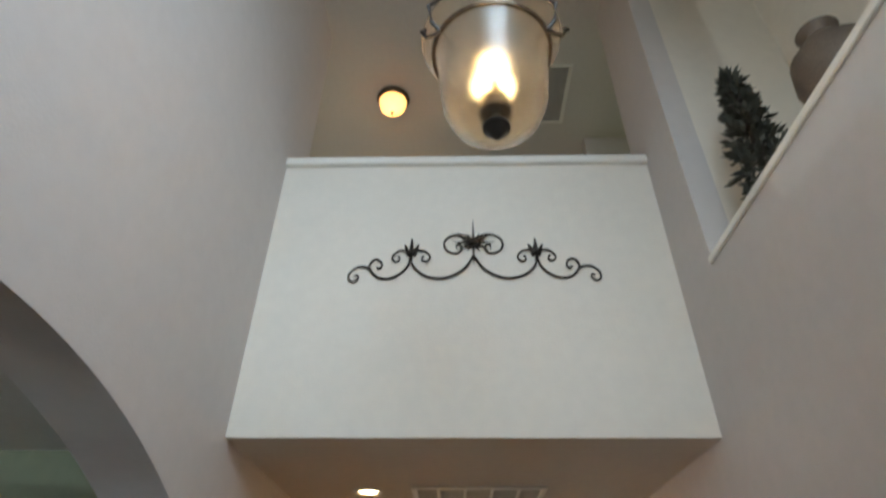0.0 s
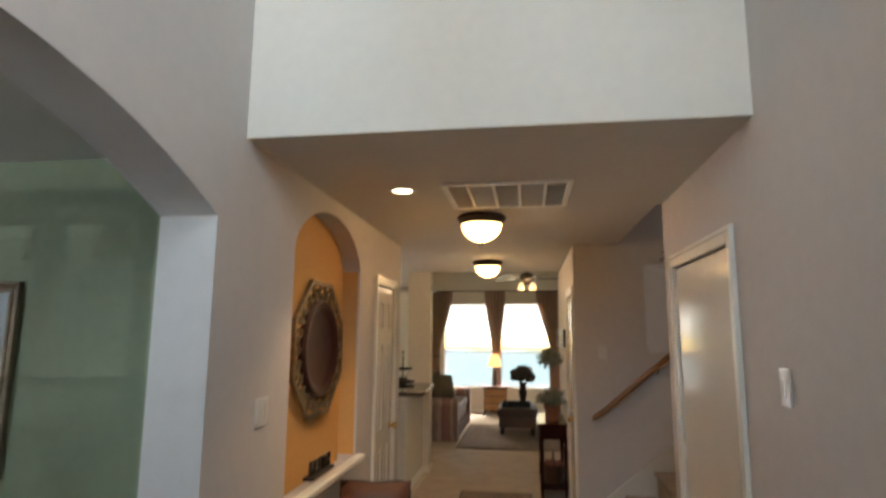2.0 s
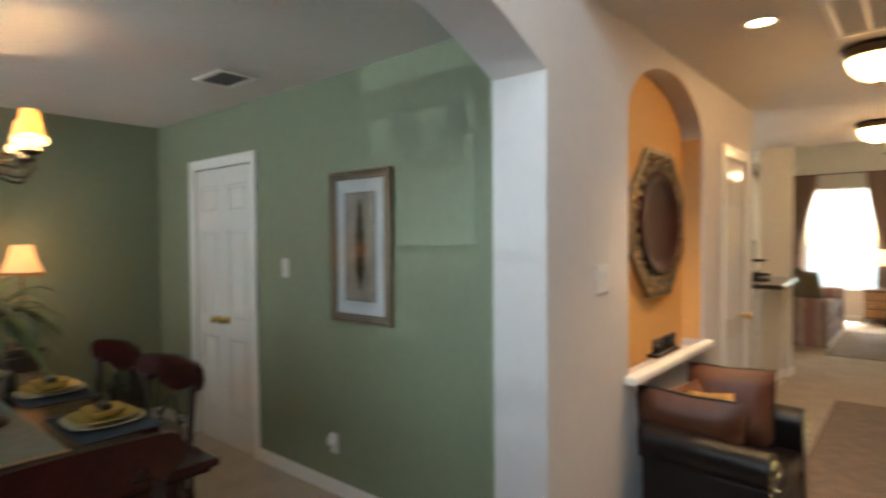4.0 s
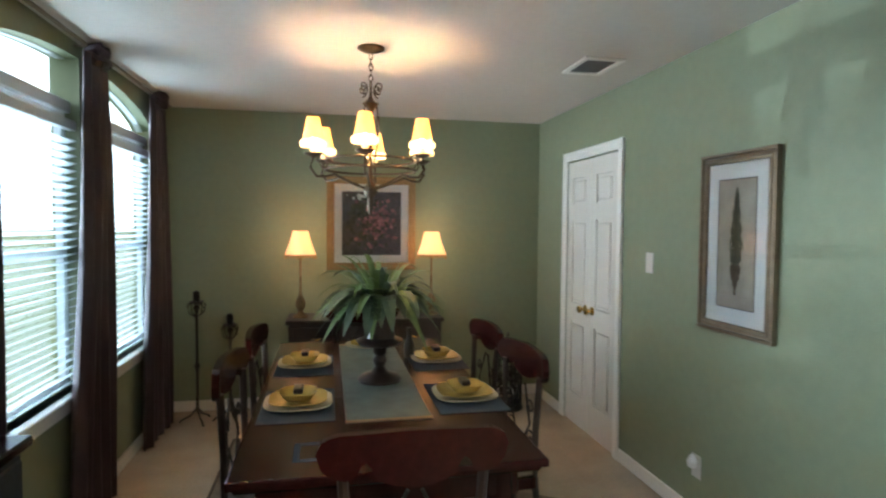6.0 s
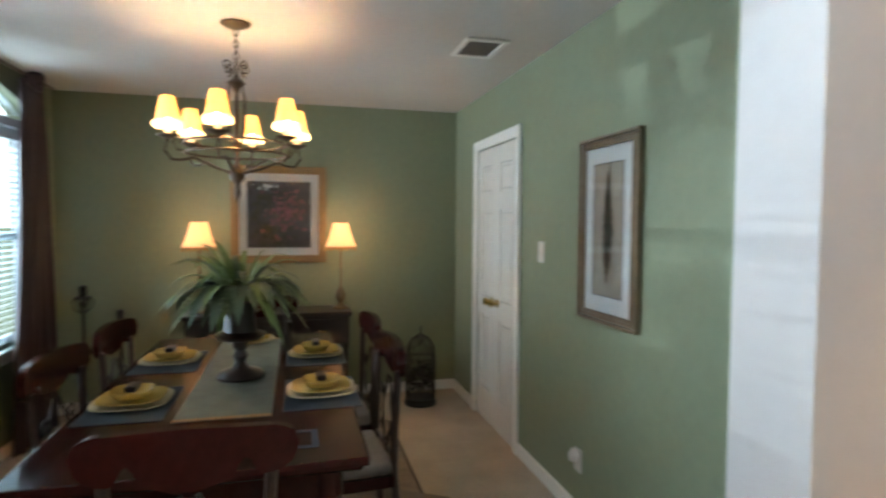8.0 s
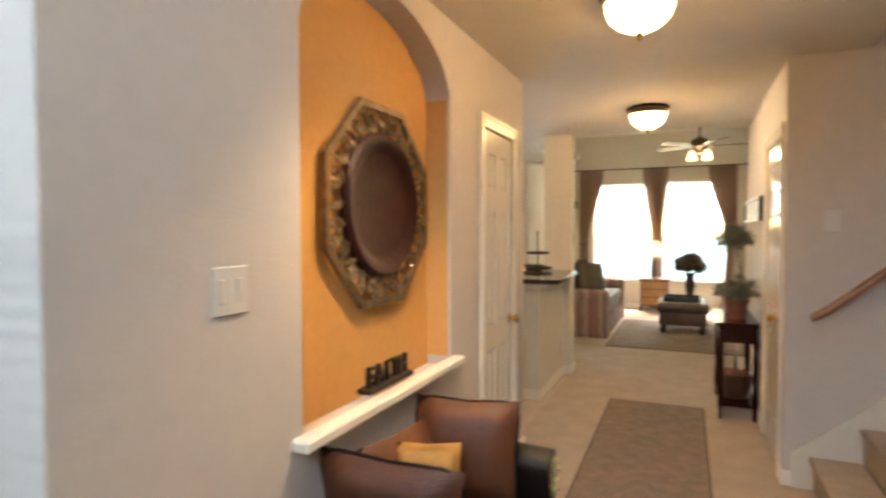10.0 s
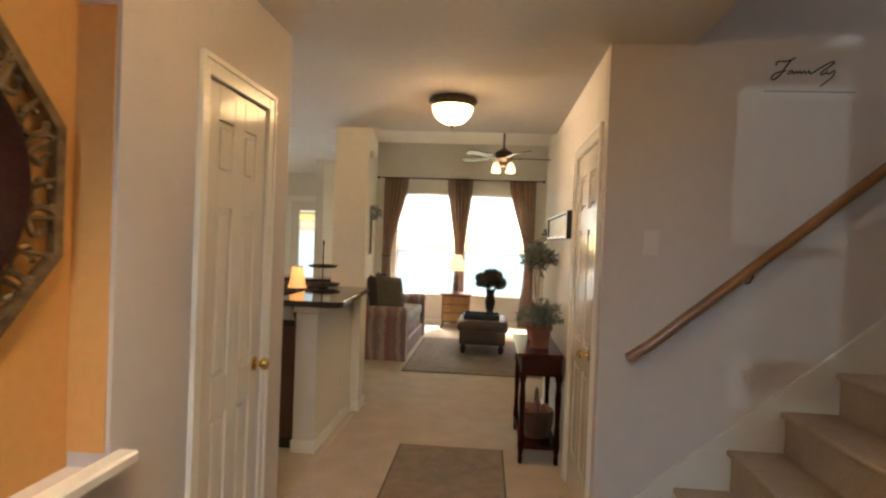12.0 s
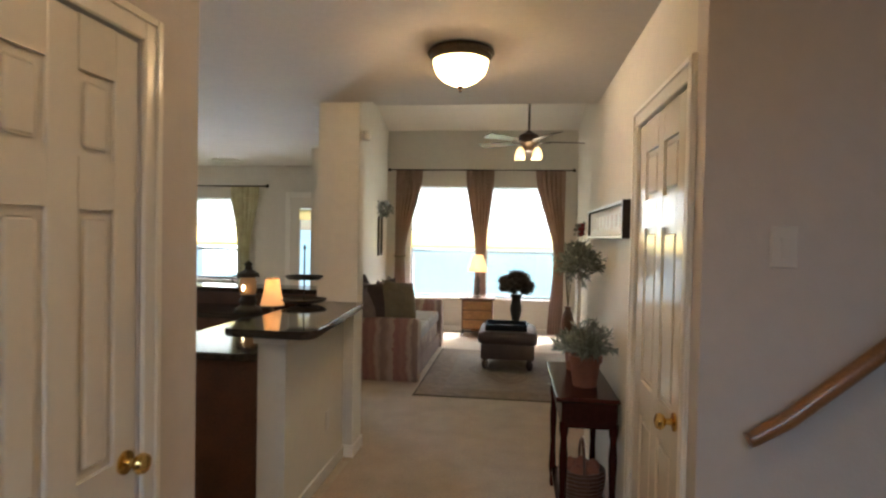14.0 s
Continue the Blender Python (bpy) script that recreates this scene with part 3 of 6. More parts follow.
d.matrix_basis = pose(HX + 0.002, 5.90, 0, 0, 0, -90)
d = panel_door("double_closet_door", "white double closet doors with two brass knobs, closed, in the green wall", 0.79, 2.03, ((0.43, 0.92), (0.57, 0.92)), 2)
d.matrix_basis = pose(-4.20, GY - 0.002, 0)


# ---- windows ----
def rect_ring(bm, x0, x1, z0, z1, y0, y1, w, bev=0.003):
    for a, b, c, e in ((x0, x0 + w, z0, z1), (x1 - w, x1, z0, z1), (x0 + w, x1 - w, z0, z0 + w), (x0 + w, x1 - w, z1 - w, z1)):
        box(bm, a, b, y0, y1, c, e, bev=bev)


def dining_window(x0, x1):
    w = tagged(new("dining_window"), "tall white vinyl window with an arched top light and open blinds", "window")
    y = WY - 0.07
    z0, zt = 0.68, 2.10
    bm = B()
    rect_ring(bm, x0, x1, z0, zt, y - 0.04, y, 0.045)
    box(bm, x0 + 0.01, x1 - 0.01, y - 0.02, y + 0.03, zt - 0.01, zt + 0.05, bev=0.004)
    box(bm, x0 + 0.035, x1 - 0.035, y - 0.035, y + 0.004, 1.35, 1.40, bev=0.003)
    c, hw = (x0 + x1) / 2, (x1 - x0) / 2
    arc = [(x0 + (x1 - x0) * i / 24, 0, 2.10 + 0.27 * math.sqrt(max(0.0, 1 - ((x0 + (x1 - x0) * i / 24 + 3.385) / 1.18) ** 2))) for i in range(25)]
    for a, b in zip(arc, arc[1:]):
        vs = [bm.verts.new(p) for yy in (y - 0.04, y) for p in ((a[0], yy, a[2]), (b[0], yy, b[2]), (b[0], yy, b[2] + 0.02), (a[0], yy, a[2] + 0.02))]
        for q in ((0, 1, 2, 3), (4, 5, 6, 7), (0, 1, 5, 4), (2, 3, 7, 6)):
            bm.faces.new([vs[i] for i in q])
    part("window_frame", bm, "vinyl", w)
    p = part("pane", box(B(), x0 + 0.03, x1 - 0.03, y - 0.022, y - 0.016, z0 + 0.03, zt - 0.03), "pane", w)
    p.visible_shadow = False
    bm = B()
    box(bm, x0 - 0.04, x1 + 0.04, WY - 0.065, WY + 0.045, z0 - 0.025, z0, bev=0.006)
    box(bm, x0 - 0.02, x1 + 0.02, WY + 0.001, WY + 0.016, z0 - 0.09, z0 - 0.025, bev=0.004)
    part("window_sill", bm, "trim", w, "white window sill")
    bm = box(B(), x0 + 0.01, x1 - 0.01, WY - 0.055, WY - 0.015, 2.0, 2.05, bev=0.004)
    part("blind_headrail", bm, "vinyl", w)
    proto = B()
    box(proto, x0 + 0.015, x1 - 0.015, -0.023, 0.023, -0.0012, 0.0012)
    bmesh.ops.rotate(proto, verts=proto.verts, cent=(0, 0, 0), matrix=Matrix.Rotation(radians(20), 3, "X"))
    first = part("blind_slat", proto, "blind", w)
    n = 33
    first.location = (0, WY - 0.035, z0 + 0.03)
    for i in range(1, n):
        s = first.copy()
        scene.collection.objects.link(s)
        s.location = (0, WY - 0.035, z0 + 0.03 + i * (1.96 - z0 - 0.01) / n)
    for x in (x0 + 0.15, x1 - 0.15):
        bm = box(B(), x - 0.002, x + 0.002, WY - 0.060, WY - 0.058, z0 + 0.02, 2.0)
        part("blind_cord", bm, "vinyl", w)
    return w


dining_window(-3.26, -2.27)
dining_window(-4.50, -3.52)


def living_window(x0, x1, y, z0, z1, shade=True, split=1.30):
    w = tagged(new("picture_window"), "large white window with a folded roman shade half down", "window")
    bm = B()
    rect_ring(bm, x0, x1, z0, z1, y + 0.05, y + 0.10, 0.04)
    box(bm, x0 + 0.04, x1 - 0.04, y + 0.055, y + 0.095, split - 0.02, split + 0.02, bev=0.003)
    part("window_frame", bm, "vinyl", w)
    p = part("pane", box(B(), x0 + 0.03, x1 - 0.03, y + 0.072, y + 0.078, z0 + 0.03, z1 - 0.03), "pane", w)
    p.visible_shadow = False
    part("window_sill", box(B(), x0 - 0.05, x1 + 0.05, y - 0.04, y + 0.05, z0 - 0.025, z0, bev=0.005), "trim", w)
    if shade:
        a, m = (z1 + z0) / 2 - 0.10, (z1 + z0) / 2 + 0.19
        part("shade_cloth", box(B(), x0 + 0.01, x1 - 0.01, y + 0.030, y + 0.033, m, z1 - 0.01), "romanw", w, "white translucent shade cloth")
        bm = B()
        box(bm, x0 + 0.01, x1 - 0.01, y + 0.024, y + 0.028, a, m - 0.003, bev=0.001)
        box(bm, x0 + 0.01, x1 - 0.01, y + 0.010, y + 0.013, a + 0.006, a + 0.05)
        part("shade_folds", bm, "romany", w, "gathered golden shade folds")
        part("hem_rod", tube(B(), [(x0 + 0.01, y + 0.020, m), (x1 - 0.01, y + 0.020, m)], 0.005, 6), "vent_dark", w, "thin dark rod in the shade's seam")
    return w


living_window(-1.60, -0.50, 12.45, 0.55, 2.34)
living_window(-0.38, 0.75, 12.45, 0.55, 2.34)
living_window(-4.55, -3.72, 10.75, 0.88, 2.02)

# glazed kitchen door
t = thing("patio_door", "white glazed back door with a small cafe curtain, closed", "door", (-2.96, 10.75, 0))
bm = B()
for a in ((0, 0.13, 0, 0.04, 0, 2.02), (0.63, 0.76, 0, 0.04, 0, 2.02), (0.13, 0.63, 0, 0.04, 0, 0.35), (0.13, 0.63, 0, 0.04, 1.88, 2.02)):
    box(bm, *a, bev=0.003)
part("door_leaf", bm, "door", t)
part("pane", box(B(), 0.13, 0.63, 0.018, 0.024, 0.35, 1.88), "pane", t).visible_shadow = False
bm = B()
for a, b, c, e in ((-0.07, -0.002, 0, 2.10), (0.762, 0.83, 0, 2.10), (-0.002, 0.762, 2.022, 2.10)):
    box(bm, a, b, -0.016, -0.001, c, e, bev=0.004)
part("casing", bm, "trim", t)
part("cafe_curtain", box(B(), 0.12, 0.64, -0.012, -0.008, 1.72, 1.86), "romany", t)
bm = lathe(B(), [(0.02, 0), (0.012, 0.02), (0.026, 0.04), (0.01, 0.06)], n=12)
bmesh.ops.rotate(bm, verts=bm.verts, cent=(0, 0, 0), matrix=Matrix.Rotation(radians(90), 3, "X"))
bmesh.ops.translate(bm, verts=bm.verts, vec=(0.06, 0, 0.95))
part("door_knob", bm, "brass", t)

# added sheet that glows where the sky should look overexposed
slab("backdrop", "front_glow", (-420, 90, -60.2, -60, -0.3, 110), label="plain glowing backdrop in place of bright sky beyond the front windows")
# outdoor backdrop: one plain sheet, the outdoor brightness put into its emission
slab("backdrop", "garden_glow", (-9, 8, 16.8, 16.9, -0.3, 1.62), label="plain pale blue glowing backdrop beyond the living room windows")


# ---- stairs ----
NS, RISE, RUN, SX = 13, 0.192, 0.232, 0.76
stairs = tagged(new("stairs"), "beige carpeted stairs rising beside the hallway", "stairs", kind="structure")
for k in range(NS):
    x = SX + RUN * k
    bm = box(B(), x + 0.012, x + RUN + 0.010, 3.505, 5.003, 0, RISE * (k + 1) - 0.031)
    box(bm, x - 0.014, x + RUN + 0.004, 3.505, 5.003, RISE * (k + 1) - 0.030, RISE * (k + 1), bev=0.013, seg=3)
    part("step", bm, "carpet", stairs, smooth=True)
bm = B()
x0, x1, sl = 0.66, SX + RUN * NS, RISE / RUN
z0 = 0.20
pr = [(x0, 0.0), (x0, z0), (x1, z0 + (x1 - x0) * sl), (x1, z0 + (x1 - x0) * sl - 0.5), (x0 + 0.35, 0.0)]
f = [bm.faces.new([bm.verts.new((x, y, z)) for x, z in pr]) for y in (5.006, 5.029)]
n = len(pr)
for i in range(n):
    a, b = f[0].verts[i], f[0].verts[(i + 1) % n]
    c, e = f[1].verts[(i + 1) % n], f[1].verts[i]
    bm.faces.new((a, b, c, e))
tagged(part("stair_skirt", bm, "living"), "painted skirt board along the stairs", kind="structure")
t = thing("handrail", "oak handrail on brackets along the stair wall", "handrail", (0, 4.965, 0))
bm = B()
ra, rb = Vector((0.748, 0, 0.990)), Vector((3.4, 0, 0.99 + 2.64 * 0.845))
rm = Vector((0.835, 0, 0.99 + 0.075 * 0.845 - 0.010))
tube(bm, [ra + Vector((-0.012, 0, -0.004)), ra, ra + (rm - ra) * 0.6, rm, rm + (rb - rm) * 0.02, rb], 0.0245, 14)
for v in bm.verts:
    if v.co.x < 0.742:
        v.co.z = 0.983 + (v.co.z - 0.983) * 0.72
part("rail", bm, "rail", t, smooth=True)
for s in (0.2, 0.62):
    q = ra + (rb - ra) * s
    bm = B()
    tube(bm, [q + Vector((0, 0, -0.02)), q + Vector((0, 0.0, -0.06)), q + Vector((0, 0.03, -0.085)), q + Vector((0, 0.062, -0.09))], 0.006)
    part("bracket", bm, "bronze", t)


# ---- ceiling fittings ----
def grille(name, label, x0, x1, y0, y1, z, n, louvre="ceil"):
    t = thing(name, label, "air vent", ((x0 + x1) / 2, (y0 + y1) / 2, z))
    w, h = (x1 - x0) / 2, (y1 - y0) / 2
    bm = B()
    for a in ((-w, w, -h, -h + 0.03), (-w, w, h - 0.03, h), (-w, -w + 0.03, -h + 0.03, h - 0.03), (w - 0.03, w, -h + 0.03, h - 0.03)):
        box(bm, *a, -0.014, -0.001, bev=0.003)
    part("frame", bm, "trim", t)
    part("backing", box(B(), -w + 0.03, w - 0.03, -h + 0.03, h - 0.03, -0.004, -0.001), "vent_dark", t)
    for i in range(1, n):
        x = -w + 2 * w * i / n
        part("bar", box(B(), x - 0.008, x + 0.008, -h + 0.03, h - 0.03, -0.013, -0.004, bev=0.002), "trim", t)
    m = max(6, int(2 * h / 0.025))
    bm = B()
    for i in range(1, m):
        y = -h + 0.03 + (2 * h - 0.06) * i / m
        box(bm, -w + 0.03, w - 0.03, y - 0.004, y + 0.004, -0.009, -0.006)
    part("louvres", bm, louvre, t)
    return t


grille("return_air_grille", "large white return air grille with five bays in the hallway ceiling", -0.23, 0.46, 2.86, 3.44, CZ, 5)
grille("ceiling_vent", "white louvred supply vent in the dining ceiling", -3.18, -2.86, 1.74, 1.98, CZ, 1, "vent_dark")
grille("kitchen_vent", "small white supply vent in the kitchen ceiling", -3.7, -3.4, 10.0, 10.2, CZ + 0.001, 1)
grille("landing_grille", "dark attic grille with a white frame in the high ceiling", 0.53, 0.93, 2.62, 3.22, TZ, 2, "ceil")


def dome_light(x, y, z, r=0.16, watts=12, bowl="frost"):
    t = thing("dome_ceiling_light", "bronze flush ceiling light with a lit alabaster bowl", "ceiling light", (x, y, z), group="dome ceiling lights")
    part("canopy", lathe(B(), [(r * 0.93, -0.001), (r * 1.0, -0.010), (r * 1.03, -0.022), (r * 0.99, -0.032), (r * 0.95, -0.034), (r * 0.91, -0.052), (r * 0.86, -0.058), (r * 0.82, -0.058)], n=36), "bronze", t, smooth=True)
    g = part("bowl", lathe(B(), [(r * 0.86, -0.056), (r * 0.84, -0.080), (r * 0.75, -0.118), (r * 0.54, -0.151), (r * 0.27, -0.172), (0.01, -0.178)], n=32, cap=False), bowl, t, smooth=True)
    g.visible_shadow = False
    part("finial", lathe(B(), [(0.004, -0.173), (0.014, -0.180), (0.013, -0.189), (0.006, -0.195), (0.009, -0.201), (0.003, -0.209)], n=12), "bronze", t, smooth=True)
    bulb("dome_bulb", (x, y, z - 0.085), watts, (1.0, 0.63, 0.29), 0.05)
    return t


dome_light(-0.08, 3.73, CZ, watts=17)
dome_light(-0.20, 6.10, CZ, watts=33)
dome_light(-0.50, 2.93, TZ, 0.13, 8, "bowl_low")
t = thing("recessed_light", "white recessed can light, lit, in the hallway ceiling", "ceiling light", (-0.46, 2.98, CZ))
part("trim_ring", lathe(B(), [(0.052, -0.001), (0.078, -0.001), (0.078, -0.007), (0.060, -0.010), (0.052, -0.004)], n=24, cap=False), "white", t)
part("lamp_face", lathe(B(), [(0.052, -0.002), (0.045, -0.005), (0.01, -0.008)], n=24), "filament", t)
sp = new("downlight", bpy.data.lights.new("downlight", "SPOT"))
sp.data.energy, sp.data.color, sp.data.spot_size, sp.data.spot_blend, sp.data.shadow_soft_size = 80, (1.0, 0.72, 0.42), radians(100), 0.7, 0.05
sp.location = (-0.46, 2.98, CZ - 0.02)

# foyer lantern
LC = Vector((0.105, 0.80, 2.81))
t = thing("foyer_lantern", "large lit bell jar lantern of clear glass with iron scrolls", "pendant light", LC)
t.scale = (1.06, 1.06, 0.88)
prof = [(0.015, 0.0), (0.065, 0.008), (0.107, 0.045), (0.126, 0.10), (0.133, 0.18), (0.138, 0.27), (0.150, 0.33), (0.168, 0.37), (0.182, 0.385)]
inner = [(r - 0.004, z + 0.003) for r, z in prof[::-1]]
g = part("bell_glass", lathe(B(), prof + inner, n=40, cap=False), "bell", t, smooth=True)
g.visible_shadow = False
part("rim_band", lathe(B(), [(0.146, 0.315), (0.153, 0.315), (0.156, 0.325), (0.149, 0.325)], n=36, cap=False), "bronze", t)
part("bottom_finial", lathe(B(), [(0.003, -0.04), (0.012, -0.032), (0.022, -0.012), (0.033, -0.002), (0.033, 0.010), (0.018, 0.025), (0.010, 0.05)], n=20), "iron", t, smooth=True)
bm = B()
for k in range(3):
    a = radians(90 + 120 * k)
    ca, sa = math.cos(a), math.sin(a)
    tube(bm, [(ca * r, sa * r, z) for r, z in ((0.152, 0.32), (0.172, 0.28), (0.188, 0.26), (0.200, 0.275), (0.192, 0.29))], 0.006)
    tube(bm, [(ca * r, sa * r, z) for r, z in ((0.152, 0.32), (0.175, 0.345), (0.185, 0.42), (0.12, 0.56), (0.03, 0.70), (0.0, 0.78))], 0.006)
part("scroll_arms", bm, "iron", t)
bm = B()
tube(bm, [(0, 0, 0.05), (0, 0, (TZ - LC.z - 0.002) / 0.88)], 0.006)
part("stem", bm, "iron", t)
part("socket_cup", lathe(B(), [(0.015, 0.05), (0.038, 0.058), (0.041, 0.072), (0.032, 0.10), (0.032, 0.125), (0.02, 0.13)], n=24), "bronze", t, smooth=True)
for k in range(3):
    a = radians(30 + 120 * k)
    x, y = 0.030 * math.cos(a), 0.030 * math.sin(a)
    part("candle_sleeve", lathe(B(), [(0.011, 0.125), (0.011, 0.16)], (x, y, 0), 10), "candle", t)
    part("lamp_bulb", lathe(B(), [(0.008, 0.16), (0.026, 0.185), (0.024, 0.22), (0.003, 0.255)], (x, y, 0), 12), "filament", t)
bulb("lantern_bulb", LC + Vector((0, 0, 0.23)), 9, (1.0, 0.68, 0.36), 0.04)

# iron scroll over the hallway opening
t = thing("scroll_wall_ornament", "dark wrought-iron scroll ornament on the cream wall", "wall ornament", (0.09, HY - 0.012, 3.30))
bm = B()
for s in (-1, 1):
    def cv(pts, r=0.0050):
        q = [Vector((s * x, 0, z)) for x, z in pts]
        q = [2 * q[0] - q[1], *q, 2 * q[-1] - q[-2]]
        out = []
        for a, b, c, d in zip(q, q[1:], q[2:], q[3:]):
            for n in range(4):
                u = n / 4
                out.append(0.5 * (2 * b + (c - a) * u + (2 * a - 5 * b + 4 * c - d) * u * u + (3 * b - a - 3 * c + d) * u ** 3))
        tube(bm, out + [q[-2]], r, 6, 0.85)
    cv([(0.0, 0.01), (0.042, -0.063), (0.104, -0.106), (0.165, -0.12), (0.236, -0.101), (0.289, -0.046), (0.297, 0.026)], 0.0058)
    cv([(0.297, 0.026), (0.311, -0.046), (0.35, -0.096), (0.403, -0.12), (0.456, -0.108), (0.491, -0.063), (0.488, -0.032), (0.468, -0.012), (0.444, -0.022), (0.434, -0.048), (0.446, -0.066), (0.459, -0.055)], 0.0058)
    cv([(0.491, -0.067), (0.517, -0.053), (0.553, -0.058), (0.582, -0.087), (0.584, -0.12), (0.561, -0.135), (0.541, -0.116), (0.547, -0.100), (0.560, -0.106)])
    cv([(0.297, 0.02), (0.324, 0.038), (0.359, 0.036), (0.388, 0.004), (0.377, -0.022), (0.355, -0.020), (0.355, 0.002), (0.364, 0.004)])
    cv([(0.297, 0.02), (0.271, 0.038), (0.236, 0.036), (0.209, 0.004), (0.222, -0.024), (0.245, -0.020), (0.244, 0.002), (0.235, 0.004)])
    cv([(0.01, 0.10), (0.035, 0.125), (0.075, 0.134), (0.121, 0.117), (0.142, 0.079), (0.125, 0.036), (0.083, 0.021), (0.056, 0.042), (0.060, 0.068), (0.080, 0.072), (0.082, 0.052)])
part("scrollwork", bm, "iron", t)
bm = B()
for a in range(0, 360, 30):
    r = {90: 0.135, 270: 0.135, 0: 0.10, 180: 0.10}.get(a, 0.095 if a % 180 in (30, 150) else 0.06)
    tube(bm, [(0, 0, 0.084), (r * math.cos(radians(a)), -0.004, 0.084 + r * math.sin(radians(a)))], 0.011, 4, 0.1)
lathe(bm, [(0.004, 0.058), (0.024, 0.072), (0.028, 0.084), (0.024, 0.096), (0.004, 0.11)], n=12)
part("star", bm, "iron", t)
for s in (-1, 1):
    bm = B()
    for dx, z0, z1 in ((0, 0.02, 0.105), (-0.022, 0.012, 0.070), (0.022, 0.012, 0.070)):
        tube(bm, [(s * (0.297 + dx * 0.4), -0.002, z0), (s * (0.297 + dx), -0.004, (z0 + z1) / 2), (s * (0.297 + dx * 1.5), -0.004, z1)], 0.015, 6, 0.25)
    part("leaf_finial", bm, "iron", t)

# plant shelf pieces and sill
bm = box(B(), RX - 0.012, 1.20, -0.5, NB + 0.01, NZ - 0.03, NZ + 0.004, bev=0.005)
tagged(part("plant_shelf_sill", bm, "trim"), "white sill of the plant shelf", kind="structure")
rng = random.Random(5)
t = thing("shelf_tree", "small bushy cone-shaped artificial tree on the plant shelf", "plant", (1.17, 1.42, NZ + 0.004))
part("pot", lathe(B(), [(0.05, 0), (0.065, 0.10), (0.06, 0.10)], n=16), "darkwood", t)
part("stem", tube(B(), [(0, 0, 0.08), (0.0, 0, 0.66)], 0.008), "darkwood", t)
bm = B()
for k in range(20):
    z = 0.12 + 0.60 * k / 20
    tuft(bm, (0.006 * math.sin(k * 2.1), 0.006 * math.cos(k * 1.7), z), 0.10 * (1 - k / 21) * (1 + 0.12 * math.sin(k * 2.6)) + 0.012, 62, 0.011, 0.050, rng)
part("foliage", bm, "evergreen", t, "dense grey-green foliage")
t = thing("clay_jug", "round brown clay jug with a handle on the plant shelf", "jug", (1.20, 0.98, NZ + 0.004))
part("body", lathe(B(), [(0.05, 0), (0.10, 0.06), (0.13, 0.15), (0.12, 0.24), (0.07, 0.30), (0.05, 0.33), (0.065, 0.37)], n=24), "clay", t, "dull brown clay body", True)
part("handle", tube(B(), [(0, 0.06, 0.35), (0, 0.12, 0.36), (0, 0.15, 0.30), (0, 0.12, 0.22)], 0.010), "terracotta", t)


# ---- switches and outlets ----
def plate(name, label, m, w=0.075, h=0.12, kind="switch"):
    t = thing(name, label, "light switch" if kind == "switch" else "outlet")
    part("cover", box(B(), -w / 2, w / 2, -0.006, 0, -h / 2, h / 2, bev=0.003), "white", t)
    n = max(1, round(w / 0.06))
    for i in range(n):
        x = -w / 2 + w * (i + 0.5) / n
        part("rocker" if kind == "switch" else "socket", box(B(), x - 0.012, x + 0.012, -0.009, -0.0061, -0.03, 0.03, bev=0.002), "white", t)
    t.matrix_basis = m
    return t


plate("hall_switch", "white double light switch on the beige wall by the arch", pose(LX + 0.001, 2.33, 1.33, 0, 0, 90), 0.115)
plate("foyer_switch", "white light switch on the beige foyer wall", pose(RX - 0.001, 1.98, 1.50, 0, 0, -90))
plate("stair_switch", "white light switch on the stair wall", pose(0.84, 5.029, 1.52), 0.075)
plate("dining_switch", "white light switch on the green wall", pose(-3.02, GY - 0.001, 1.32))
plate("living_switch", "white light switch past the framed panel", pose(HX - 0.001, 7.2, 1.36, 0, 0, -90))
plate("bar_outlet", "white outlet low on the half wall", pose(-1.069, 6.75, 0.36, 0, 0, 90), kind="outlet")
t = plate("dining_outlet", "white outlet with a plugged-in night light on the green wall", pose(-2.54, GY - 0.001, 0.30), kind="outlet")
part("night_light", lathe(B(), [(0.02, 0), (0.026, 0.03), (0.012, 0.06)], (0, -0.03, 0.0), 12), "white", t)
t = thing("smoke_alarm", "small white smoke alarm on the column", "smoke alarm", (-0.999, 7.22, 2.2), 90)
part("body", lathe(B(), [(0.03, 0.0), (0.03, 0.06)], (0, -0.03, 0), 14), "white", t)


# ---- hallway things ----
# octagonal platter
t = thing("octagonal_wall_plaque", "octagonal openwork bronze plaque with a round dark centre", "wall ornament", (NX + 0.003, 3.245, 1.575), 90)
bm = B()
R1 = 0.425
def octp(r, k):
    a = radians(22.5 + 45 * k)
    return (r * math.cos(a), r * math.sin(a))
for r0, r1 in ((R1, R1 - 0.03),):
    for k in range(8):
        p = [octp(r0, k), octp(r0, k + 1), octp(r1, k + 1), octp(r1, k)]
        vs = [bm.verts.new((x, y, z)) for y in (-0.035, -0.012) for x, z in p]
        for q in ((0, 1, 2, 3), (4, 5, 6, 7), (0, 1, 5, 4), (1, 2, 6, 5), (2, 3, 7, 6), (3, 0, 4, 7)):
            bm.faces.new([vs[i] for i in q])
part("rim", bm, "antique", t)
bm = B()
for k in range(24):
    a = radians(15 * k)
    ca, sa = math.cos(a), math.sin(a)
    rr = 0.335
    m = 1 if k % 2 else -1
    pts = []
    for i in range(15):
        u = i / 14
        r, b = 0.052 * (1 - 0.72 * u), m * (0.6 + 5.6 * u) + a
        pts.append((rr * ca + r * math.cos(b), -0.024 - 0.006 * math.sin(i), rr * sa + r * math.sin(b)))
    tube(bm, pts, 0.0085, 5)
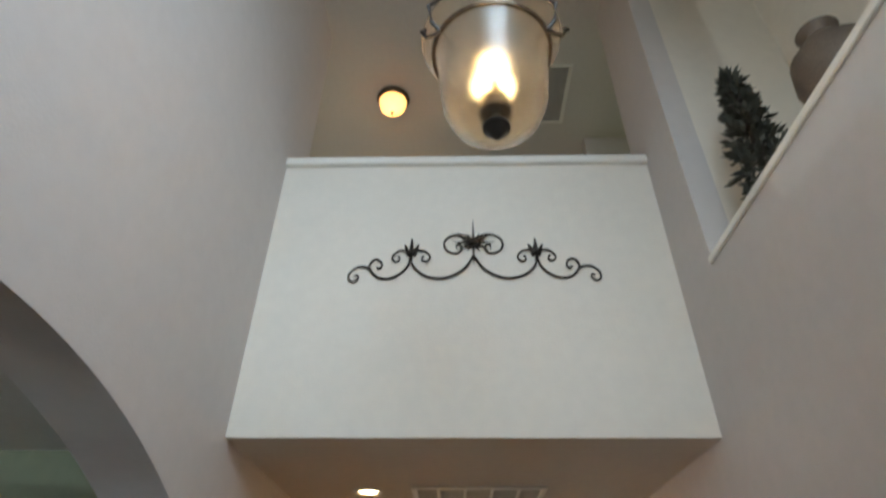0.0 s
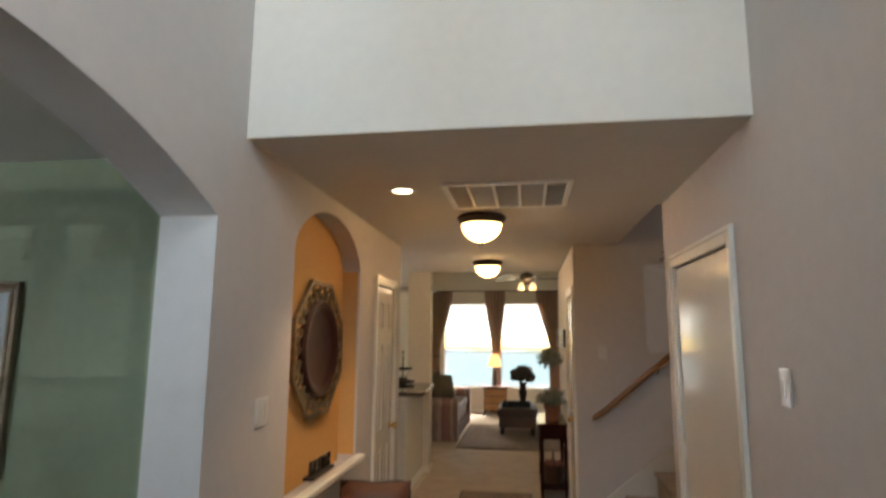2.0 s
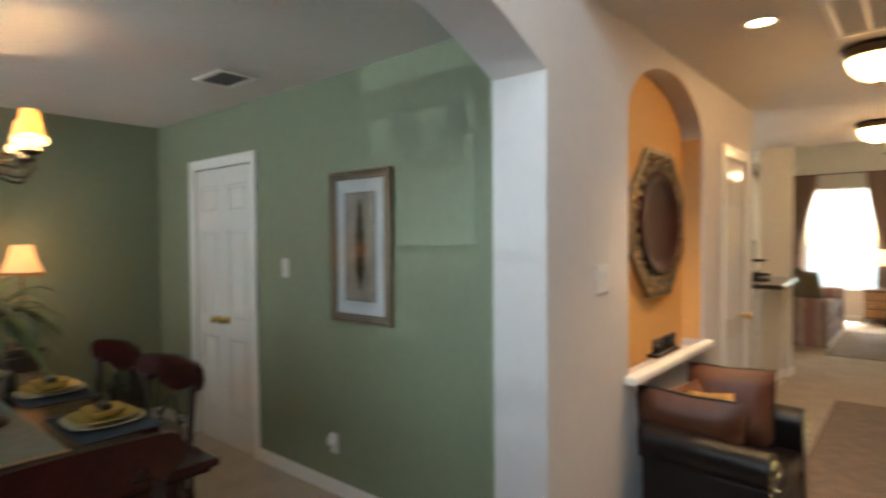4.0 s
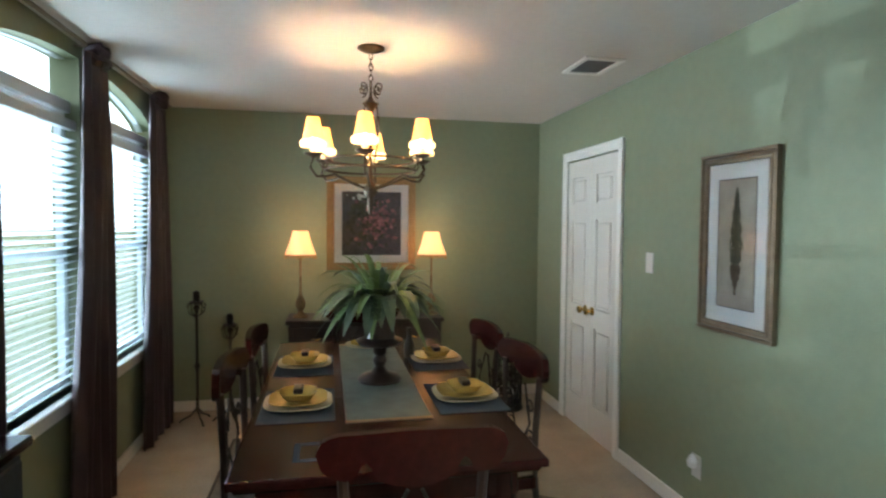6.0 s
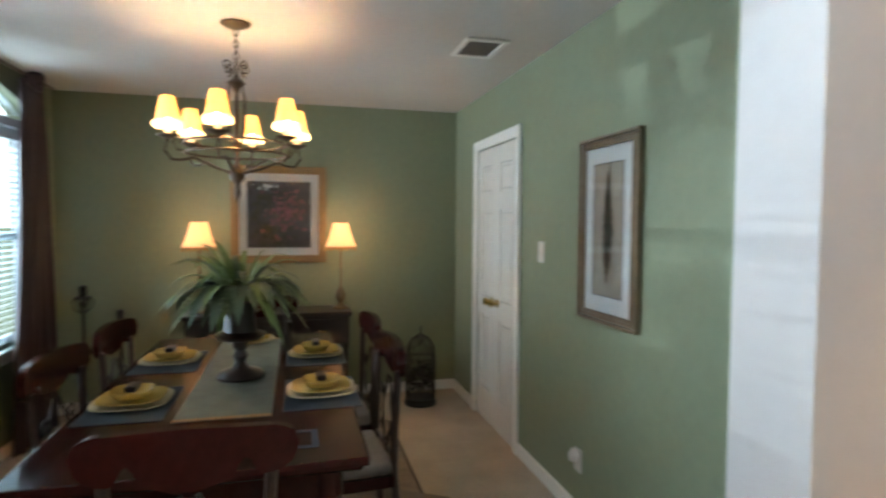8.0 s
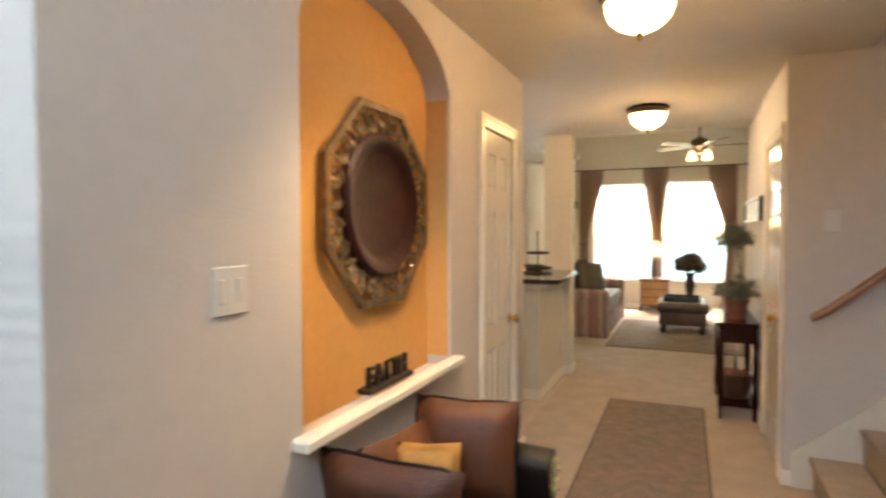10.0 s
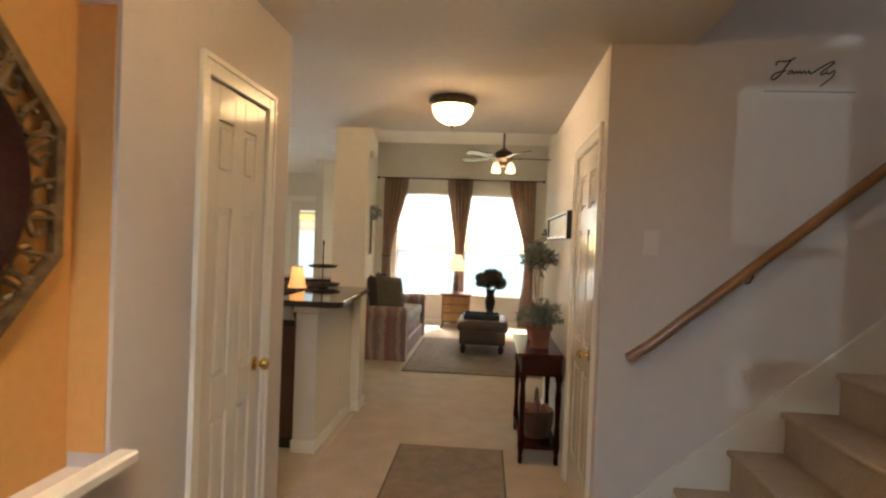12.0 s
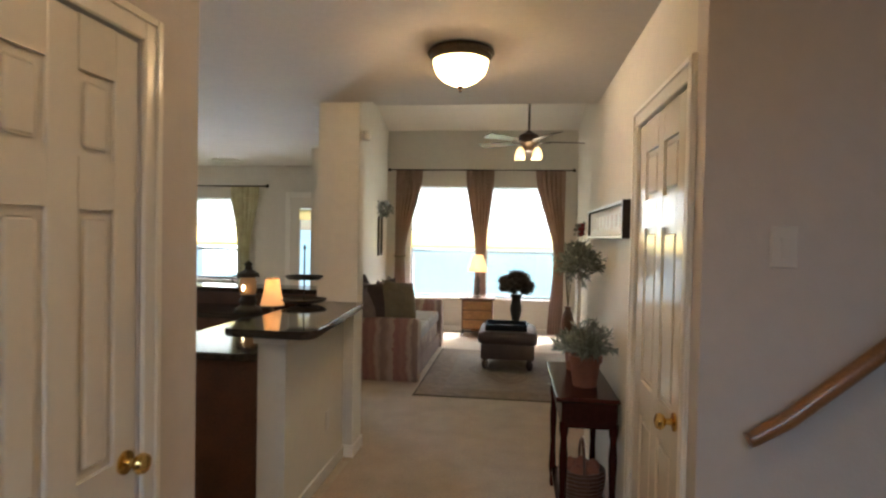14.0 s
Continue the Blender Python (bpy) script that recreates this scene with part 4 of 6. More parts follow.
    tube(bm, [(0.285 * ca, -0.02, 0.285 * sa), (0.39 * math.cos(a + 0.09), -0.028, 0.39 * math.sin(a + 0.09))], 0.011, 5, 0.4)
part("openwork_leaves", bm, "antique", t, "scrolling openwork leaves")
bm = lathe(B(), [(0.005, -0.018), (0.20, -0.018), (0.225, -0.03), (0.245, -0.048), (0.270, -0.050), (0.285, -0.036), (0.285, -0.008), (0.2, -0.006)], n=48)
bmesh.ops.rotate(bm, verts=bm.verts, cent=(0, 0, 0), matrix=Matrix.Rotation(radians(-90), 3, "X"))
bmesh.ops.scale(bm, verts=bm.verts, vec=(1, -1, 1))
for v in bm.verts:
    v.co.y = -abs(v.co.y)
part("round_tray", bm, mat("tray_metal", (0.026, 0.007, 0.005), 0.45, 0.0, spec=0.2, vary=0.5, scale=8, bump=0.5, bscale=30), t, "dark embossed round tray", True)
# niche sill
bm = box(B(), NX, LX + 0.055, NY0 - 0.05, NY1 + 0.05, 0.845, 0.882, bev=0.007)
for v in bm.verts:
    if v.co.x < LX and (v.co.y < NY0 or v.co.y > NY1):
        v.co.x = max(v.co.x, LX + 0.0005)
tagged(part("niche_sill", bm, "trim"), "white sill board of the niche", kind="structure")

# standing word
t = thing("word_block", "dark metal letters spelling FAITH on the niche sill", "sign", (LX - 0.045, 3.19, 0.882), 90)
part("base", box(B(), -0.17, 0.17, -0.03, 0.03, 0, 0.018, bev=0.003), "iron", t)
for i, ch in enumerate("FAITH"):
    cu = bpy.data.curves.new("letter", "FONT")
    cu.body, cu.size, cu.extrude, cu.bevel_depth, cu.align_x = ch, 0.105, 0.008, 0.001, "CENTER"
    o = new("letter", cu)
    dg = bpy.context.evaluated_depsgraph_get()
    me = bpy.data.meshes.new_from_object(o.evaluated_get(dg))
    bpy.data.objects.remove(o)
    me.materials.clear()
    me.materials.append(M["iron"])
    o = new("letter", me)
    o.parent = t
    o.matrix_basis = pose(-0.125 + 0.0625 * i, 0, 0.018, 90) @ Matrix.Diagonal((1.0, 1.0, 1, 1))

# leather chair under the niche
t = thing("leather_armchair", "dark brown leather armchair with nail trim under the niche", "armchair", (-0.60, 2.95, 0), 90)
t.scale = (1, 1, 1.12)
W2 = 0.42
bm = box(B(), -W2 + 0.10, W2 - 0.10, -0.26, 0.24, 0.10, 0.34, bev=0.03, seg=3)
part("seat_base", bm, "leather", t, smooth=True)
bm = box(B(), -W2 + 0.12, W2 - 0.12, -0.27, 0.16, 0.345, 0.44, bev=0.035, seg=3)
part("seat_cushion", bm, "leather", t, smooth=True)
for s in (-1, 1):
    bm = B()
    pts = [(0, -0.06), (0.0, 0.40), *((0.062 + 0.074 * math.cos(radians(a)), 0.465 + 0.074 * math.sin(radians(a))) for a in range(195, -61, -15)), (0.105, 0.385), (0.105, -0.06)]
    rows = []
    for y in (-0.27, -0.265, 0.22):
        k = 0.94 if y == -0.27 else 1
        rows.append([bm.verts.new((s * (W2 - 0.115 + 0.05 + (x - 0.05) * k), y, 0.13 + z * k * 0.87 + (0.0 if y < 0.1 else 0.02))) for x, z in pts])
    for a, b in zip(rows, rows[1:]):
        for i in range(len(pts)):
            bm.faces.new((a[i], a[(i + 1) % len(pts)], b[(i + 1) % len(pts)], b[i]))
    bm.faces.new(rows[0]), bm.faces.new(rows[-1])
    part("arm", bm, "leather", t, "rolled leather arm", True)
    for u, v in pts[1:-1:2]:
        part("nail", tube(B(), [(s * (W2 - 0.115 + u), -0.270, 0.13 + v * 0.81), (s * (W2 - 0.115 + u), -0.276, 0.13 + v * 0.81)], 0.006, 6), "brass", t)
bm = box(B(), -W2 + 0.10, W2 - 0.10, 0.13, 0.27, 0.30, 0.64, bev=0.05, seg=3)
part("backrest", bm, "leather", t, smooth=True)
for x, y in ((-0.34, -0.22), (0.34, -0.22), (-0.34, 0.22), (0.34, 0.22)):
    part("leg", lathe(B(), [(0.018, 0), (0.03, 0.06), (0.034, 0.10)], (x, y, 0), 12), "darkwood", t)


def cushion(name, label, w, h, d, m, material):
    ob = part(name, pillow(B(), w, h, d), material, smooth=True)
    ob.matrix_basis = m
    return tagged(ob, label, "cushion")


def piped(ob, w, h):
    bm = B()
    pts = []
    for k in range(41):
        a = 2 * math.pi * k / 40
        q = (abs(math.cos(a)) ** 9 + abs(math.sin(a)) ** 9) ** (-1 / 9)
        u, v = math.cos(a) * q, math.sin(a) * q
        pin = 1 - 0.07 * (1 - abs(u * v)) * max(abs(u), abs(v)) ** 3
        pts.append((u * w / 2 * pin, 0, v * h / 2 * pin))
    tube(bm, pts, 0.006, 6)
    part("piping", bm, "leather", ob, "dark piping")


piped(cushion("tall_cushion", "copper silk cushion with dark piping leaning in the leather armchair", 0.40, 0.38, 0.15, pose(-0.635, 3.20, 0.665, -12, 0, 8), "silk"), 0.40, 0.38)
piped(cushion("front_cushion", "copper silk cushion with dark piping against the leather arm", 0.46, 0.36, 0.16, pose(-0.68, 2.72, 0.645, 10, 3, 5), "silk"), 0.46, 0.36)
cushion("mustard_cushion", "small mustard round cushion between the copper ones", 0.22, 0.20, 0.14, pose(-0.66, 2.93, 0.68, -20, 0, 20), "mustard")
cushion("rust_cushion", "rust silk cushion deep in the leather armchair", 0.40, 0.34, 0.14, pose(-0.78, 2.95, 0.62, -8, 0, 80), "silk")


# rugs
def rug(name, label, x0, x1, y0, y1, z, field, b1=0.05, b2=0.22, rz=0.0):
    cx, cy = (x0 + x1) / 2, (y0 + y1) / 2
    t = thing(name, label, "rug", (cx, cy, z), rz)
    w, h = (x1 - x0) / 2, (y1 - y0) / 2
    part("backing", box(B(), -w, w, -h, h, 0, 0.007, bev=0.002), "rug_edge", t, "dark brown edge")
    part("band", box(B(), -w + b1 * 0.4, w - b1 * 0.4, -h + b1 * 0.4, h - b1 * 0.4, 0.0071, 0.0095), "rug_pale", t)
    part("field", box(B(), -w + b1 + b2, w - b1 - b2, -h + b1 + b2, h - b1 - b2, 0.0096, 0.0115), field, t)
    bm = B()
    rg = random.Random(3)
    k = max(1, int(h / max(w, 0.1) + 0.5))
    for j in range(k):
        c = -h + 2 * h * (j + 0.5) / k
        for r in (0.62, 0.5, 0.3):
            s = (w - b1 - b2) * r
            m = 28
            rr = [(s * (1 + 0.18 * math.cos(4 * a)) * math.cos(a), c + s * 1.3 * (1 + 0.18 * math.cos(4 * a)) * math.sin(a)) for a in [2 * math.pi * i / m for i in range(m)]]
            ri = [(x * 0.86, c + (y - c) * 0.86) for x, y in rr]
            vo, vi = [bm.verts.new((*p, 0.0125)) for p in rr], [bm.verts.new((*p, 0.0125)) for p in ri]
            for i in range(m):
                bm.faces.new((vo[i], vo[(i + 1) % m], vi[(i + 1) % m], vi[i]))
    part("medallion_pattern", bm, "faded", t)
    return t


rug("runner_rug", "faded taupe runner rug with a dark edge on the hallway carpet", -0.50, 0.245, 3.35, 6.36, 0.001, "rug_pale", 0.03, 0.07, 0.4)
rug("living_rug", "large taupe patterned rug in the living room", -0.86, 0.96, 8.65, 10.95, 0.001, "rug")
rug("dining_rug", "tan patterned rug under the dining table", -4.15, -1.25, -0.28, 1.55, 0.001, "rug_pale")


# ---- pictures and wall pieces ----
def framed(name, label, w, h, m, frame_mat, fw, inner, depth=0.03, mw=0.07, category="picture"):
    """A framed picture in x-z, its face to -y, centred on the origin."""
    t = thing(name, label, category)
    bm = B()
    for k, (o, d) in enumerate(((0, depth), (fw * 0.35, depth * 0.7), (fw * 0.7, depth * 0.85))):
        a = fw * 0.34
        x, z = w / 2 - o, h / 2 - o
        for q in ((-x, x, z - a, z), (-x, x, -z, -z + a), (-x, -x + a, -z + a, z - a), (x - a, x, -z + a, z - a)):
            box(bm, q[0], q[1], -d, -0.001, q[2], q[3], bev=0.003)
    part("frame", bm, frame_mat, t)
    x, z = w / 2 - fw, h / 2 - fw
    part("mount", box(B(), -x, x, -0.012, -0.002, -z, z), "mat", t, "pale picture mount")
    inner(t, x - mw, z - mw)
    p = part("pane", box(B(), -x, x, -0.0185, -0.0165, -z, z), mat_glaze, t)
    t.matrix_basis = m
    return t


mat_glaze = glass("picture_glass")
mat_glaze.node_tree.nodes["Principled BSDF"].inputs["IOR"].default_value = 1.3


def cypress(t, x, z):
    part("print", box(B(), -x, x, -0.0135, -0.0121, -z, z), "paper", t, "old paper print")
    bm = B()
    for a in ((-x, -x + 0.004, -z, z), (x - 0.004, x, -z, z), (-x, x, z - 0.004, z), (-x, x, -z, -z + 0.004)):
        box(bm, a[0], a[1], -0.0146, -0.0136, a[2], a[3])
    part("print_line", bm, "iron", t)
    rg = random.Random(4)
    bm = B()
    for _ in range(620):
        k = rg.random()
        zz = -z * 0.36 + z * 1.15 * k
        wv = 0.046 * (1 - k) ** 0.75 * min(1, 0.45 + k * 3) * (1 + 0.14 * math.sin(k * 30)) + 0.002
        px = rg.uniform(-wv, wv)
        vs = [bm.verts.new((px + a, -0.0139 - 0.0001 * rg.random(), zz + b)) for a, b in ((0, 0), (0.005, 0.012), (0, 0.03), (-0.005, 0.012))]
        bm.faces.new(vs)
    part("painted_tree", bm, "darkleaf", t, "painted dark cypress")
    bm = B()
    for a, b, s in ((-0.034, 0.034, -0.46), (-0.028, 0.028, -0.56), (-0.016, 0.016, -0.66), (-0.007, 0.007, -0.79)):
        box(bm, a, b, -0.0146, -0.0138, z * s, z * s + z * 0.13)
    part("painted_urn", bm, "bronze", t, "painted brown urn")


def garden(t, x, z):
    part("print", box(B(), -x, x, -0.0135, -0.0121, -z, z), "print_dark", t, "dark garden print")
    rg = random.Random(9)
    for nm, mt, n, cx, cz, sx, sz in (("painted_blossom", "blossom", 170, 0.05, 0.0, 0.13, 0.15), ("painted_foliage", "darkleaf", 240, -0.05, 0.03, 0.16, 0.18), ("painted_sky", "mat", 30, -0.12, 0.24, 0.06, 0.03)):
        bm = B()
        for _ in range(n):
            a, b = cx + rg.gauss(0, sx * 0.6), cz + rg.gauss(0, sz * 0.6)
            if abs(a) > x - 0.03 or abs(b) > z - 0.03:
                continue
            s = rg.uniform(0.006, 0.02)
            y = -0.0139 - 0.0006 * rg.random()
            q = rg.random() * 3
            bm.faces.new([bm.verts.new((a + s * math.cos(q + i * 1.257), y, b + s * math.sin(q + i * 1.257))) for i in range(5)])
        tagged(part(nm, bm, mt, t), kind="stuff")


framed("cypress_picture", "framed cypress print with a pale mount on the green wall", 0.50, 0.855, pose(-2.285, GY - 0.001, 1.457), "champagne", 0.05, cypress, mw=0.075)
framed("garden_picture", "gilt-framed garden painting with a pale mount over the sideboard", 0.75, 0.79, pose(DX + 0.001, 0.745, 1.54, 0, 0, 90), "gold", 0.06, garden, mw=0.065)
t = thing("oval_foyer_mirror", "ornate bronze leaf-rimmed wall mirror on the foyer wall", "mirror", (RX - 0.002, 1.02, 1.80), -90)
t.scale = (0.64, 0.64, 0.64)
bm = B()
for k in range(44):
    a = 2 * math.pi * k / 44
    r = 0.285
    c = Vector((r * math.cos(a), -0.02, 1.12 * r * math.sin(a)))
    for s in (-1, 1):
        w = 0.022 + 0.012 * math.sin(k * 2.7 + s)
        e = c + Vector((w * math.cos(a + s * 1.2), -0.008, w * math.sin(a + s * 1.2)))
        tube(bm, [c, (c + e) / 2 + Vector((0, -0.012, 0)), e], 0.012, 5, 0.5)
part("leaf_rim", bm, "antique", t)
mir = mat("mirror_glass", (0.85, 0.86, 0.87), 0.02, 1.0, vary=0.0)
bm = lathe(B(), [(0.001, -0.012), (0.26, -0.012), (0.26, -0.002), (0.001, -0.002)], n=40, cap=False)
bmesh.ops.rotate(bm, verts=bm.verts, cent=(0, 0, 0), matrix=Matrix.Rotation(radians(-90), 3, "X"))
for v in bm.verts:
    v.co.y, v.co.z = -abs(v.co.y), v.co.z * 1.12
part("mirror_pane", bm, mir, t)


def script(text, size, m, parent=None, name="letter", material="iron", shear=0.0):
    cu = bpy.data.curves.new(name, "FONT")
    cu.body, cu.size, cu.extrude, cu.align_x, cu.shear = text, size, 0.0008, "CENTER", shear
    o = new(name, cu)
    me = bpy.data.meshes.new_from_object(o.evaluated_get(bpy.context.evaluated_depsgraph_get()))
    bpy.data.objects.remove(o)
    me.materials.clear()
    me.materials.append(M[material])
    o = new(name, me)
    o.parent = parent
    o.matrix_basis = m
    return o


t = thing("wall_lettering", "dark script lettering reading Family on the stair wall", "wall lettering", (1.49, 5.0285, 2.315))


def stroke(name, pts, r=0.0034):
    q = [Vector((x / 1000, 0, z / 1000)) for x, z in pts]
    q = [2 * q[0] - q[1], *q, 2 * q[-1] - q[-2]]
    out = []
    for a, b, c, d in zip(q, q[1:], q[2:], q[3:]):
        for n in range(4):
            u = n / 4
            out.append(0.5 * (2 * b + (c - a) * u + (2 * a - 5 * b + 4 * c - d) * u * u + (3 * b - a - 3 * c + d) * u ** 3))
    bm = tube(B(), out + [q[-2]], r, 6)
    for v in bm.verts:
        v.co.y = v.co.y * 0.25 - 0.0005
    part(name, bm, "iron", t)


stroke("letter_f", [(-57, 70), (-80, 36), (-103, 0), (-131, -22), (-141, -12), (-119, 8), (-78, 19)], 0.0046)
stroke("letter_f", [(-119, 41), (-124, 52), (-108, 62), (-78, 62), (-37, 78)], 0.0042)
stroke("letter_a", [(-46, 17), (-58, 20), (-70, 8), (-60, 4), (-47, 18), (-45, 5), (-38, 8)])
stroke("letter_m", [(-38, 8), (-30, 20), (-26, 5), (-15, 20), (-10, 5), (2, 20), (8, 6), (14, 9)])
stroke("letter_i", [(14, 9), (24, 20), (26, 6), (38, 10)])
stroke("letter_l", [(38, 10), (80, 38), (118, 60), (134, 60), (118, 45), (90, 25), (74, 6), (84, 3), (96, 12)], 0.0040)
stroke("letter_y", [(104, 24), (100, 10), (112, 8), (136, 24), (128, -4), (100, -30), (74, -52)], 0.0036)
part("underline", box(B(), -0.17, 0.23, -0.001, 0, -0.078, -0.074), "vent_dark", t)

t = thing("framed_panel", "long narrow framed embossed panel on the hallway wall", "sign", (HX - 0.001, 6.66, 1.63), -90)
bm = B()
for a in ((-0.62, 0.62, 0.072, 0.092), (-0.62, 0.62, -0.092, -0.072), (-0.62, -0.60, -0.072, 0.072), (0.60, 0.62, -0.072, 0.072)):
    box(bm, a[0], a[1], -0.04, -0.001, a[2], a[3], bev=0.002)
part("frame", bm, "iron", t)
part("panel", box(B(), -0.60, 0.60, -0.026, -0.002, -0.072, 0.072), "mat", t)
bm = B()
rect_ring(bm, -0.618, 0.618, -0.090, 0.090, -0.0445, -0.0405, 0.014, bev=0.001)
part("silver_lip", bm, "vinyl", t, "pale silver edge")
for k in range(9):
    x = -0.50 + 0.125 * k
    bm = box(B(), x - 0.03, x + 0.03, -0.029, -0.0262, -0.04 + 0.01 * (k % 2), 0.035, bev=0.002)
    part("raised_mark", bm, "white", t)


# ---- curtains ----
def drape(name, rows, y, waves, amp, material, parent=None, label="", nz=14, thick=0.006):
    """A gathered curtain: rows of (z, x left, x right) from the top down."""
    n = waves * 8
    zs = [rows[0][0] + (rows[-1][0] - rows[0][0]) * k / nz for k in range(nz + 1)]
    bm = B()
    grid = []
    for z in zs:
        for (za, la, ra_), (zb, lb, rb_) in zip(rows, rows[1:]):
            if zb <= z + 1e-6:
                k = (za - z) / (za - zb)
                k = k * k * (3 - 2 * k)
                l, r = la + (lb - la) * k, ra_ + (rb_ - ra_) * k
                break
        row = []
        for i in range(n + 1):
            u = i / n
            a = amp * (0.65 + 0.35 * math.sin(7.3 * u + 1.7 * z))
            row.append((l + (r - l) * u, y + a * math.sin(2 * math.pi * waves * u + 0.35 * math.sin(2.1 * z + 5 * u)), z))
        grid.append([[bm.verts.new((px, py + o, pz)) for px, py, pz in row] for o in (0, thick)])
    for a, b in zip(grid, grid[1:]):
        for s in (0, 1):
            for i in range(n):
                bm.faces.new((a[s][i], a[s][i + 1], b[s][i + 1], b[s][i]))
        for i in (0, n):
            bm.faces.new((a[0][i], b[0][i], b[1][i], a[1][i]))
    for g in (grid[0], grid[-1]):
        for i in range(n):
            bm.faces.new((g[0][i], g[0][i + 1], g[1][i + 1], g[1][i]))
    return part(name, bm, material, parent, label, True)


def knot(t, x, y, z, r, rng):
    for k in range(7):
        a = rng.uniform(0, 6.28)
        pts = [(x + r * math.cos(a + 0.7 * i) * (1 - 0.05 * i), y + 0.6 * r * math.sin(a + 0.9 * i), z + r * 0.7 * math.sin(1.1 * i + k)) for i in range(8)]
        part("knot_fold", tube(B(), pts, r * 0.42, 7), "curtain", t, smooth=True)


rng = random.Random(11)
for i, (a, b, c, e) in enumerate(((-2.32, -1.90, -2.28, -1.80), (-3.42, -3.06, -3.38, -2.90), (-4.52, -4.12, -4.56, -3.98))):
    t = tagged(new("dining_curtain"), "dark brown taffeta curtain knotted over the rod, hanging to the carpet", "curtain", "dining room curtains")
    drape("curtain_panel", [(2.38, a + 0.04, b - 0.04), (1.9, a, b), (0.02, c, e)], WY + 0.085, 5, 0.030, "curtain", t)
    knot(t, (a + b) / 2, WY + 0.10, 2.385, 0.062, rng)
t = thing("dining_curtain_rod", "thin pale rod under the ceiling over the windows", "curtain rod")
part("rod", tube(B(), [(-4.70, WY + 0.07, 2.425), (-1.5, WY + 0.07, 2.425)], 0.011, 10), "champagne", t)
for x in (-4.6, -3.2, -1.7):
    part("bracket", tube(B(), [(x, WY + 0.07, 2.425), (x, WY + 0.001, 2.425)], 0.007), "champagne", t)
for z0, rows in ((0, [(2.60, -1.84, -1.40), (1.20, -1.84, -1.68), (0.02, -1.86, -1.62)]), (0, [(2.60, -0.70, -0.25), (1.20, -0.53, -0.37), (0.02, -0.58, -0.34)]), (0, [(2.60, 0.40, 0.86), (1.20, 0.70, 0.86), (0.02, 0.62, 0.86)])):
    t = tagged(new("living_curtain"), "mauve-brown lined curtain tied back at sill height", "curtain", "living room curtains")
    drape("curtain_panel", rows, 12.36, 6, 0.022, "drape", t, nz=22)
    l, r = rows[1][1], rows[1][2]
    bm = B()
    tube(bm, [(l - 0.01, 12.36, 1.21), (l + 0.02, 12.32, 1.20), ((l + r) / 2, 12.315, 1.19), (r - 0.02, 12.32, 1.20), (r + 0.01, 12.36, 1.21)], 0.014, 8)
    part("tie", bm, "antique", t)
t = thing("living_curtain_rod", "dark iron curtain rod with ball ends", "curtain rod")
part("rod", tube(B(), [(-1.94, 12.36, 2.60), (0.98, 12.36, 2.60)], 0.010, 10), "iron", t)
for x in (-1.95, 0.99):
    part("finial", lathe(B(), [(0.004, -0.03), (0.024, -0.012), (0.026, 0.008), (0.004, 0.03)], (x, 12.36, 2.60), 12), "iron", t)
t = tagged(new("kitchen_curtain"), "green and gold floral curtain tied back at the kitchen window", "curtain", "kitchen curtains")
drape("curtain_panel", [(2.16, -3.80, -3.38), (1.25, -3.66, -3.52), (0.5, -3.68, -3.46)], 10.68, 5, 0.02, "floral", t)
t = tagged(new("kitchen_curtain"), "green and gold floral curtain by the kitchen window's far side", "curtain", "kitchen curtains")
drape("curtain_panel", [(2.16, -4.80, -4.42), (1.25, -4.80, -4.62), (0.5, -4.80, -4.62)], 10.68, 5, 0.02, "floral", t)
t = thing("kitchen_curtain_rod", "dark curtain rod over the kitchen window", "curtain rod")
part("rod", tube(B(), [(-4.9, 10.68, 2.17), (-3.28, 10.68, 2.17)], 0.009, 8), "iron", t)
part("finial", lathe(B(), [(0.004, -0.03), (0.022, -0.01), (0.022, 0.01), (0.004, 0.03)], (-3.27, 10.68, 2.17), 10), "iron", t)


# ---- dining room ----
TX0, TX1, TY0, TY1, TH = -3.74, -1.71, 0.08, 1.10, 0.765
t = thing("dining_table", "dark cherry dining table with inlaid panels and heavy turned legs", "table", (0, 0, 0))
bm = box(B(), TX0, TX1, TY0, TY1, TH - 0.028, TH, bev=0.008, seg=2)
box(bm, TX0 + 0.02, TX1 - 0.02, TY0 + 0.02, TY1 - 0.02, TH - 0.048, TH - 0.0281, bev=0.006)
part("tabletop", bm, "wood", t)
bm = B()
for a in ((TX0 + 0.08, TX1 - 0.08, TY0 + 0.08, TY0 + 0.11), (TX0 + 0.08, TX1 - 0.08, TY1 - 0.11, TY1 - 0.08), (TX0 + 0.08, TX0 + 0.11, TY0 + 0.11, TY1 - 0.11), (TX1 - 0.11, TX1 - 0.08, TY0 + 0.11, TY1 - 0.11)):
    box(bm, *a, TH - 0.15, TH - 0.0485, bev=0.004)
part("apron", bm, "wood", t)
for x in (TX0 + 0.13, TX1 - 0.13):
    for y in (TY0 + 0.13, TY1 - 0.13):
        part("leg", lathe(B(), [(0.035, 0.012), (0.05, 0.05), (0.03, 0.09), (0.04, 0.14), (0.06, 0.30), (0.064, 0.42), (0.045, 0.52), (0.058, 0.56), (0.058, TH - 0.05)], (x, y, 0), 20), "wood", t, smooth=True)
rect = B()
for a in ((TX1 - 0.14, TX1 - 0.12, 0.27, 0.95), (TX1 - 0.28, TX1 - 0.26, 0.27, 0.95), (TX1 - 0.26, TX1 - 0.14, 0.27, 0.29), (TX1 - 0.26, TX1 - 0.14, 0.93, 0.95)):
    box(rect, *a, TH, TH + 0.0015)
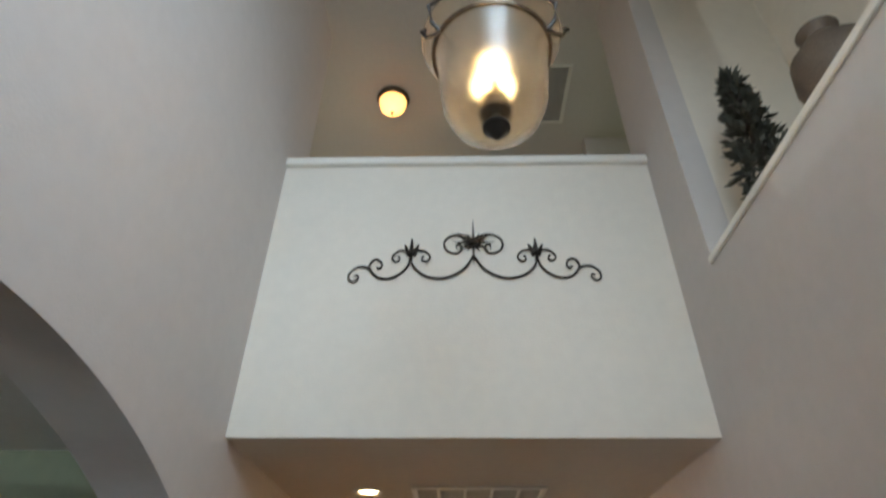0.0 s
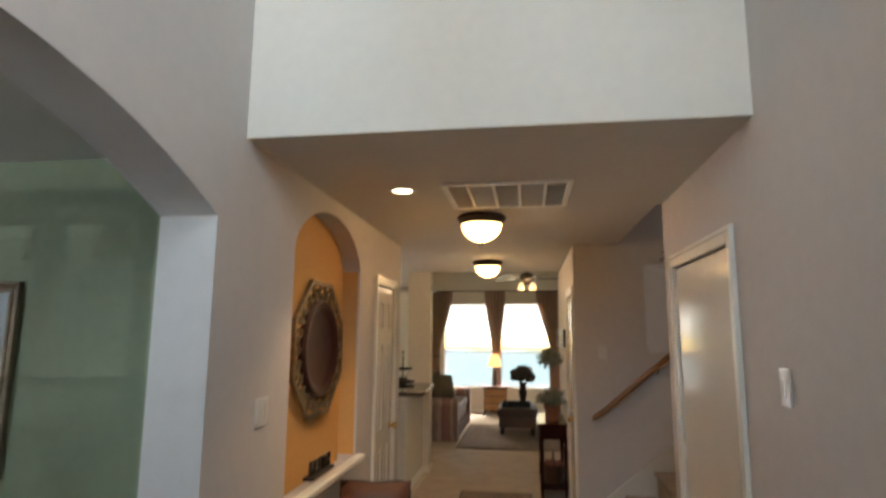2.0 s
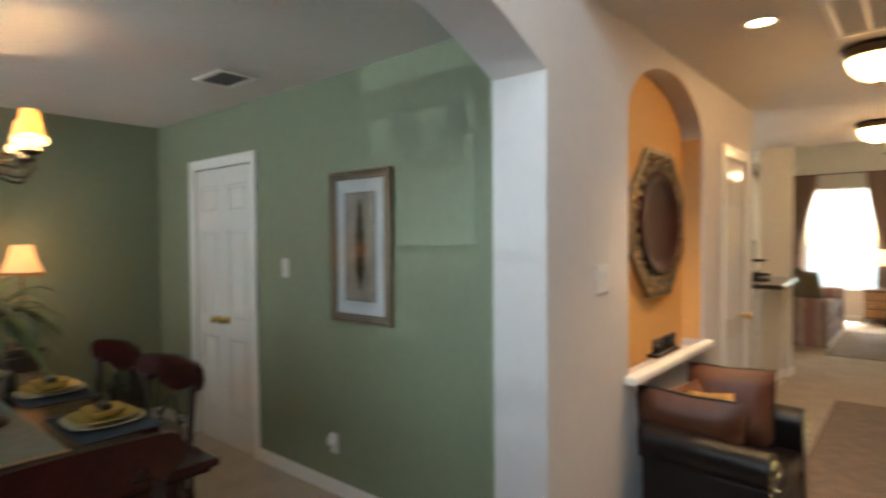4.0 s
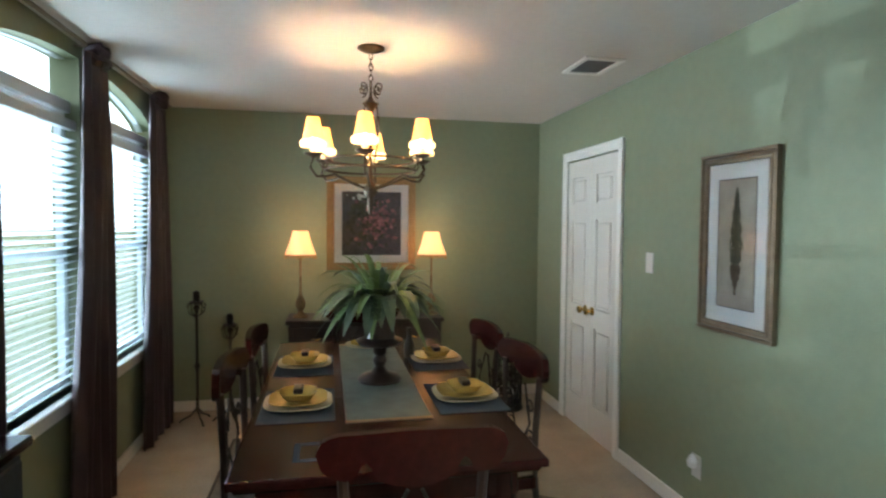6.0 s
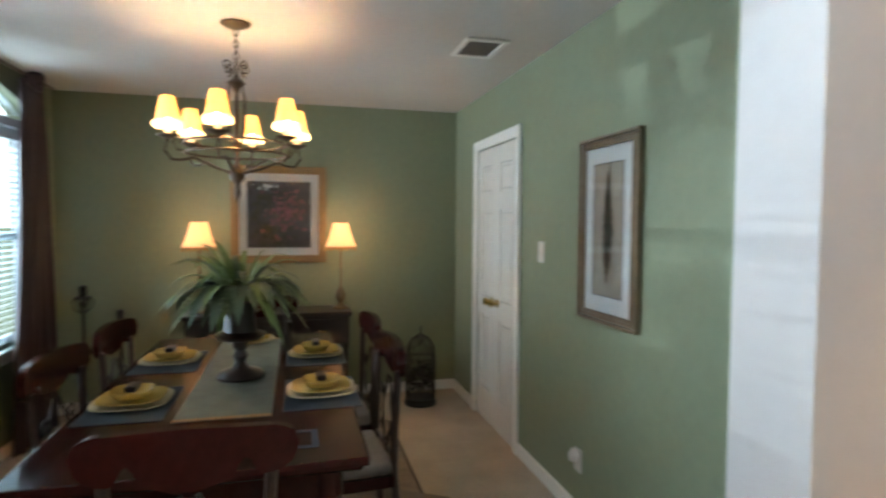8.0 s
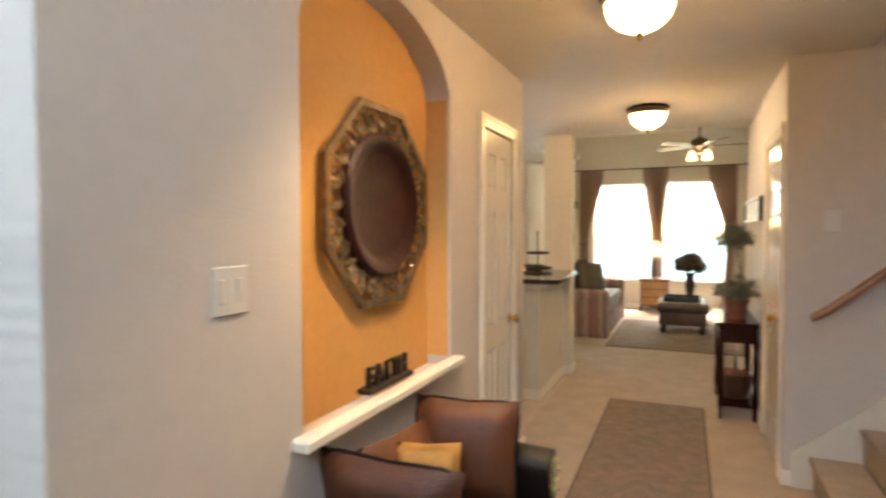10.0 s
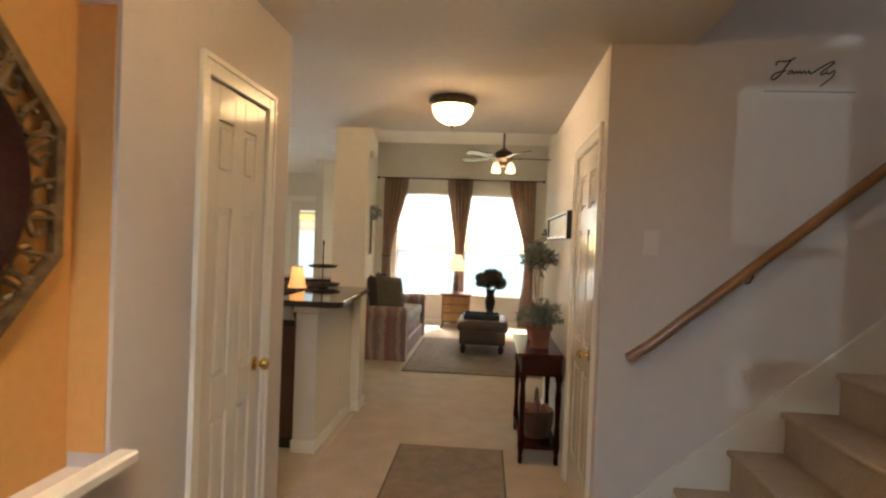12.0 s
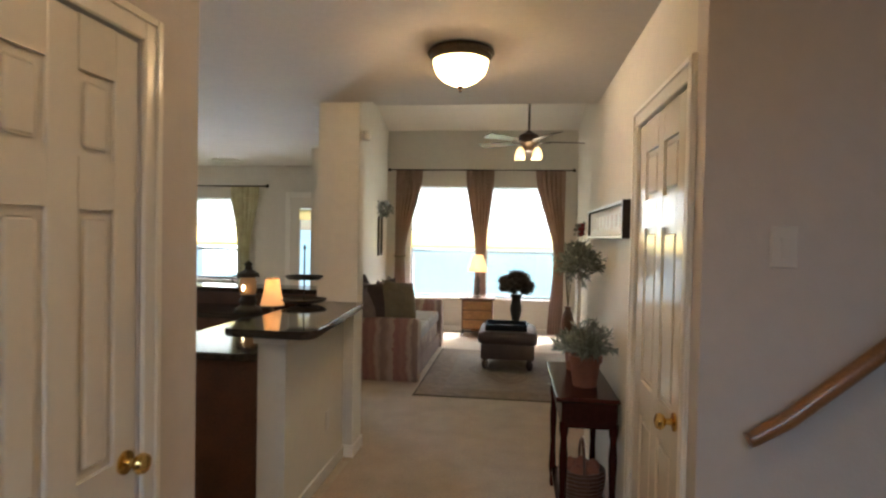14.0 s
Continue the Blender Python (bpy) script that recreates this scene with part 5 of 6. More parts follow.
part("inlay", rect, "navy", t, "grey-green inlaid squares")
tr = tagged(part("table_runner", box(B(), -3.60, -2.16, 0.45, 0.79, TH + 0.001, TH + 0.004, bev=0.001), "runner_cloth"), "sage green silk table runner on the cherry table", "table runner")
part("end_trim", box(B(), -2.185, -2.158, 0.449, 0.791, TH + 0.0041, TH + 0.0058, bev=0.0005), "gold", tr, "gold braid along the runner's end")
part("end_trim", box(B(), -3.602, -3.575, 0.449, 0.791, TH + 0.0041, TH + 0.0058, bev=0.0005), "gold", tr, "gold braid along the runner's end")
for x in (-2.42, -3.11):
    for y in (0.26, 0.98):
        s = 1 if y > 0.6 else -1
        tagged(part("placemat", box(B(), x - 0.22, x + 0.22, y - 0.15, y + 0.15, TH + 0.0005, TH + 0.004, bev=0.001), "navy"), "dark woven placemat on the table", "placemat", "placemats")
        st = thing("place_setting", "stacked mustard and cream plates with a folded napkin", "plates", (x, y, TH + 0.005), 0, "place settings")
        def sq(r, z, d, k=0.75):
            bm = B()
            prev = None
            n = 32
            for rr, zz in ((r * 0.55, z), (r * 0.7, z + 0.003), (r, z + d), (r, z + d + 0.004), (r * 0.7, z + 0.007), (r * 0.5, z + 0.005)):
                ring = []
                for i in range(n):
                    a = 2 * math.pi * i / n
                    q = (abs(math.cos(a)) ** 3.4 + abs(math.sin(a)) ** 3.4) ** (-1 / 3.4)
                    ring.append(bm.verts.new((rr * q * math.cos(a), rr * q * math.sin(a), zz)))
                if prev:
                    for i in range(n):
                        bm.faces.new((prev[i], prev[(i + 1) % n], ring[(i + 1) % n], ring[i]))
                else:
                    bm.faces.new(ring)
                prev = ring
            bm.faces.new(prev)
            return bm
        part("dinner_plate", sq(0.140, 0.0, 0.016), "cream_plate", st, "cream square plate", True)
        part("salad_plate", sq(0.120, 0.014, 0.016), "plate", st, "mustard square plate", True)
        part("bowl", sq(0.075, 0.026, 0.030), "plate", st, "mustard bowl", True)
        part("napkin", box(B(), -0.045, 0.045, -0.02, 0.02, 0.055, 0.078, bev=0.008, seg=2), "leather", st, "dark folded napkin")
st = thing("end_plates", "stacked mustard plates at the table's end", "plates", (-3.52, 0.62, TH + 0.005))
part("dinner_plate", lathe(B(), [(0.07, 0), (0.135, 0.016), (0.135, 0.02), (0.07, 0.006)], n=28), "cream_plate", st, smooth=True)
part("salad_plate", lathe(B(), [(0.06, 0.012), (0.105, 0.026), (0.105, 0.030), (0.06, 0.018)], n=28), "plate", st, smooth=True)
t = thing("table_bottle", "small dark bottle on the dining table", "bottle", (-3.20, 0.84, TH))
part("body", lathe(B(), [(0.025, 0), (0.03, 0.02), (0.03, 0.08), (0.012, 0.12), (0.012, 0.17), (0.016, 0.175)], n=14), "iron", t, smooth=True)

# fern in an urn
FX, FY = -2.74, 0.63
t = thing("fern_urn", "dark bronze urn with a large arching green fern on the table", "plant", (FX, FY, TH + 0.004))
part("urn", lathe(B(), [(0.105, 0), (0.108, 0.012), (0.09, 0.03), (0.04, 0.045), (0.022, 0.07), (0.034, 0.10), (0.022, 0.125), (0.034, 0.14), (0.035, 0.165), (0.10, 0.18), (0.115, 0.20), (0.075, 0.215), (0.065, 0.28), (0.07, 0.35), (0.05, 0.355)], n=28), "darkwood", t, "dark turned urn", True)
rg = random.Random(7)
for k in range(34):
    bm = B()
    a = k * 2.39996
    u = (k % 17) / 17
    leaf_strip(bm, (0.03 * math.cos(a), 0.03 * math.sin(a), 0.345), a, rg.uniform(0.22, 0.33), 0.20 * (1 - u) + 0.09, 0.20 * u + 0.08, rg.uniform(0.026, 0.040) + 0.02 * u, 9)
    part("blade", bm, "drooping" if k % 3 == 0 else "leaf", t)
for k in range(28):
    bm = B()
    a = k * 2.39996 + 0.5
    leaf_strip(bm, (0.03 * math.cos(a), 0.03 * math.sin(a), 0.35), a, rg.uniform(0.24, 0.34), rg.uniform(0.15, 0.20), rg.uniform(0.16, 0.26), rg.uniform(0.060, 0.085), 11)
    part("broad_blade", bm, "drooping", t, "broad drooping blue-green leaf")
for k in range(12):
    bm = B()
    a = rg.uniform(0, 6.28)
    leaf_strip(bm, (0.02 * math.cos(a), 0.02 * math.sin(a), 0.36), a, rg.uniform(0.08, 0.22), rg.uniform(0.14, 0.28), 0.0, 0.035)
    part("blade", bm, "leaf", t)
for k in range(44):
    bm = B()
    a = rg.uniform(0, 6.28)
    L, up = rg.uniform(0.16, 0.33), rg.uniform(0.20, 0.36)
    tube(bm, [(math.cos(a) * L * u, math.sin(a) * L * u, 0.349 + 0.8 * up * 1.6 * u - (up + 0.10) * u * u) for u in (0.0, 0.25, 0.5, 0.75, 0.97)], 0.002, 4, 0.5)
    for i in range(1, 17):
        u = i / 17
        c = Vector((math.cos(a) * L * u, math.sin(a) * L * u, 0.35 + 0.8 * up * 1.6 * u - (up + 0.10) * u * u))
        for s in (-1, 1):
            dv = Vector((math.cos(a + s * 1.1), math.sin(a + s * 1.1), 0.12)) * 0.062 * (1 - 0.75 * u)
            w = Vector((math.cos(a), math.sin(a), 0)) * 0.011
            bm.faces.new([bm.verts.new(q) for q in (c, c + dv * 0.5 + w, c + dv, c + dv * 0.5 - w)])
    part("frond", bm, "leaf", t)


def dining_chair(m):
    """Faces -y; the back at +y."""
    t = thing("dining_chair", "dark cherry dining chair with a lobed back and iron scrollwork", "chair", group="chairs round the dining table")
    n = 40
    bm = B()
    top, bot = [], []
    for i in range(n + 1):
        u = 2 * i / n - 1
        x = 0.27 * u
        au = abs(u)
        zc = 0.915
        e = math.sqrt(max(0.0, 1 - max(0.0, (au - 0.72) / 0.28) ** 2))
        zt = zc + (0.058 + 0.006 * math.cos(math.pi * u)) * e
        zb = zc - (0.070 if au > 0.62 else 0.070 - 0.050 * math.sin(math.pi * (au - 0.40) / 0.22) if au > 0.40 else 0.070 + 0.022 * math.cos(math.pi * au / 0.8)) * e
        y = 0.03 * (1 - u * u)
        top.append((x, y, zt)), bot.append((x, y, zb))
    prev = None
    for a, b in zip(top, bot):
        row = [bm.verts.new(p) for p in ((a[0], 0.20 + a[1], a[2]), (a[0], 0.228 + a[1], a[2]), (b[0], 0.228 + b[1], b[2]), (b[0], 0.20 + b[1], b[2]))]
        if prev:
            for k in range(4):
                bm.faces.new((prev[k], prev[(k + 1) % 4], row[(k + 1) % 4], row[k]))
        else:
            bm.faces.new(row)
        prev = row
    bm.faces.new(prev)
    bmesh.ops.remove_doubles(bm, verts=bm.verts, dist=0.0004)
    part("top_rail", bm, "wood", t, "lobed cherry top rail", True)
    for s in (-1, 1):
        part("back_post", tube(B(), [(s * 0.20, 0.215, 0.87), (s * 0.185, 0.205, 0.62), (s * 0.19, 0.20, 0.44), (s * 0.195, 0.24, 0.01)], 0.016, 8), "darkwood", t, smooth=True)
        part("front_leg", lathe(B(), [(0.014, 0), (0.022, 0.05), (0.015, 0.08), (0.027, 0.30), (0.022, 0.36), (0.027, 0.40)], (s * 0.20, -0.20, 0), 12), "wood", t, smooth=True)
    bm = B()
    for s in (-1, 1):
        tube(bm, [(s * 0.012, 0.21, 0.46), (s * 0.05, 0.21, 0.56), (s * 0.10, 0.215, 0.63), (s * 0.06, 0.22, 0.72), (s * 0.02, 0.225, 0.80)], 0.006)
        tube(bm, [(s * x, 0.215, z) for x, _, z in spiral(0.105, 0.56, 0.045, 0.010, 1.0, 1.2)], 0.005)
        tube(bm, [(s * x, 0.215, z) for x, _, z in spiral(0.105, 0.71, 0.040, 0.010, 4.0, -1.2)], 0.005)
    part("back_scroll", bm, "iron", t, "iron scrollwork")
    part("back_bar", tube(B(), [(-0.19, 0.205, 0.49), (0.19, 0.205, 0.49)], 0.009, 8), "darkwood", t)
    bm = B()
    for a in ((-0.215, 0.215, -0.22, -0.195), (-0.215, 0.215, 0.18, 0.20), (-0.215, -0.19, -0.195, 0.18), (0.19, 0.215, -0.195, 0.18)):
        box(bm, *a, 0.385, 0.435, bev=0.004)
    part("seat_frame", bm, "wood", t)
    part("seat", box(B(), -0.205, 0.205, -0.215, 0.195, 0.436, 0.49, bev=0.022, seg=3), "seat_fab", t, "grey velvet seat", True)
    t.matrix_basis = m
    return t


ch = dining_chair(pose(-1.73, 0.62, 0, 0, 0, -90))
for x, y, r in ((-2.46, 0.20, 176), (-3.10, 0.23, 177), (-2.48, 1.06, 4), (-3.08, 1.05, 3), (-3.86, 0.62, 90)):
    copy_thing(ch, pose(x, y, 0, 0, 0, r))

# chandelier
CH = Vector((-2.98, 0.60, CZ))
t = thing("dining_chandelier", "aged bronze ring chandelier with six lit pleated shades", "chandelier", CH)
part("canopy", lathe(B(), [(0.068, -0.001), (0.07, -0.008), (0.05, -0.02), (0.012, -0.03)], n=24), "bronze", t, smooth=True)
bm = B()
for k in range(5):
    z = -0.045 - 0.028 * k
    tube(bm, [(0.010 * math.cos(a) * (k % 2), 0.010 * math.cos(a) * ((k + 1) % 2), z + 0.019 * math.sin(a)) for a in [2 * math.pi * i / 10 for i in range(11)]], 0.0032, 5)
part("chain", bm, "bronze", t)
part("stem", lathe(B(), [(0.006, -0.17), (0.008, -0.25), (0.02, -0.27), (0.045, -0.29), (0.022, -0.31), (0.010, -0.34), (0.010, -0.68), (0.02, -0.70), (0.038, -0.725), (0.036, -0.755), (0.014, -0.78), (0.016, -0.83), (0.004, -0.87)], n=18), "bronze", t, smooth=True)
bm = B()
for k in range(4):
    a = radians(45 + 90 * k)
    ca, sa = math.cos(a), math.sin(a)
    tube(bm, [(ca * (0.02 + x), sa * (0.02 + x), z) for x, _, z in spiral(0.035, -0.215, 0.035, 0.008, -1.5, -1.3)], 0.0045)
    tube(bm, [(ca * r, sa * r, z) for r, z in ((0.04, -0.29), (0.055, -0.36), (0.05, -0.50), (0.02, -0.62))], 0.004)
part("crown_scrolls", bm, "bronze", t)
bm = B()
for r, z in ((0.235, -0.585), (0.235, -0.635)):
    tube(bm, [(r * math.cos(a), r * math.sin(a), z) for a in [2 * math.pi * i / 48 for i in range(49)]], 0.0065, 6)
part("ring", bm, "bronze", t)
for k in range(6):
    a = radians(-9 + 60 * k)
    ca, sa = math.cos(a), math.sin(a)
    arm = part("arm", tube(B(), [(ca * r, sa * r, z) for r, z in ((0.03, -0.73), (0.12, -0.70), (0.20, -0.665), (0.25, -0.68), (0.295, -0.68), (0.325, -0.64), (0.315, -0.60), (0.31, -0.575))], 0.0065, 7), "bronze", t, smooth=True)
    part("brace", tube(B(), [(ca * r, sa * r, z) for r, z in ((0.235, -0.585), (0.27, -0.56), (0.29, -0.60), (0.265, -0.635), (0.235, -0.635))], 0.0045), "bronze", t)
    c = (ca * 0.31, sa * 0.31, 0)
    part("drip_pan", lathe(B(), [(0.010, -0.588), (0.045, -0.572), (0.047, -0.566), (0.012, -0.572)], c, 18), "bronze", t, smooth=True)
    part("candle_sleeve", lathe(B(), [(0.013, -0.572), (0.013, -0.515)], c, 12), "candle", t)
    s = part("shade", lathe(B(), [(0.052, -0.500), (0.031, -0.392), (0.029, -0.392), (0.050, -0.500)], c, 22, cap=False), "shade_glow", t, "cream pleated shade", True)
    bm = B()
    n = 44
    rings = [[bm.verts.new((c[0] + (rr + 0.0022 * (-1) ** i) * math.cos(2 * math.pi * i / n), c[1] + (rr + 0.0022 * (-1) ** i) * math.sin(2 * math.pi * i / n), z)) for i in range(n)] for rr, z in ((0.050, -0.503), (0.061, -0.508), (0.065, -0.520), (0.062, -0.533), (0.054, -0.537))]
    for u, v in zip(rings, rings[1:]):
        for i in range(n):
            bm.faces.new((u[i], u[(i + 1) % n], v[(i + 1) % n], v[i]))
    f = part("flounce", bm, "flounce", s, "pale ruffled hem", True)
    part("lamp_bulb", lathe(B(), [(0.005, -0.515), (0.011, -0.50), (0.003, -0.475)], c, 10), "filament", t)
    bulb("chandelier_bulb", CH + Vector((ca * 0.31, sa * 0.31, -0.446)), 5.4, (1.0, 0.68, 0.32), 0.025)

# sideboard with its lamps
t = thing("sideboard", "dark ornate console sideboard against the green wall", "sideboard", (DX + 0.22, 0.68, 0))
t.scale = (1, 1, 1.075)
part("top", box(B(), -0.20, 0.20, -0.62, 0.62, 0.70, 0.73, bev=0.006), "darkwood", t)
part("body", box(B(), -0.185, 0.185, -0.60, 0.60, 0.50, 0.70, bev=0.004), "darkwood", t)
for k in range(3):
    y = -0.39 + 0.39 * k
    part("drawer", box(B(), 0.1851, 0.197, y - 0.18, y + 0.18, 0.525, 0.68, bev=0.004), "darkwood", t)
    part("pull", tube(B(), [(0.197, y - 0.03, 0.60), (0.212, y, 0.59), (0.197, y + 0.03, 0.60)], 0.004), "brass", t)
for x in (-0.16, 0.16):
    for y in (-0.57, 0.57):
        part("leg", lathe(B(), [(0.018, 0), (0.03, 0.05), (0.018, 0.10), (0.03, 0.30), (0.022, 0.45), (0.03, 0.50)], (x, y, 0), 14), "darkwood", t, smooth=True)


def buffet_lamp(p):
    t = thing("buffet_lamp", "slender bronze buffet lamp with a lit cream shade on the sideboard", "table lamp", p, group="buffet lamps")
    part("base", lathe(B(), [(0.06, 0), (0.062, 0.012), (0.03, 0.03), (0.018, 0.05), (0.038, 0.09), (0.04, 0.13), (0.016, 0.17), (0.010, 0.20), (0.009, 0.46), (0.018, 0.475), (0.008, 0.50)], n=18), "antique", t, smooth=True)
    s = part("shade", lathe(B(), [(0.122, 0.50), (0.112, 0.525), (0.082, 0.60), (0.060, 0.69), (0.057, 0.69), (0.078, 0.60), (0.112, 0.512)], n=28, cap=False), "shade_soft", t, "cream fabric shade", True)
    s.visible_shadow = False
    part("fringe", lathe(B(), [(0.125, 0.488), (0.124, 0.503), (0.121, 0.503), (0.123, 0.488)], n=28, cap=False), "mustard", t)
    bulb("buffet_bulb", Vector(p) + Vector((0, 0, 0.60)), 2.7, (1.0, 0.68, 0.40), 0.03)
    bm = B()
    for k in range(56):
        a = 2 * math.pi * k / 56
        tube(bm, [(0.123 * math.cos(a), 0.123 * math.sin(a), 0.49), (0.125 * math.cos(a + 0.03), 0.125 * math.sin(a + 0.03), 0.468)], 0.003, 3, 0.6)
    part("tassels", bm, "mustard", t, "gold tassel fringe")


buffet_lamp((-4.62, 0.165, 0.786))
buffet_lamp((-4.62, 1.225, 0.786))
t = thing("sideboard_bowl", "red and white decorated bowl on the sideboard", "bowl", (-4.58, 0.60, 0.786))
part("body", lathe(B(), [(0.05, 0), (0.10, 0.06), (0.14, 0.16), (0.13, 0.16), (0.09, 0.06)], n=24), "terracotta", t, smooth=True)


def candle_stand(x, y, h):
    t = thing("floor_candle_stand", "tall dark iron candle stand with an ivory candle", "candle stand", (x, y, 0), group="candle stands")
    bm = B()
    for k in range(3):
        a = radians(30 + 120 * k)
        tube(bm, [(math.cos(a) * r, math.sin(a) * r, z) for r, z in ((0.13, 0.01), (0.11, 0.03), (0.05, 0.06), (0.0, 0.12))], 0.009)
    part("feet", bm, "iron", t)
    part("stem", lathe(B(), [(0.012, 0.08), (0.011, h * 0.4), (0.024, h * 0.43), (0.011, h * 0.46), (0.011, h - 0.16), (0.025, h - 0.13), (0.012, h - 0.11), (0.05, h - 0.09), (0.052, h - 0.082)], n=14), "iron", t, smooth=True)
    bm = B()
    for k in range(4):
        a = radians(45 + 90 * k)
        tube(bm, [(math.cos(a) * r, math.sin(a) * r, z) for r, z in ((0.012, h - 0.20), (0.06, h - 0.17), (0.075, h - 0.11), (0.055, h - 0.085), (0.045, h - 0.11))], 0.005)
    part("scrolls", bm, "iron", t)
    part("candle", lathe(B(), [(0.024, h - 0.082), (0.024, h - 0.01), (0.006, h)], n=14), "leather", t)


candle_stand(-4.55, -0.60, 1.02)
candle_stand(-4.55, -0.36, 0.84)
t = thing("decorative_birdcage", "dark wire birdcage with a domed top on the carpet", "birdcage", (-4.50, 1.86, 0))
t.scale = (0.86, 0.86, 0.90)
part("base", lathe(B(), [(0.15, 0), (0.155, 0.02), (0.14, 0.05), (0.14, 0.06)], n=24), "iron", t)
for k in range(22):
    a = 2 * math.pi * k / 22
    part("wire", tube(B(), [(math.cos(a) * r, math.sin(a) * r, z) for r, z in ((0.135, 0.06), (0.14, 0.42), (0.125, 0.53), (0.08, 0.60), (0.01, 0.635))], 0.006, 4), "iron", t)
bm = B()
for z, r in ((0.22, 0.139), (0.42, 0.141)):
    tube(bm, [(math.cos(a) * r, math.sin(a) * r, z) for a in [2 * math.pi * i / 24 for i in range(25)]], 0.006, 5)
part("hoops", bm, "iron", t)
part("hanging_ring", tube(B(), [(0.035 * math.cos(a), 0, 0.67 + 0.035 * math.sin(a)) for a in [2 * math.pi * i / 14 for i in range(15)]], 0.005), "iron", t)
bm = B()
tuft(bm, (0, 0, 0.24), 0.12, 260, 0.012, 0.05, rg)
tagged(part("moss_filling", bm, "iron", t), kind="stuff")
t = thing("window_chest", "low cherry chest below the windows near the arch", "chest", (-1.76, -0.77, 0))
part("body", box(B(), -0.42, 0.42, -0.09, 0.10, 0.05, 0.74, bev=0.004), "navy", t, "dark blue-grey painted body")
part("top", box(B(), -0.45, 0.45, -0.095, 0.13, 0.74, 0.78, bev=0.008), "wood", t)
for k in range(2):
    part("door", box(B(), -0.40 + 0.41 * k, -0.02 + 0.41 * k, 0.101, 0.115, 0.08, 0.71, bev=0.005), "navy", t)


# ---- kitchen ----
t = thing("end_cabinet", "dark wood base cabinet at the end of the kitchen counter", "cabinet", (0, 0, 0))
part("body", box(B(), -1.84, -1.225, 6.10, 7.85, 0.09, 0.868, bev=0.003), "cabinet", t)
part("toe_kick", box(B(), -1.80, -1.225, 6.14, 7.85, 0.0, 0.09), "iron", t)
for k in range(3):
    part("door", box(B(), -1.858, -1.841, 6.13 + 0.57 * k, 6.67 + 0.57 * k, 0.12, 0.84, bev=0.006), "cabinet", t)
tagged(part("kitchen_counter", box(box(B(), -1.88, -1.223, 6.05, 7.95, 0.87, 0.91, bev=0.006), -4.2, -1.8801, 7.40, 7.95, 0.87, 0.91, bev=0.006), "granite"), "polished dark granite counter on the kitchen cabinets", "countertop")
t = thing("peninsula_cabinet", "dark wood cabinets under the kitchen peninsula", "cabinet", (0, 0, 0))
part("body", box(B(), -4.2, -1.88, 7.43, 7.94, 0.0, 0.868, bev=0.003), "cabinet", t)
part("riser", box(B(), -4.2, -1.30, 7.951, 8.05, 0.0, 1.018, bev=0.003), "cabinet", t)
tagged(part("peninsula_countertop", box(B(), -4.25, -1.30, 7.92, 8.28, 1.02, 1.06, bev=0.01, seg=2), "granite"), "dark granite raised bar top", "countertop")
bm = B()
pts = [(-1.345, 5.97), (-1.32, 5.93), (-1.28, 5.91), (-0.93, 5.90), (-0.885, 5.92), (-0.865, 5.97), (-0.94, 7.10), (-0.96, 7.148), (-1.345, 7.148)]
lo, hi = [bm.verts.new((*p, 1.022)) for p in pts], [bm.verts.new((*p, 1.062)) for p in pts]
bm.faces.new(lo), bm.faces.new(hi)
for i in range(len(pts)):
    bm.faces.new((lo[i], lo[(i + 1) % len(pts)], hi[(i + 1) % len(pts)], hi[i]))
bmesh.ops.bevel(bm, geom=list(bm.edges), offset=0.006, segments=2, affect="EDGES")
tagged(part("bar_countertop", bm, "granite"), "polished dark granite bar top on the half wall", "countertop")
tagged(part("trim_bar", box(B(), -1.235, -1.055, 6.062, 6.30, 0.965, 1.02, bev=0.004), "trim"), "white trim under the bar top", kind="structure")
t = thing("counter_lamp", "small bronze lamp with a lit amber shade on the counter", "table lamp", (-1.49, 6.86, 0.91))
t.scale = (0.84, 0.84, 0.95)
part("base", lathe(B(), [(0.05, 0), (0.05, 0.01), (0.02, 0.03), (0.03, 0.07), (0.012, 0.11), (0.008, 0.17)], n=16), "bronze", t, smooth=True)
s = part("shade", lathe(B(), [(0.092, 0.155), (0.080, 0.20), (0.060, 0.28), (0.052, 0.345), (0.049, 0.345), (0.077, 0.20), (0.089, 0.155)], n=24, cap=False), "amber_cloth", t, "amber shade", True)
s.visible_shadow = False
bulb("counter_bulb", (-1.50, 6.86, 1.18), 1.0)
for z, r in ((0.156, 0.0925), (0.344, 0.0525)):
    part("shade_trim", tube(B(), [(r * math.cos(2 * math.pi * i / 28), r * math.sin(2 * math.pi * i / 28), z) for i in range(29)], 0.0035, 5), "bronze", t)
t = thing("tiered_stand", "black iron two-tier plate stand on the bar", "plate stand", (-1.30, 6.93, 1.062))
part("foot", lathe(B(), [(0.05, 0), (0.05, 0.006), (0.01, 0.02)], n=16), "iron", t)
part("pole", lathe(B(), [(0.0055, 0.01), (0.0055, 0.36), (0.010, 0.375), (0.004, 0.40)], n=10), "iron", t, smooth=True)
for z, r in ((0.018, 0.15), (0.17, 0.125)):
    part("tray", lathe(B(), [(0.01, z), (r * 0.85, z), (r, z + 0.018), (r, z + 0.022), (r * 0.84, z + 0.005), (0.01, z + 0.005)], n=28), "iron", t, smooth=True)
t = thing("hurricane_lantern", "amber glass lantern with a lit candle and dark metal cap", "lantern", (-2.0, 7.56, 0.91))
t.scale = (0.8, 0.8, 0.72)
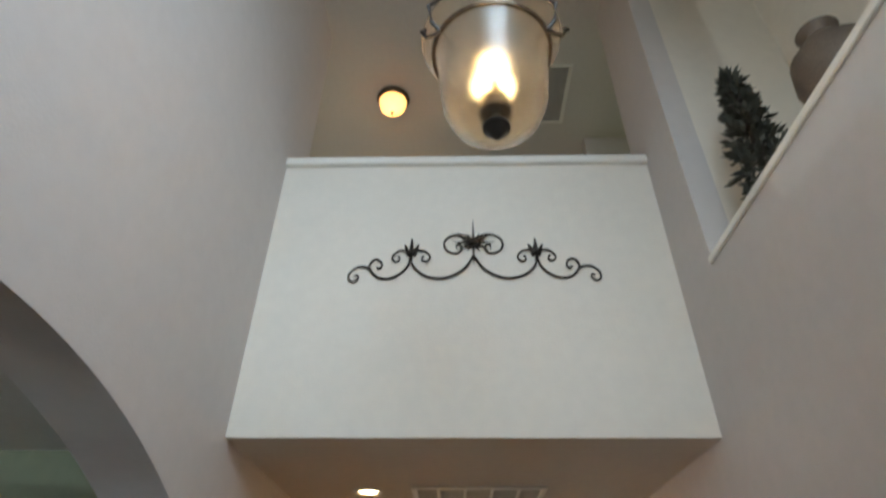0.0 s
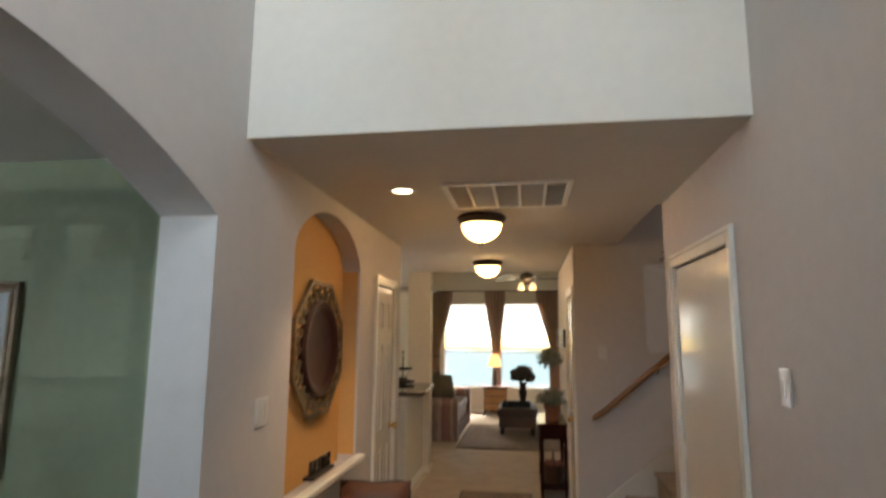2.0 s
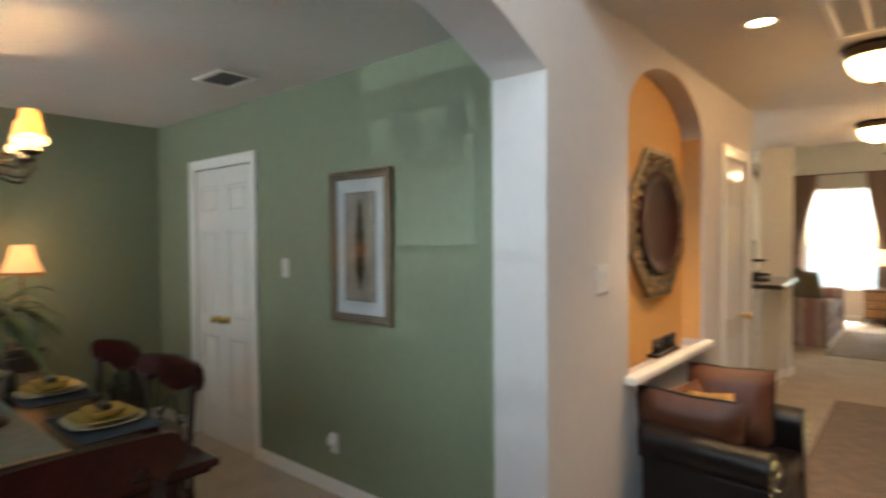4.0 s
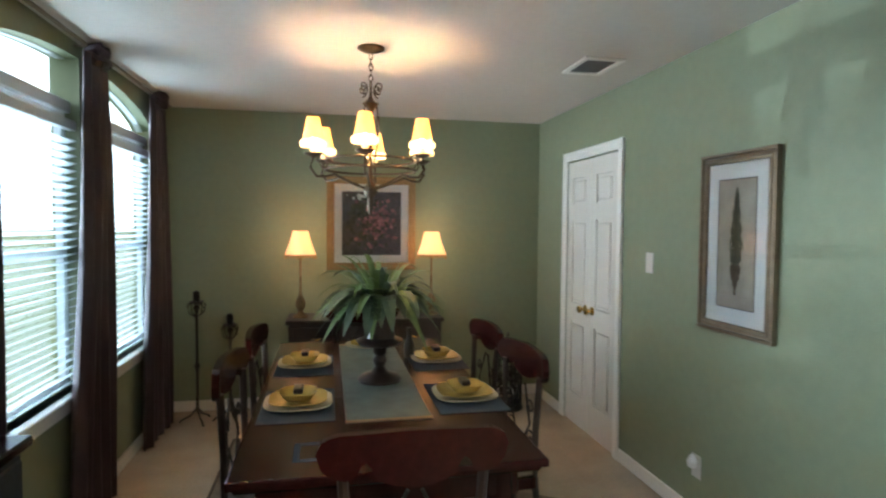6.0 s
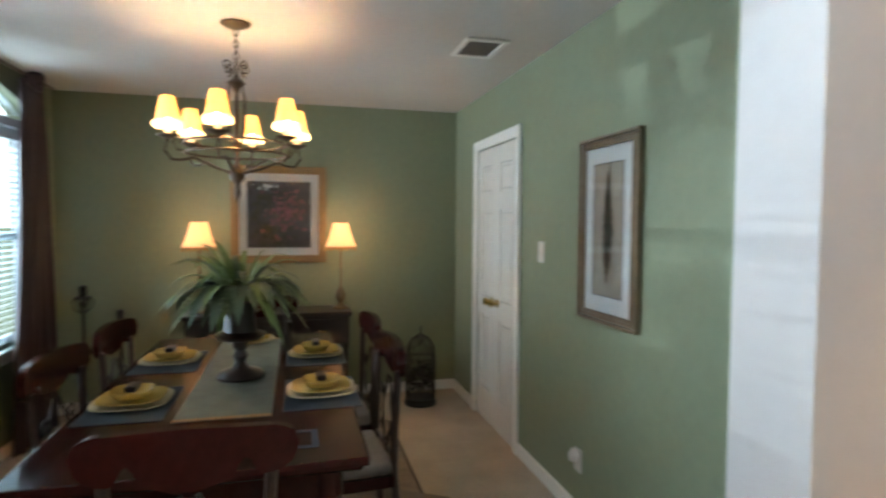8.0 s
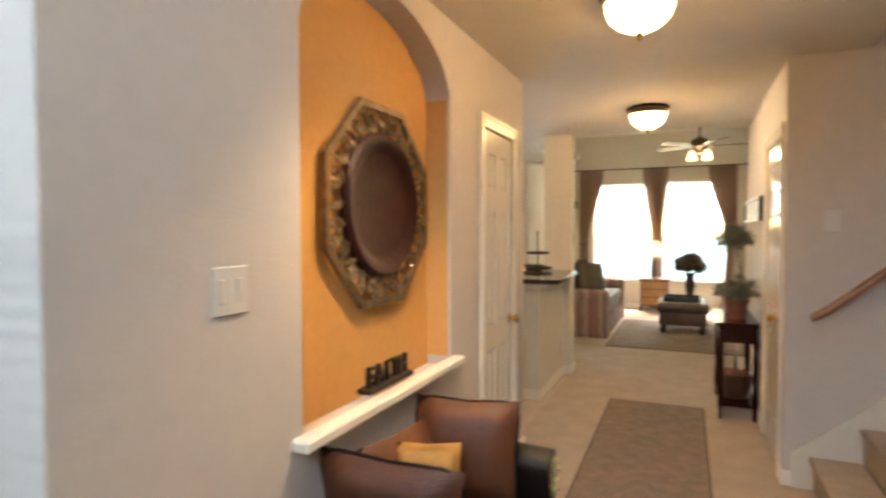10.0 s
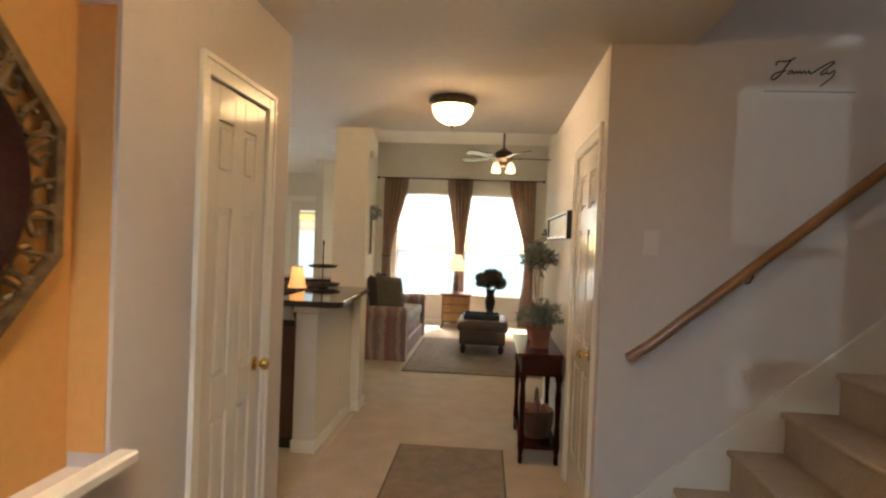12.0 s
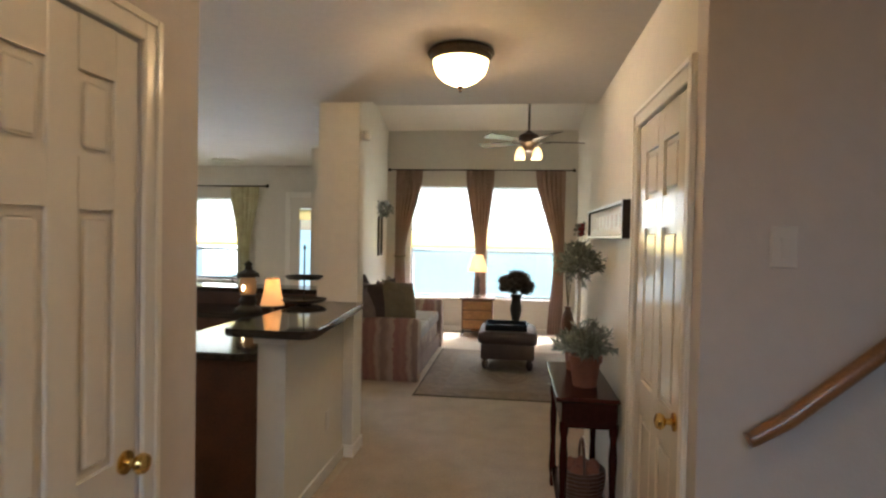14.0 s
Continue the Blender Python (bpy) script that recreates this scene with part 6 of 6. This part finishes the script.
part("base", lathe(B(), [(0.13, 0), (0.13, 0.03), (0.07, 0.07), (0.09, 0.12), (0.06, 0.17), (0.085, 0.19)], n=18), "iron", t)
g = part("glass_globe", lathe(B(), [(0.065, 0.18), (0.082, 0.24), (0.080, 0.33), (0.065, 0.38)], n=24, cap=False), mat("amber_glass", (0.40, 0.24, 0.12), 0.2, emit=0.08, ecolor=(1.0, 0.45, 0.15)), t, "glowing amber glass", True)
part("flame", lathe(B(), [(0.003, 0.24), (0.012, 0.26), (0.002, 0.30)], (0.0, -0.10, 0), 8), "filament", t)
part("cap", lathe(B(), [(0.11, 0.38), (0.10, 0.42), (0.04, 0.46), (0.03, 0.50), (0.045, 0.52), (0.004, 0.56)], n=18), "iron", t)
part("handle", tube(B(), [(-0.10, 0, 0.36), (-0.15, 0, 0.40), (-0.17, 0, 0.34), (-0.14, 0, 0.30)], 0.007), "iron", t)

# ---- hallway console ----
t = thing("hall_console", "narrow cherry console table with turned legs against the wall", "console table", (0, 0, 0))
part("top", box(B(), 0.30, 0.605, 6.10, 6.92, 0.735, 0.76, bev=0.006), "wood", t)
part("apron", box(B(), 0.33, 0.600, 6.14, 6.88, 0.60, 0.735, bev=0.003), "wood", t)
for x in (0.345, 0.585):
    for y in (6.16, 6.86):
        part("leg", lathe(B(), [(0.012, 0), (0.018, 0.03), (0.014, 0.06), (0.023, 0.12), (0.016, 0.28), (0.022, 0.45), (0.016, 0.54), (0.024, 0.58), (0.024, 0.62)], (x, y, 0), 12), "wood", t, smooth=True)
part("shelf", box(B(), 0.335, 0.595, 6.15, 6.87, 0.10, 0.12, bev=0.003), "wood", t)
t = thing("wicker_basket", "round brown wicker basket filled with dried balls under the console", "basket", (0.465, 6.40, 0.12))
bm = B()
for k in range(9):
    r = 0.085 + 0.03 * math.sin(k / 8 * math.pi * 0.6)
    tube(bm, [(r * (1 + 0.02 * (-1) ** i) * math.cos(2 * math.pi * i / 28), r * (1 + 0.02 * (-1) ** i) * math.sin(2 * math.pi * i / 28), 0.012 + 0.021 * k) for i in range(29)], 0.012, 5)
part("weave", bm, "cabinet", t, "brown wicker")
part("handle", tube(B(), [(0, 0.115 * math.cos(a), 0.18 + 0.16 * math.sin(a)) for a in [math.pi * i / 12 for i in range(13)]], 0.008), "cabinet", t)
for x, y, z in ((0.0, 0.01, 0.02), (0.065, 0.035, 0), (-0.055, 0.045, 0), (-0.03, -0.065, 0), (0.05, -0.05, 0)):
    part("dried_ball", lathe(B(), [(0.004, z + 0.145), (0.028, z + 0.16), (0.038, z + 0.185), (0.028, z + 0.21), (0.004, z + 0.225)], (x, y, 0), 12), "terracotta", t, smooth=True)


def potted(name, label, p, ph, pr, stem, ball, n):
    t = thing(name, label, "plant", p)
    part("pot", lathe(B(), [(pr * 0.72, 0), (pr * 0.92, ph * 0.78), (pr * 1.04, ph * 0.80), (pr * 1.06, ph), (pr * 0.93, ph), (pr * 0.9, ph * 0.85)], n=24), "terracotta", t, "terracotta pot", True)
    if stem > 0.06:
        part("stem", tube(B(), [(0, 0, ph * 0.8), (0.004, 0, ph + stem * 0.5), (0, 0, ph + stem)], 0.012, 7), "paper", t, "pale bark stem")
    bm = B()
    rg = random.Random(len(name) + n)
    c = Vector((0, 0, ph + stem))
    for _ in range(n // 16):
        d = Vector((rg.gauss(0, 1), rg.gauss(0, 1), abs(rg.gauss(0, 1)) if stem < 0.06 else rg.gauss(0.15, 0.8))).normalized()
        L = ball * rg.uniform(0.75, 1.2)
        for i in range(16):
            q = c + d * L * (0.25 + 0.75 * i / 16)
            dv = (d + Vector((rg.uniform(-1, 1), rg.uniform(-1, 1), rg.uniform(-1, 1)))).normalized() * 0.042
            s = dv.orthogonal().normalized() * 0.0055
            bm.faces.new([bm.verts.new(w) for w in (q, q + dv * 0.5 + s, q + dv, q + dv * 0.5 - s)])
        tube(bm, [c, c + d * L], 0.0018, 3)
    part("foliage", bm, "sage", t, "grey-green spiky foliage")


potted("herb_pot", "bushy grey-green plant in a terracotta pot on the console", (0.465, 6.36, 0.76), 0.16, 0.085, 0.02, 0.15, 1500)
potted("topiary_pot", "lavender ball topiary in a terracotta pot on the console", (0.465, 6.73, 0.76), 0.19, 0.085, 0.44, 0.125, 1700)
t = thing("wall_flowers", "small red dried roses on the living room wall", "flowers", (0.99, 11.3, 1.66))
bm = B()
tuft(bm, (0, 0, 0), 0.09, 60, 0.02, 0.05, rg)
part("leaves", bm, "sage", t)
bm = B()
for k in range(6):
    a = k * 1.05
    lathe(bm, [(0.004, -0.04), (0.045, 0), (0.038, 0.03), (0.006, 0.04)], (0, 0.07 * math.cos(a), 0.06 * math.sin(a)), 8)
part("blooms", bm, "rose", t)

# ---- living room ----
t = thing("striped_sofa", "rolled-arm sofa in mauve and cream striped upholstery with a skirt", "sofa", (-1.42, 10.15, 0.012))
part("base", box(B(), -0.50, 0.48, -0.82, 0.82, 0.06, 0.36, bev=0.03, seg=2), "stripe", t, smooth=True)
part("skirt", box(B(), -0.505, 0.51, -0.86, 0.86, 0.0, 0.2, bev=0.01), "stripe", t)
for s in (-1, 1):
    bm = B()
    outer = 1.07
    pts = [(0, 0), (0.0, 0.46), (-0.02, 0.52), (0.0, 0.60), (0.06, 0.645), (0.15, 0.645), (0.20, 0.60), (0.21, 0.53), (0.20, 0.0)]
    rows = []
    for x in (-0.50, 0.50, 0.53):
        k = 0.96 if x == 0.53 else 1
        rows.append([bm.verts.new((x, s * (outer - 0.21 + 0.1 + (u - 0.1) * k), v * k)) for u, v in pts])
    for a, b in zip(rows, rows[1:]):
        for i in range(len(pts)):
            bm.faces.new((a[i], a[(i + 1) % len(pts)], b[(i + 1) % len(pts)], b[i]))
    bm.faces.new(rows[0]), bm.faces.new(rows[-1])
    part("arm", bm, "stripe", t, "rolled striped arm", True)
part("backrest", box(B(), -0.52, -0.28, -0.86, 0.86, 0.30, 0.80, bev=0.07, seg=3), "stripe", t, smooth=True)
for k in range(2):
    part("seat_cushion", box(B(), -0.28, 0.50, -0.845 + 0.847 * k, -0.003 + 0.847 * k, 0.36, 0.50, bev=0.04, seg=3), "seat_fab", t, "grey seat cushion", True)
for i, (x, y, z, w, rz, ry, mt, nm) in enumerate((
        (-1.30, 9.50, 0.76, 0.50, 56, -16, "cushion_a", "olive"), (-1.44, 9.44, 0.77, 0.48, 58, -18, "cushion_b", "plum"), (-1.56, 9.40, 0.76, 0.48, 62, -20, "cushion_c", "grey-mauve"),
        (-1.74, 9.46, 0.80, 0.48, 74, -16, "cushion_b", "plum"), (-1.60, 10.05, 0.75, 0.44, 95, -18, "cushion_b", "plum"), (-1.62, 10.60, 0.74, 0.44, 100, -18, "cushion_a", "olive"))):
    cushion("sofa_cushion", nm + " square cushion leaning on the striped sofa", w, w, 0.17, pose(x + 0.13, y, z + 0.02, ry, 8 * (-1) ** i, rz), mt)
t = thing("ottoman", "grey-brown tufted ottoman on turned feet in the living room", "ottoman", (0.03, 10.17, 0.012))
t.scale = (1.10, 1, 1)
part("cushion", box(B(), -0.31, 0.31, -0.40, 0.40, 0.29, 0.44, bev=0.06, seg=3), "ottoman", t, smooth=True)
part("body", box(B(), -0.28, 0.28, -0.37, 0.37, 0.12, 0.30, bev=0.02, seg=2), "ottoman", t, smooth=True)
for x in (-0.23, 0.23):
    for y in (-0.32, 0.32):
        part("foot", lathe(B(), [(0.018, 0), (0.034, 0.03), (0.04, 0.07), (0.026, 0.10), (0.036, 0.13)], (x, y, 0), 14), "darkwood", t, smooth=True)
t = thing("lacquer_tray", "black lacquer tray with handles on the ottoman", "tray", (0.01, 10.08, 0.453))
bm = box(B(), -0.24, 0.24, -0.20, 0.20, 0, 0.012)
for a in ((-0.24, 0.24, -0.20, -0.188), (-0.24, 0.24, 0.188, 0.20), (-0.24, -0.228, -0.188, 0.188), (0.228, 0.24, -0.188, 0.188)):
    box(bm, *a, 0.0121, 0.07, bev=0.002)
part("body", bm, "blackplastic", t)
for s in (-1, 1):
    part("handle", tube(B(), [(s * 0.24, -0.05, 0.06), (s * 0.27, 0, 0.075), (s * 0.24, 0.05, 0.06)], 0.006), "iron", t)
t = thing("open_book", "dark open book lying on the tray", "book", (0.0, 10.06, 0.467), 12)
part("pages", box(B(), -0.11, 0.11, -0.07, 0.07, 0, 0.022, bev=0.004), "cushion_a", t)
part("cover", box(B(), -0.115, 0.115, -0.075, 0.075, -0.0005, 0.004), "iron", t)
t = thing("hydrangea_vase", "tall dark vase with a ball of dried brown hydrangeas", "vase", (0.12, 10.42, 0.453))
t.scale = (1, 1, 0.90)
part("vase", lathe(B(), [(0.05, 0), (0.055, 0.01), (0.04, 0.04), (0.06, 0.12), (0.075, 0.22), (0.06, 0.30), (0.055, 0.36), (0.08, 0.42), (0.075, 0.42)], n=22), "iron", t, smooth=True)
bm = B()
rg = random.Random(21)
for k in range(38):
    a, e = k * 2.39996, rg.uniform(-0.7, 1.4)
    c = Vector((0.17 * math.cos(a) * math.cos(e), 0.17 * math.sin(a) * math.cos(e), 0.56 + 0.12 * math.sin(e)))
    lathe(bm, [(0.01, c.z - 0.06), (0.05, c.z - 0.035), (0.062, c.z), (0.05, c.z + 0.035), (0.01, c.z + 0.06)], (c.x, c.y, 0), 10)
    tuft(bm, c, 0.074, 170, 0.010, 0.018, rg)
part("bloom_ball", bm, "hydrangea", t, "ball of dried brown blossom")
t = thing("nightstand", "honey wood three-drawer bombe chest below the windows", "chest", (-0.46, 12.12, 0))
part("body", box(B(), -0.24, 0.24, -0.15, 0.16, 0.10, 0.57, bev=0.02, seg=2), "chestwood", t, smooth=True)
part("top", box(B(), -0.27, 0.27, -0.18, 0.17, 0.571, 0.60, bev=0.008), "chestwood", t)
for k in range(3):
    z = 0.13 + 0.145 * k
    part("drawer", box(B(), -0.215, 0.215, -0.168, -0.151, z, z + 0.125, bev=0.006), "pine", t, "honey wood drawer front")
    for x in (-0.1, 0.1):
        part("pull", tube(B(), [(x - 0.025, -0.169, z + 0.065), (x, -0.185, z + 0.055), (x + 0.025, -0.169, z + 0.065)], 0.004), "brass", t)
for x in (-0.21, 0.21):
    for y in (-0.13, 0.13):
        part("foot", tube(B(), [(x, y, 0.12), (x * 1.08, y, 0.06), (x * 1.15, y * 1.1, 0.004)], 0.022, 7, 0.6), "darkwood", t)
t = thing("living_table_lamp", "bronze table lamp with a lit cream shade on the chest", "table lamp", (-0.47, 12.10, 0.60))
part("base", lathe(B(), [(0.07, 0), (0.07, 0.015), (0.03, 0.04), (0.05, 0.12), (0.03, 0.20), (0.045, 0.27), (0.012, 0.34), (0.008, 0.42)], n=18), "bronze", t, smooth=True)
s = part("shade", lathe(B(), [(0.155, 0.40), (0.075, 0.66), (0.072, 0.66), (0.15, 0.40)], n=26, cap=False), "amber_cloth", t, "cream fabric shade", True)
s.visible_shadow = False
bulb("living_bulb", (-0.47, 12.10, 1.13), 5)
t = thing("wall_mirror_with_wreath", "narrow black-framed mirror topped with dried flowers", "wall ornament", (-1.998, 11.92, 1.52), 90)
bm = B()
for a in ((-0.13, 0.13, 0.27, 0.30), (-0.13, 0.13, -0.30, -0.27), (-0.13, -0.10, -0.27, 0.27), (0.10, 0.13, -0.27, 0.27)):
    box(bm, a[0], a[1], -0.025, -0.001, a[2], a[3], bev=0.003)
part("frame", bm, "iron", t)
part("mirror_pane", box(B(), -0.10, 0.10, -0.012, -0.002, -0.27, 0.27), mir, t)
for x in (-0.12, 0, 0.12):
    bm = B()
    tuft(bm, (x, -0.06, 0.42), 0.11, 110, 0.014, 0.06, rg)
    part("dried_flower_bunch", bm, "sage", t)
t = thing("floor_vase", "reddish brown floor vase beside the curtain", "vase", (0.90, 11.95, 0))
t.scale = (0.7, 0.7, 1)
part("body", lathe(B(), [(0.09, 0), (0.13, 0.12), (0.15, 0.28), (0.10, 0.42), (0.06, 0.48), (0.08, 0.52)], n=22), "cabinet", t, smooth=True)
bm = B()
for k in range(16):
    a = k * 2.4
    tube(bm, [(0, 0, 0.45), (0.04 * math.cos(a), 0.04 * math.sin(a), 0.75), (0.10 * math.cos(a), 0.10 * math.sin(a), 1.05 + 0.02 * k)], 0.006, 4, 0.4)
part("dried_stems", bm, "darkleaf", t)

# ceiling fan
FP = Vector((0.22, 9.8, 2.60))
t = thing("ceiling_fan", "five-blade bronze ceiling fan at rest with three lit glass lamps", "ceiling fan", FP)
part("downrod", tube(B(), [(0, 0, 0.08), (0, 0, 1.40)], 0.013, 10), "bronze", t)
part("motor", lathe(B(), [(0.03, 0.14), (0.05, 0.12), (0.11, 0.09), (0.125, 0.05), (0.12, 0.0), (0.07, -0.03), (0.05, -0.06), (0.05, -0.09)], n=28), "bronze", t, smooth=True)
for k in range(5):
    a = radians(8 + 72 * k)
    bl = B()
    box(bl, 0.20, 0.62, -0.062, 0.062, 0.0, 0.008, bev=0.003)
    for v in bl.verts:
        if v.co.x > 0.5:
            v.co.y *= 1.12
    bmesh.ops.rotate(bl, verts=bl.verts, cent=(0, 0, 0), matrix=Matrix.Rotation(radians(12), 3, "X"))
    o = part("blade", bl, "darkwood", t)
    o.rotation_euler, o.location = (0, 0, a), (0, 0, 0.015)
    o = part("blade_iron", box(B(), 0.09, 0.24, -0.02, 0.02, 0.0, 0.008, bev=0.002), "bronze", t)
    o.rotation_euler, o.location = (0, 0, a), (0, 0, 0.004)
for k in range(4):
    a = radians(45 + 90 * k)
    c = (0.135 * math.cos(a), 0.135 * math.sin(a), 0)
    part("lamp_arm", tube(B(), [(0.03 * math.cos(a), 0.03 * math.sin(a), -0.06), (c[0], c[1], -0.07)], 0.008), "bronze", t)
    g = part("glass_lamp", lathe(B(), [(0.02, -0.06), (0.04, -0.09), (0.055, -0.14), (0.060, -0.17), (0.05, -0.168)], c, 18, cap=False), "frost", t, "lit frosted glass", True)
    g.visible_shadow = False
bulb("fan_bulb", FP + Vector((0, 0, -0.16)), 10, (1.0, 0.75, 0.48), 0.08)
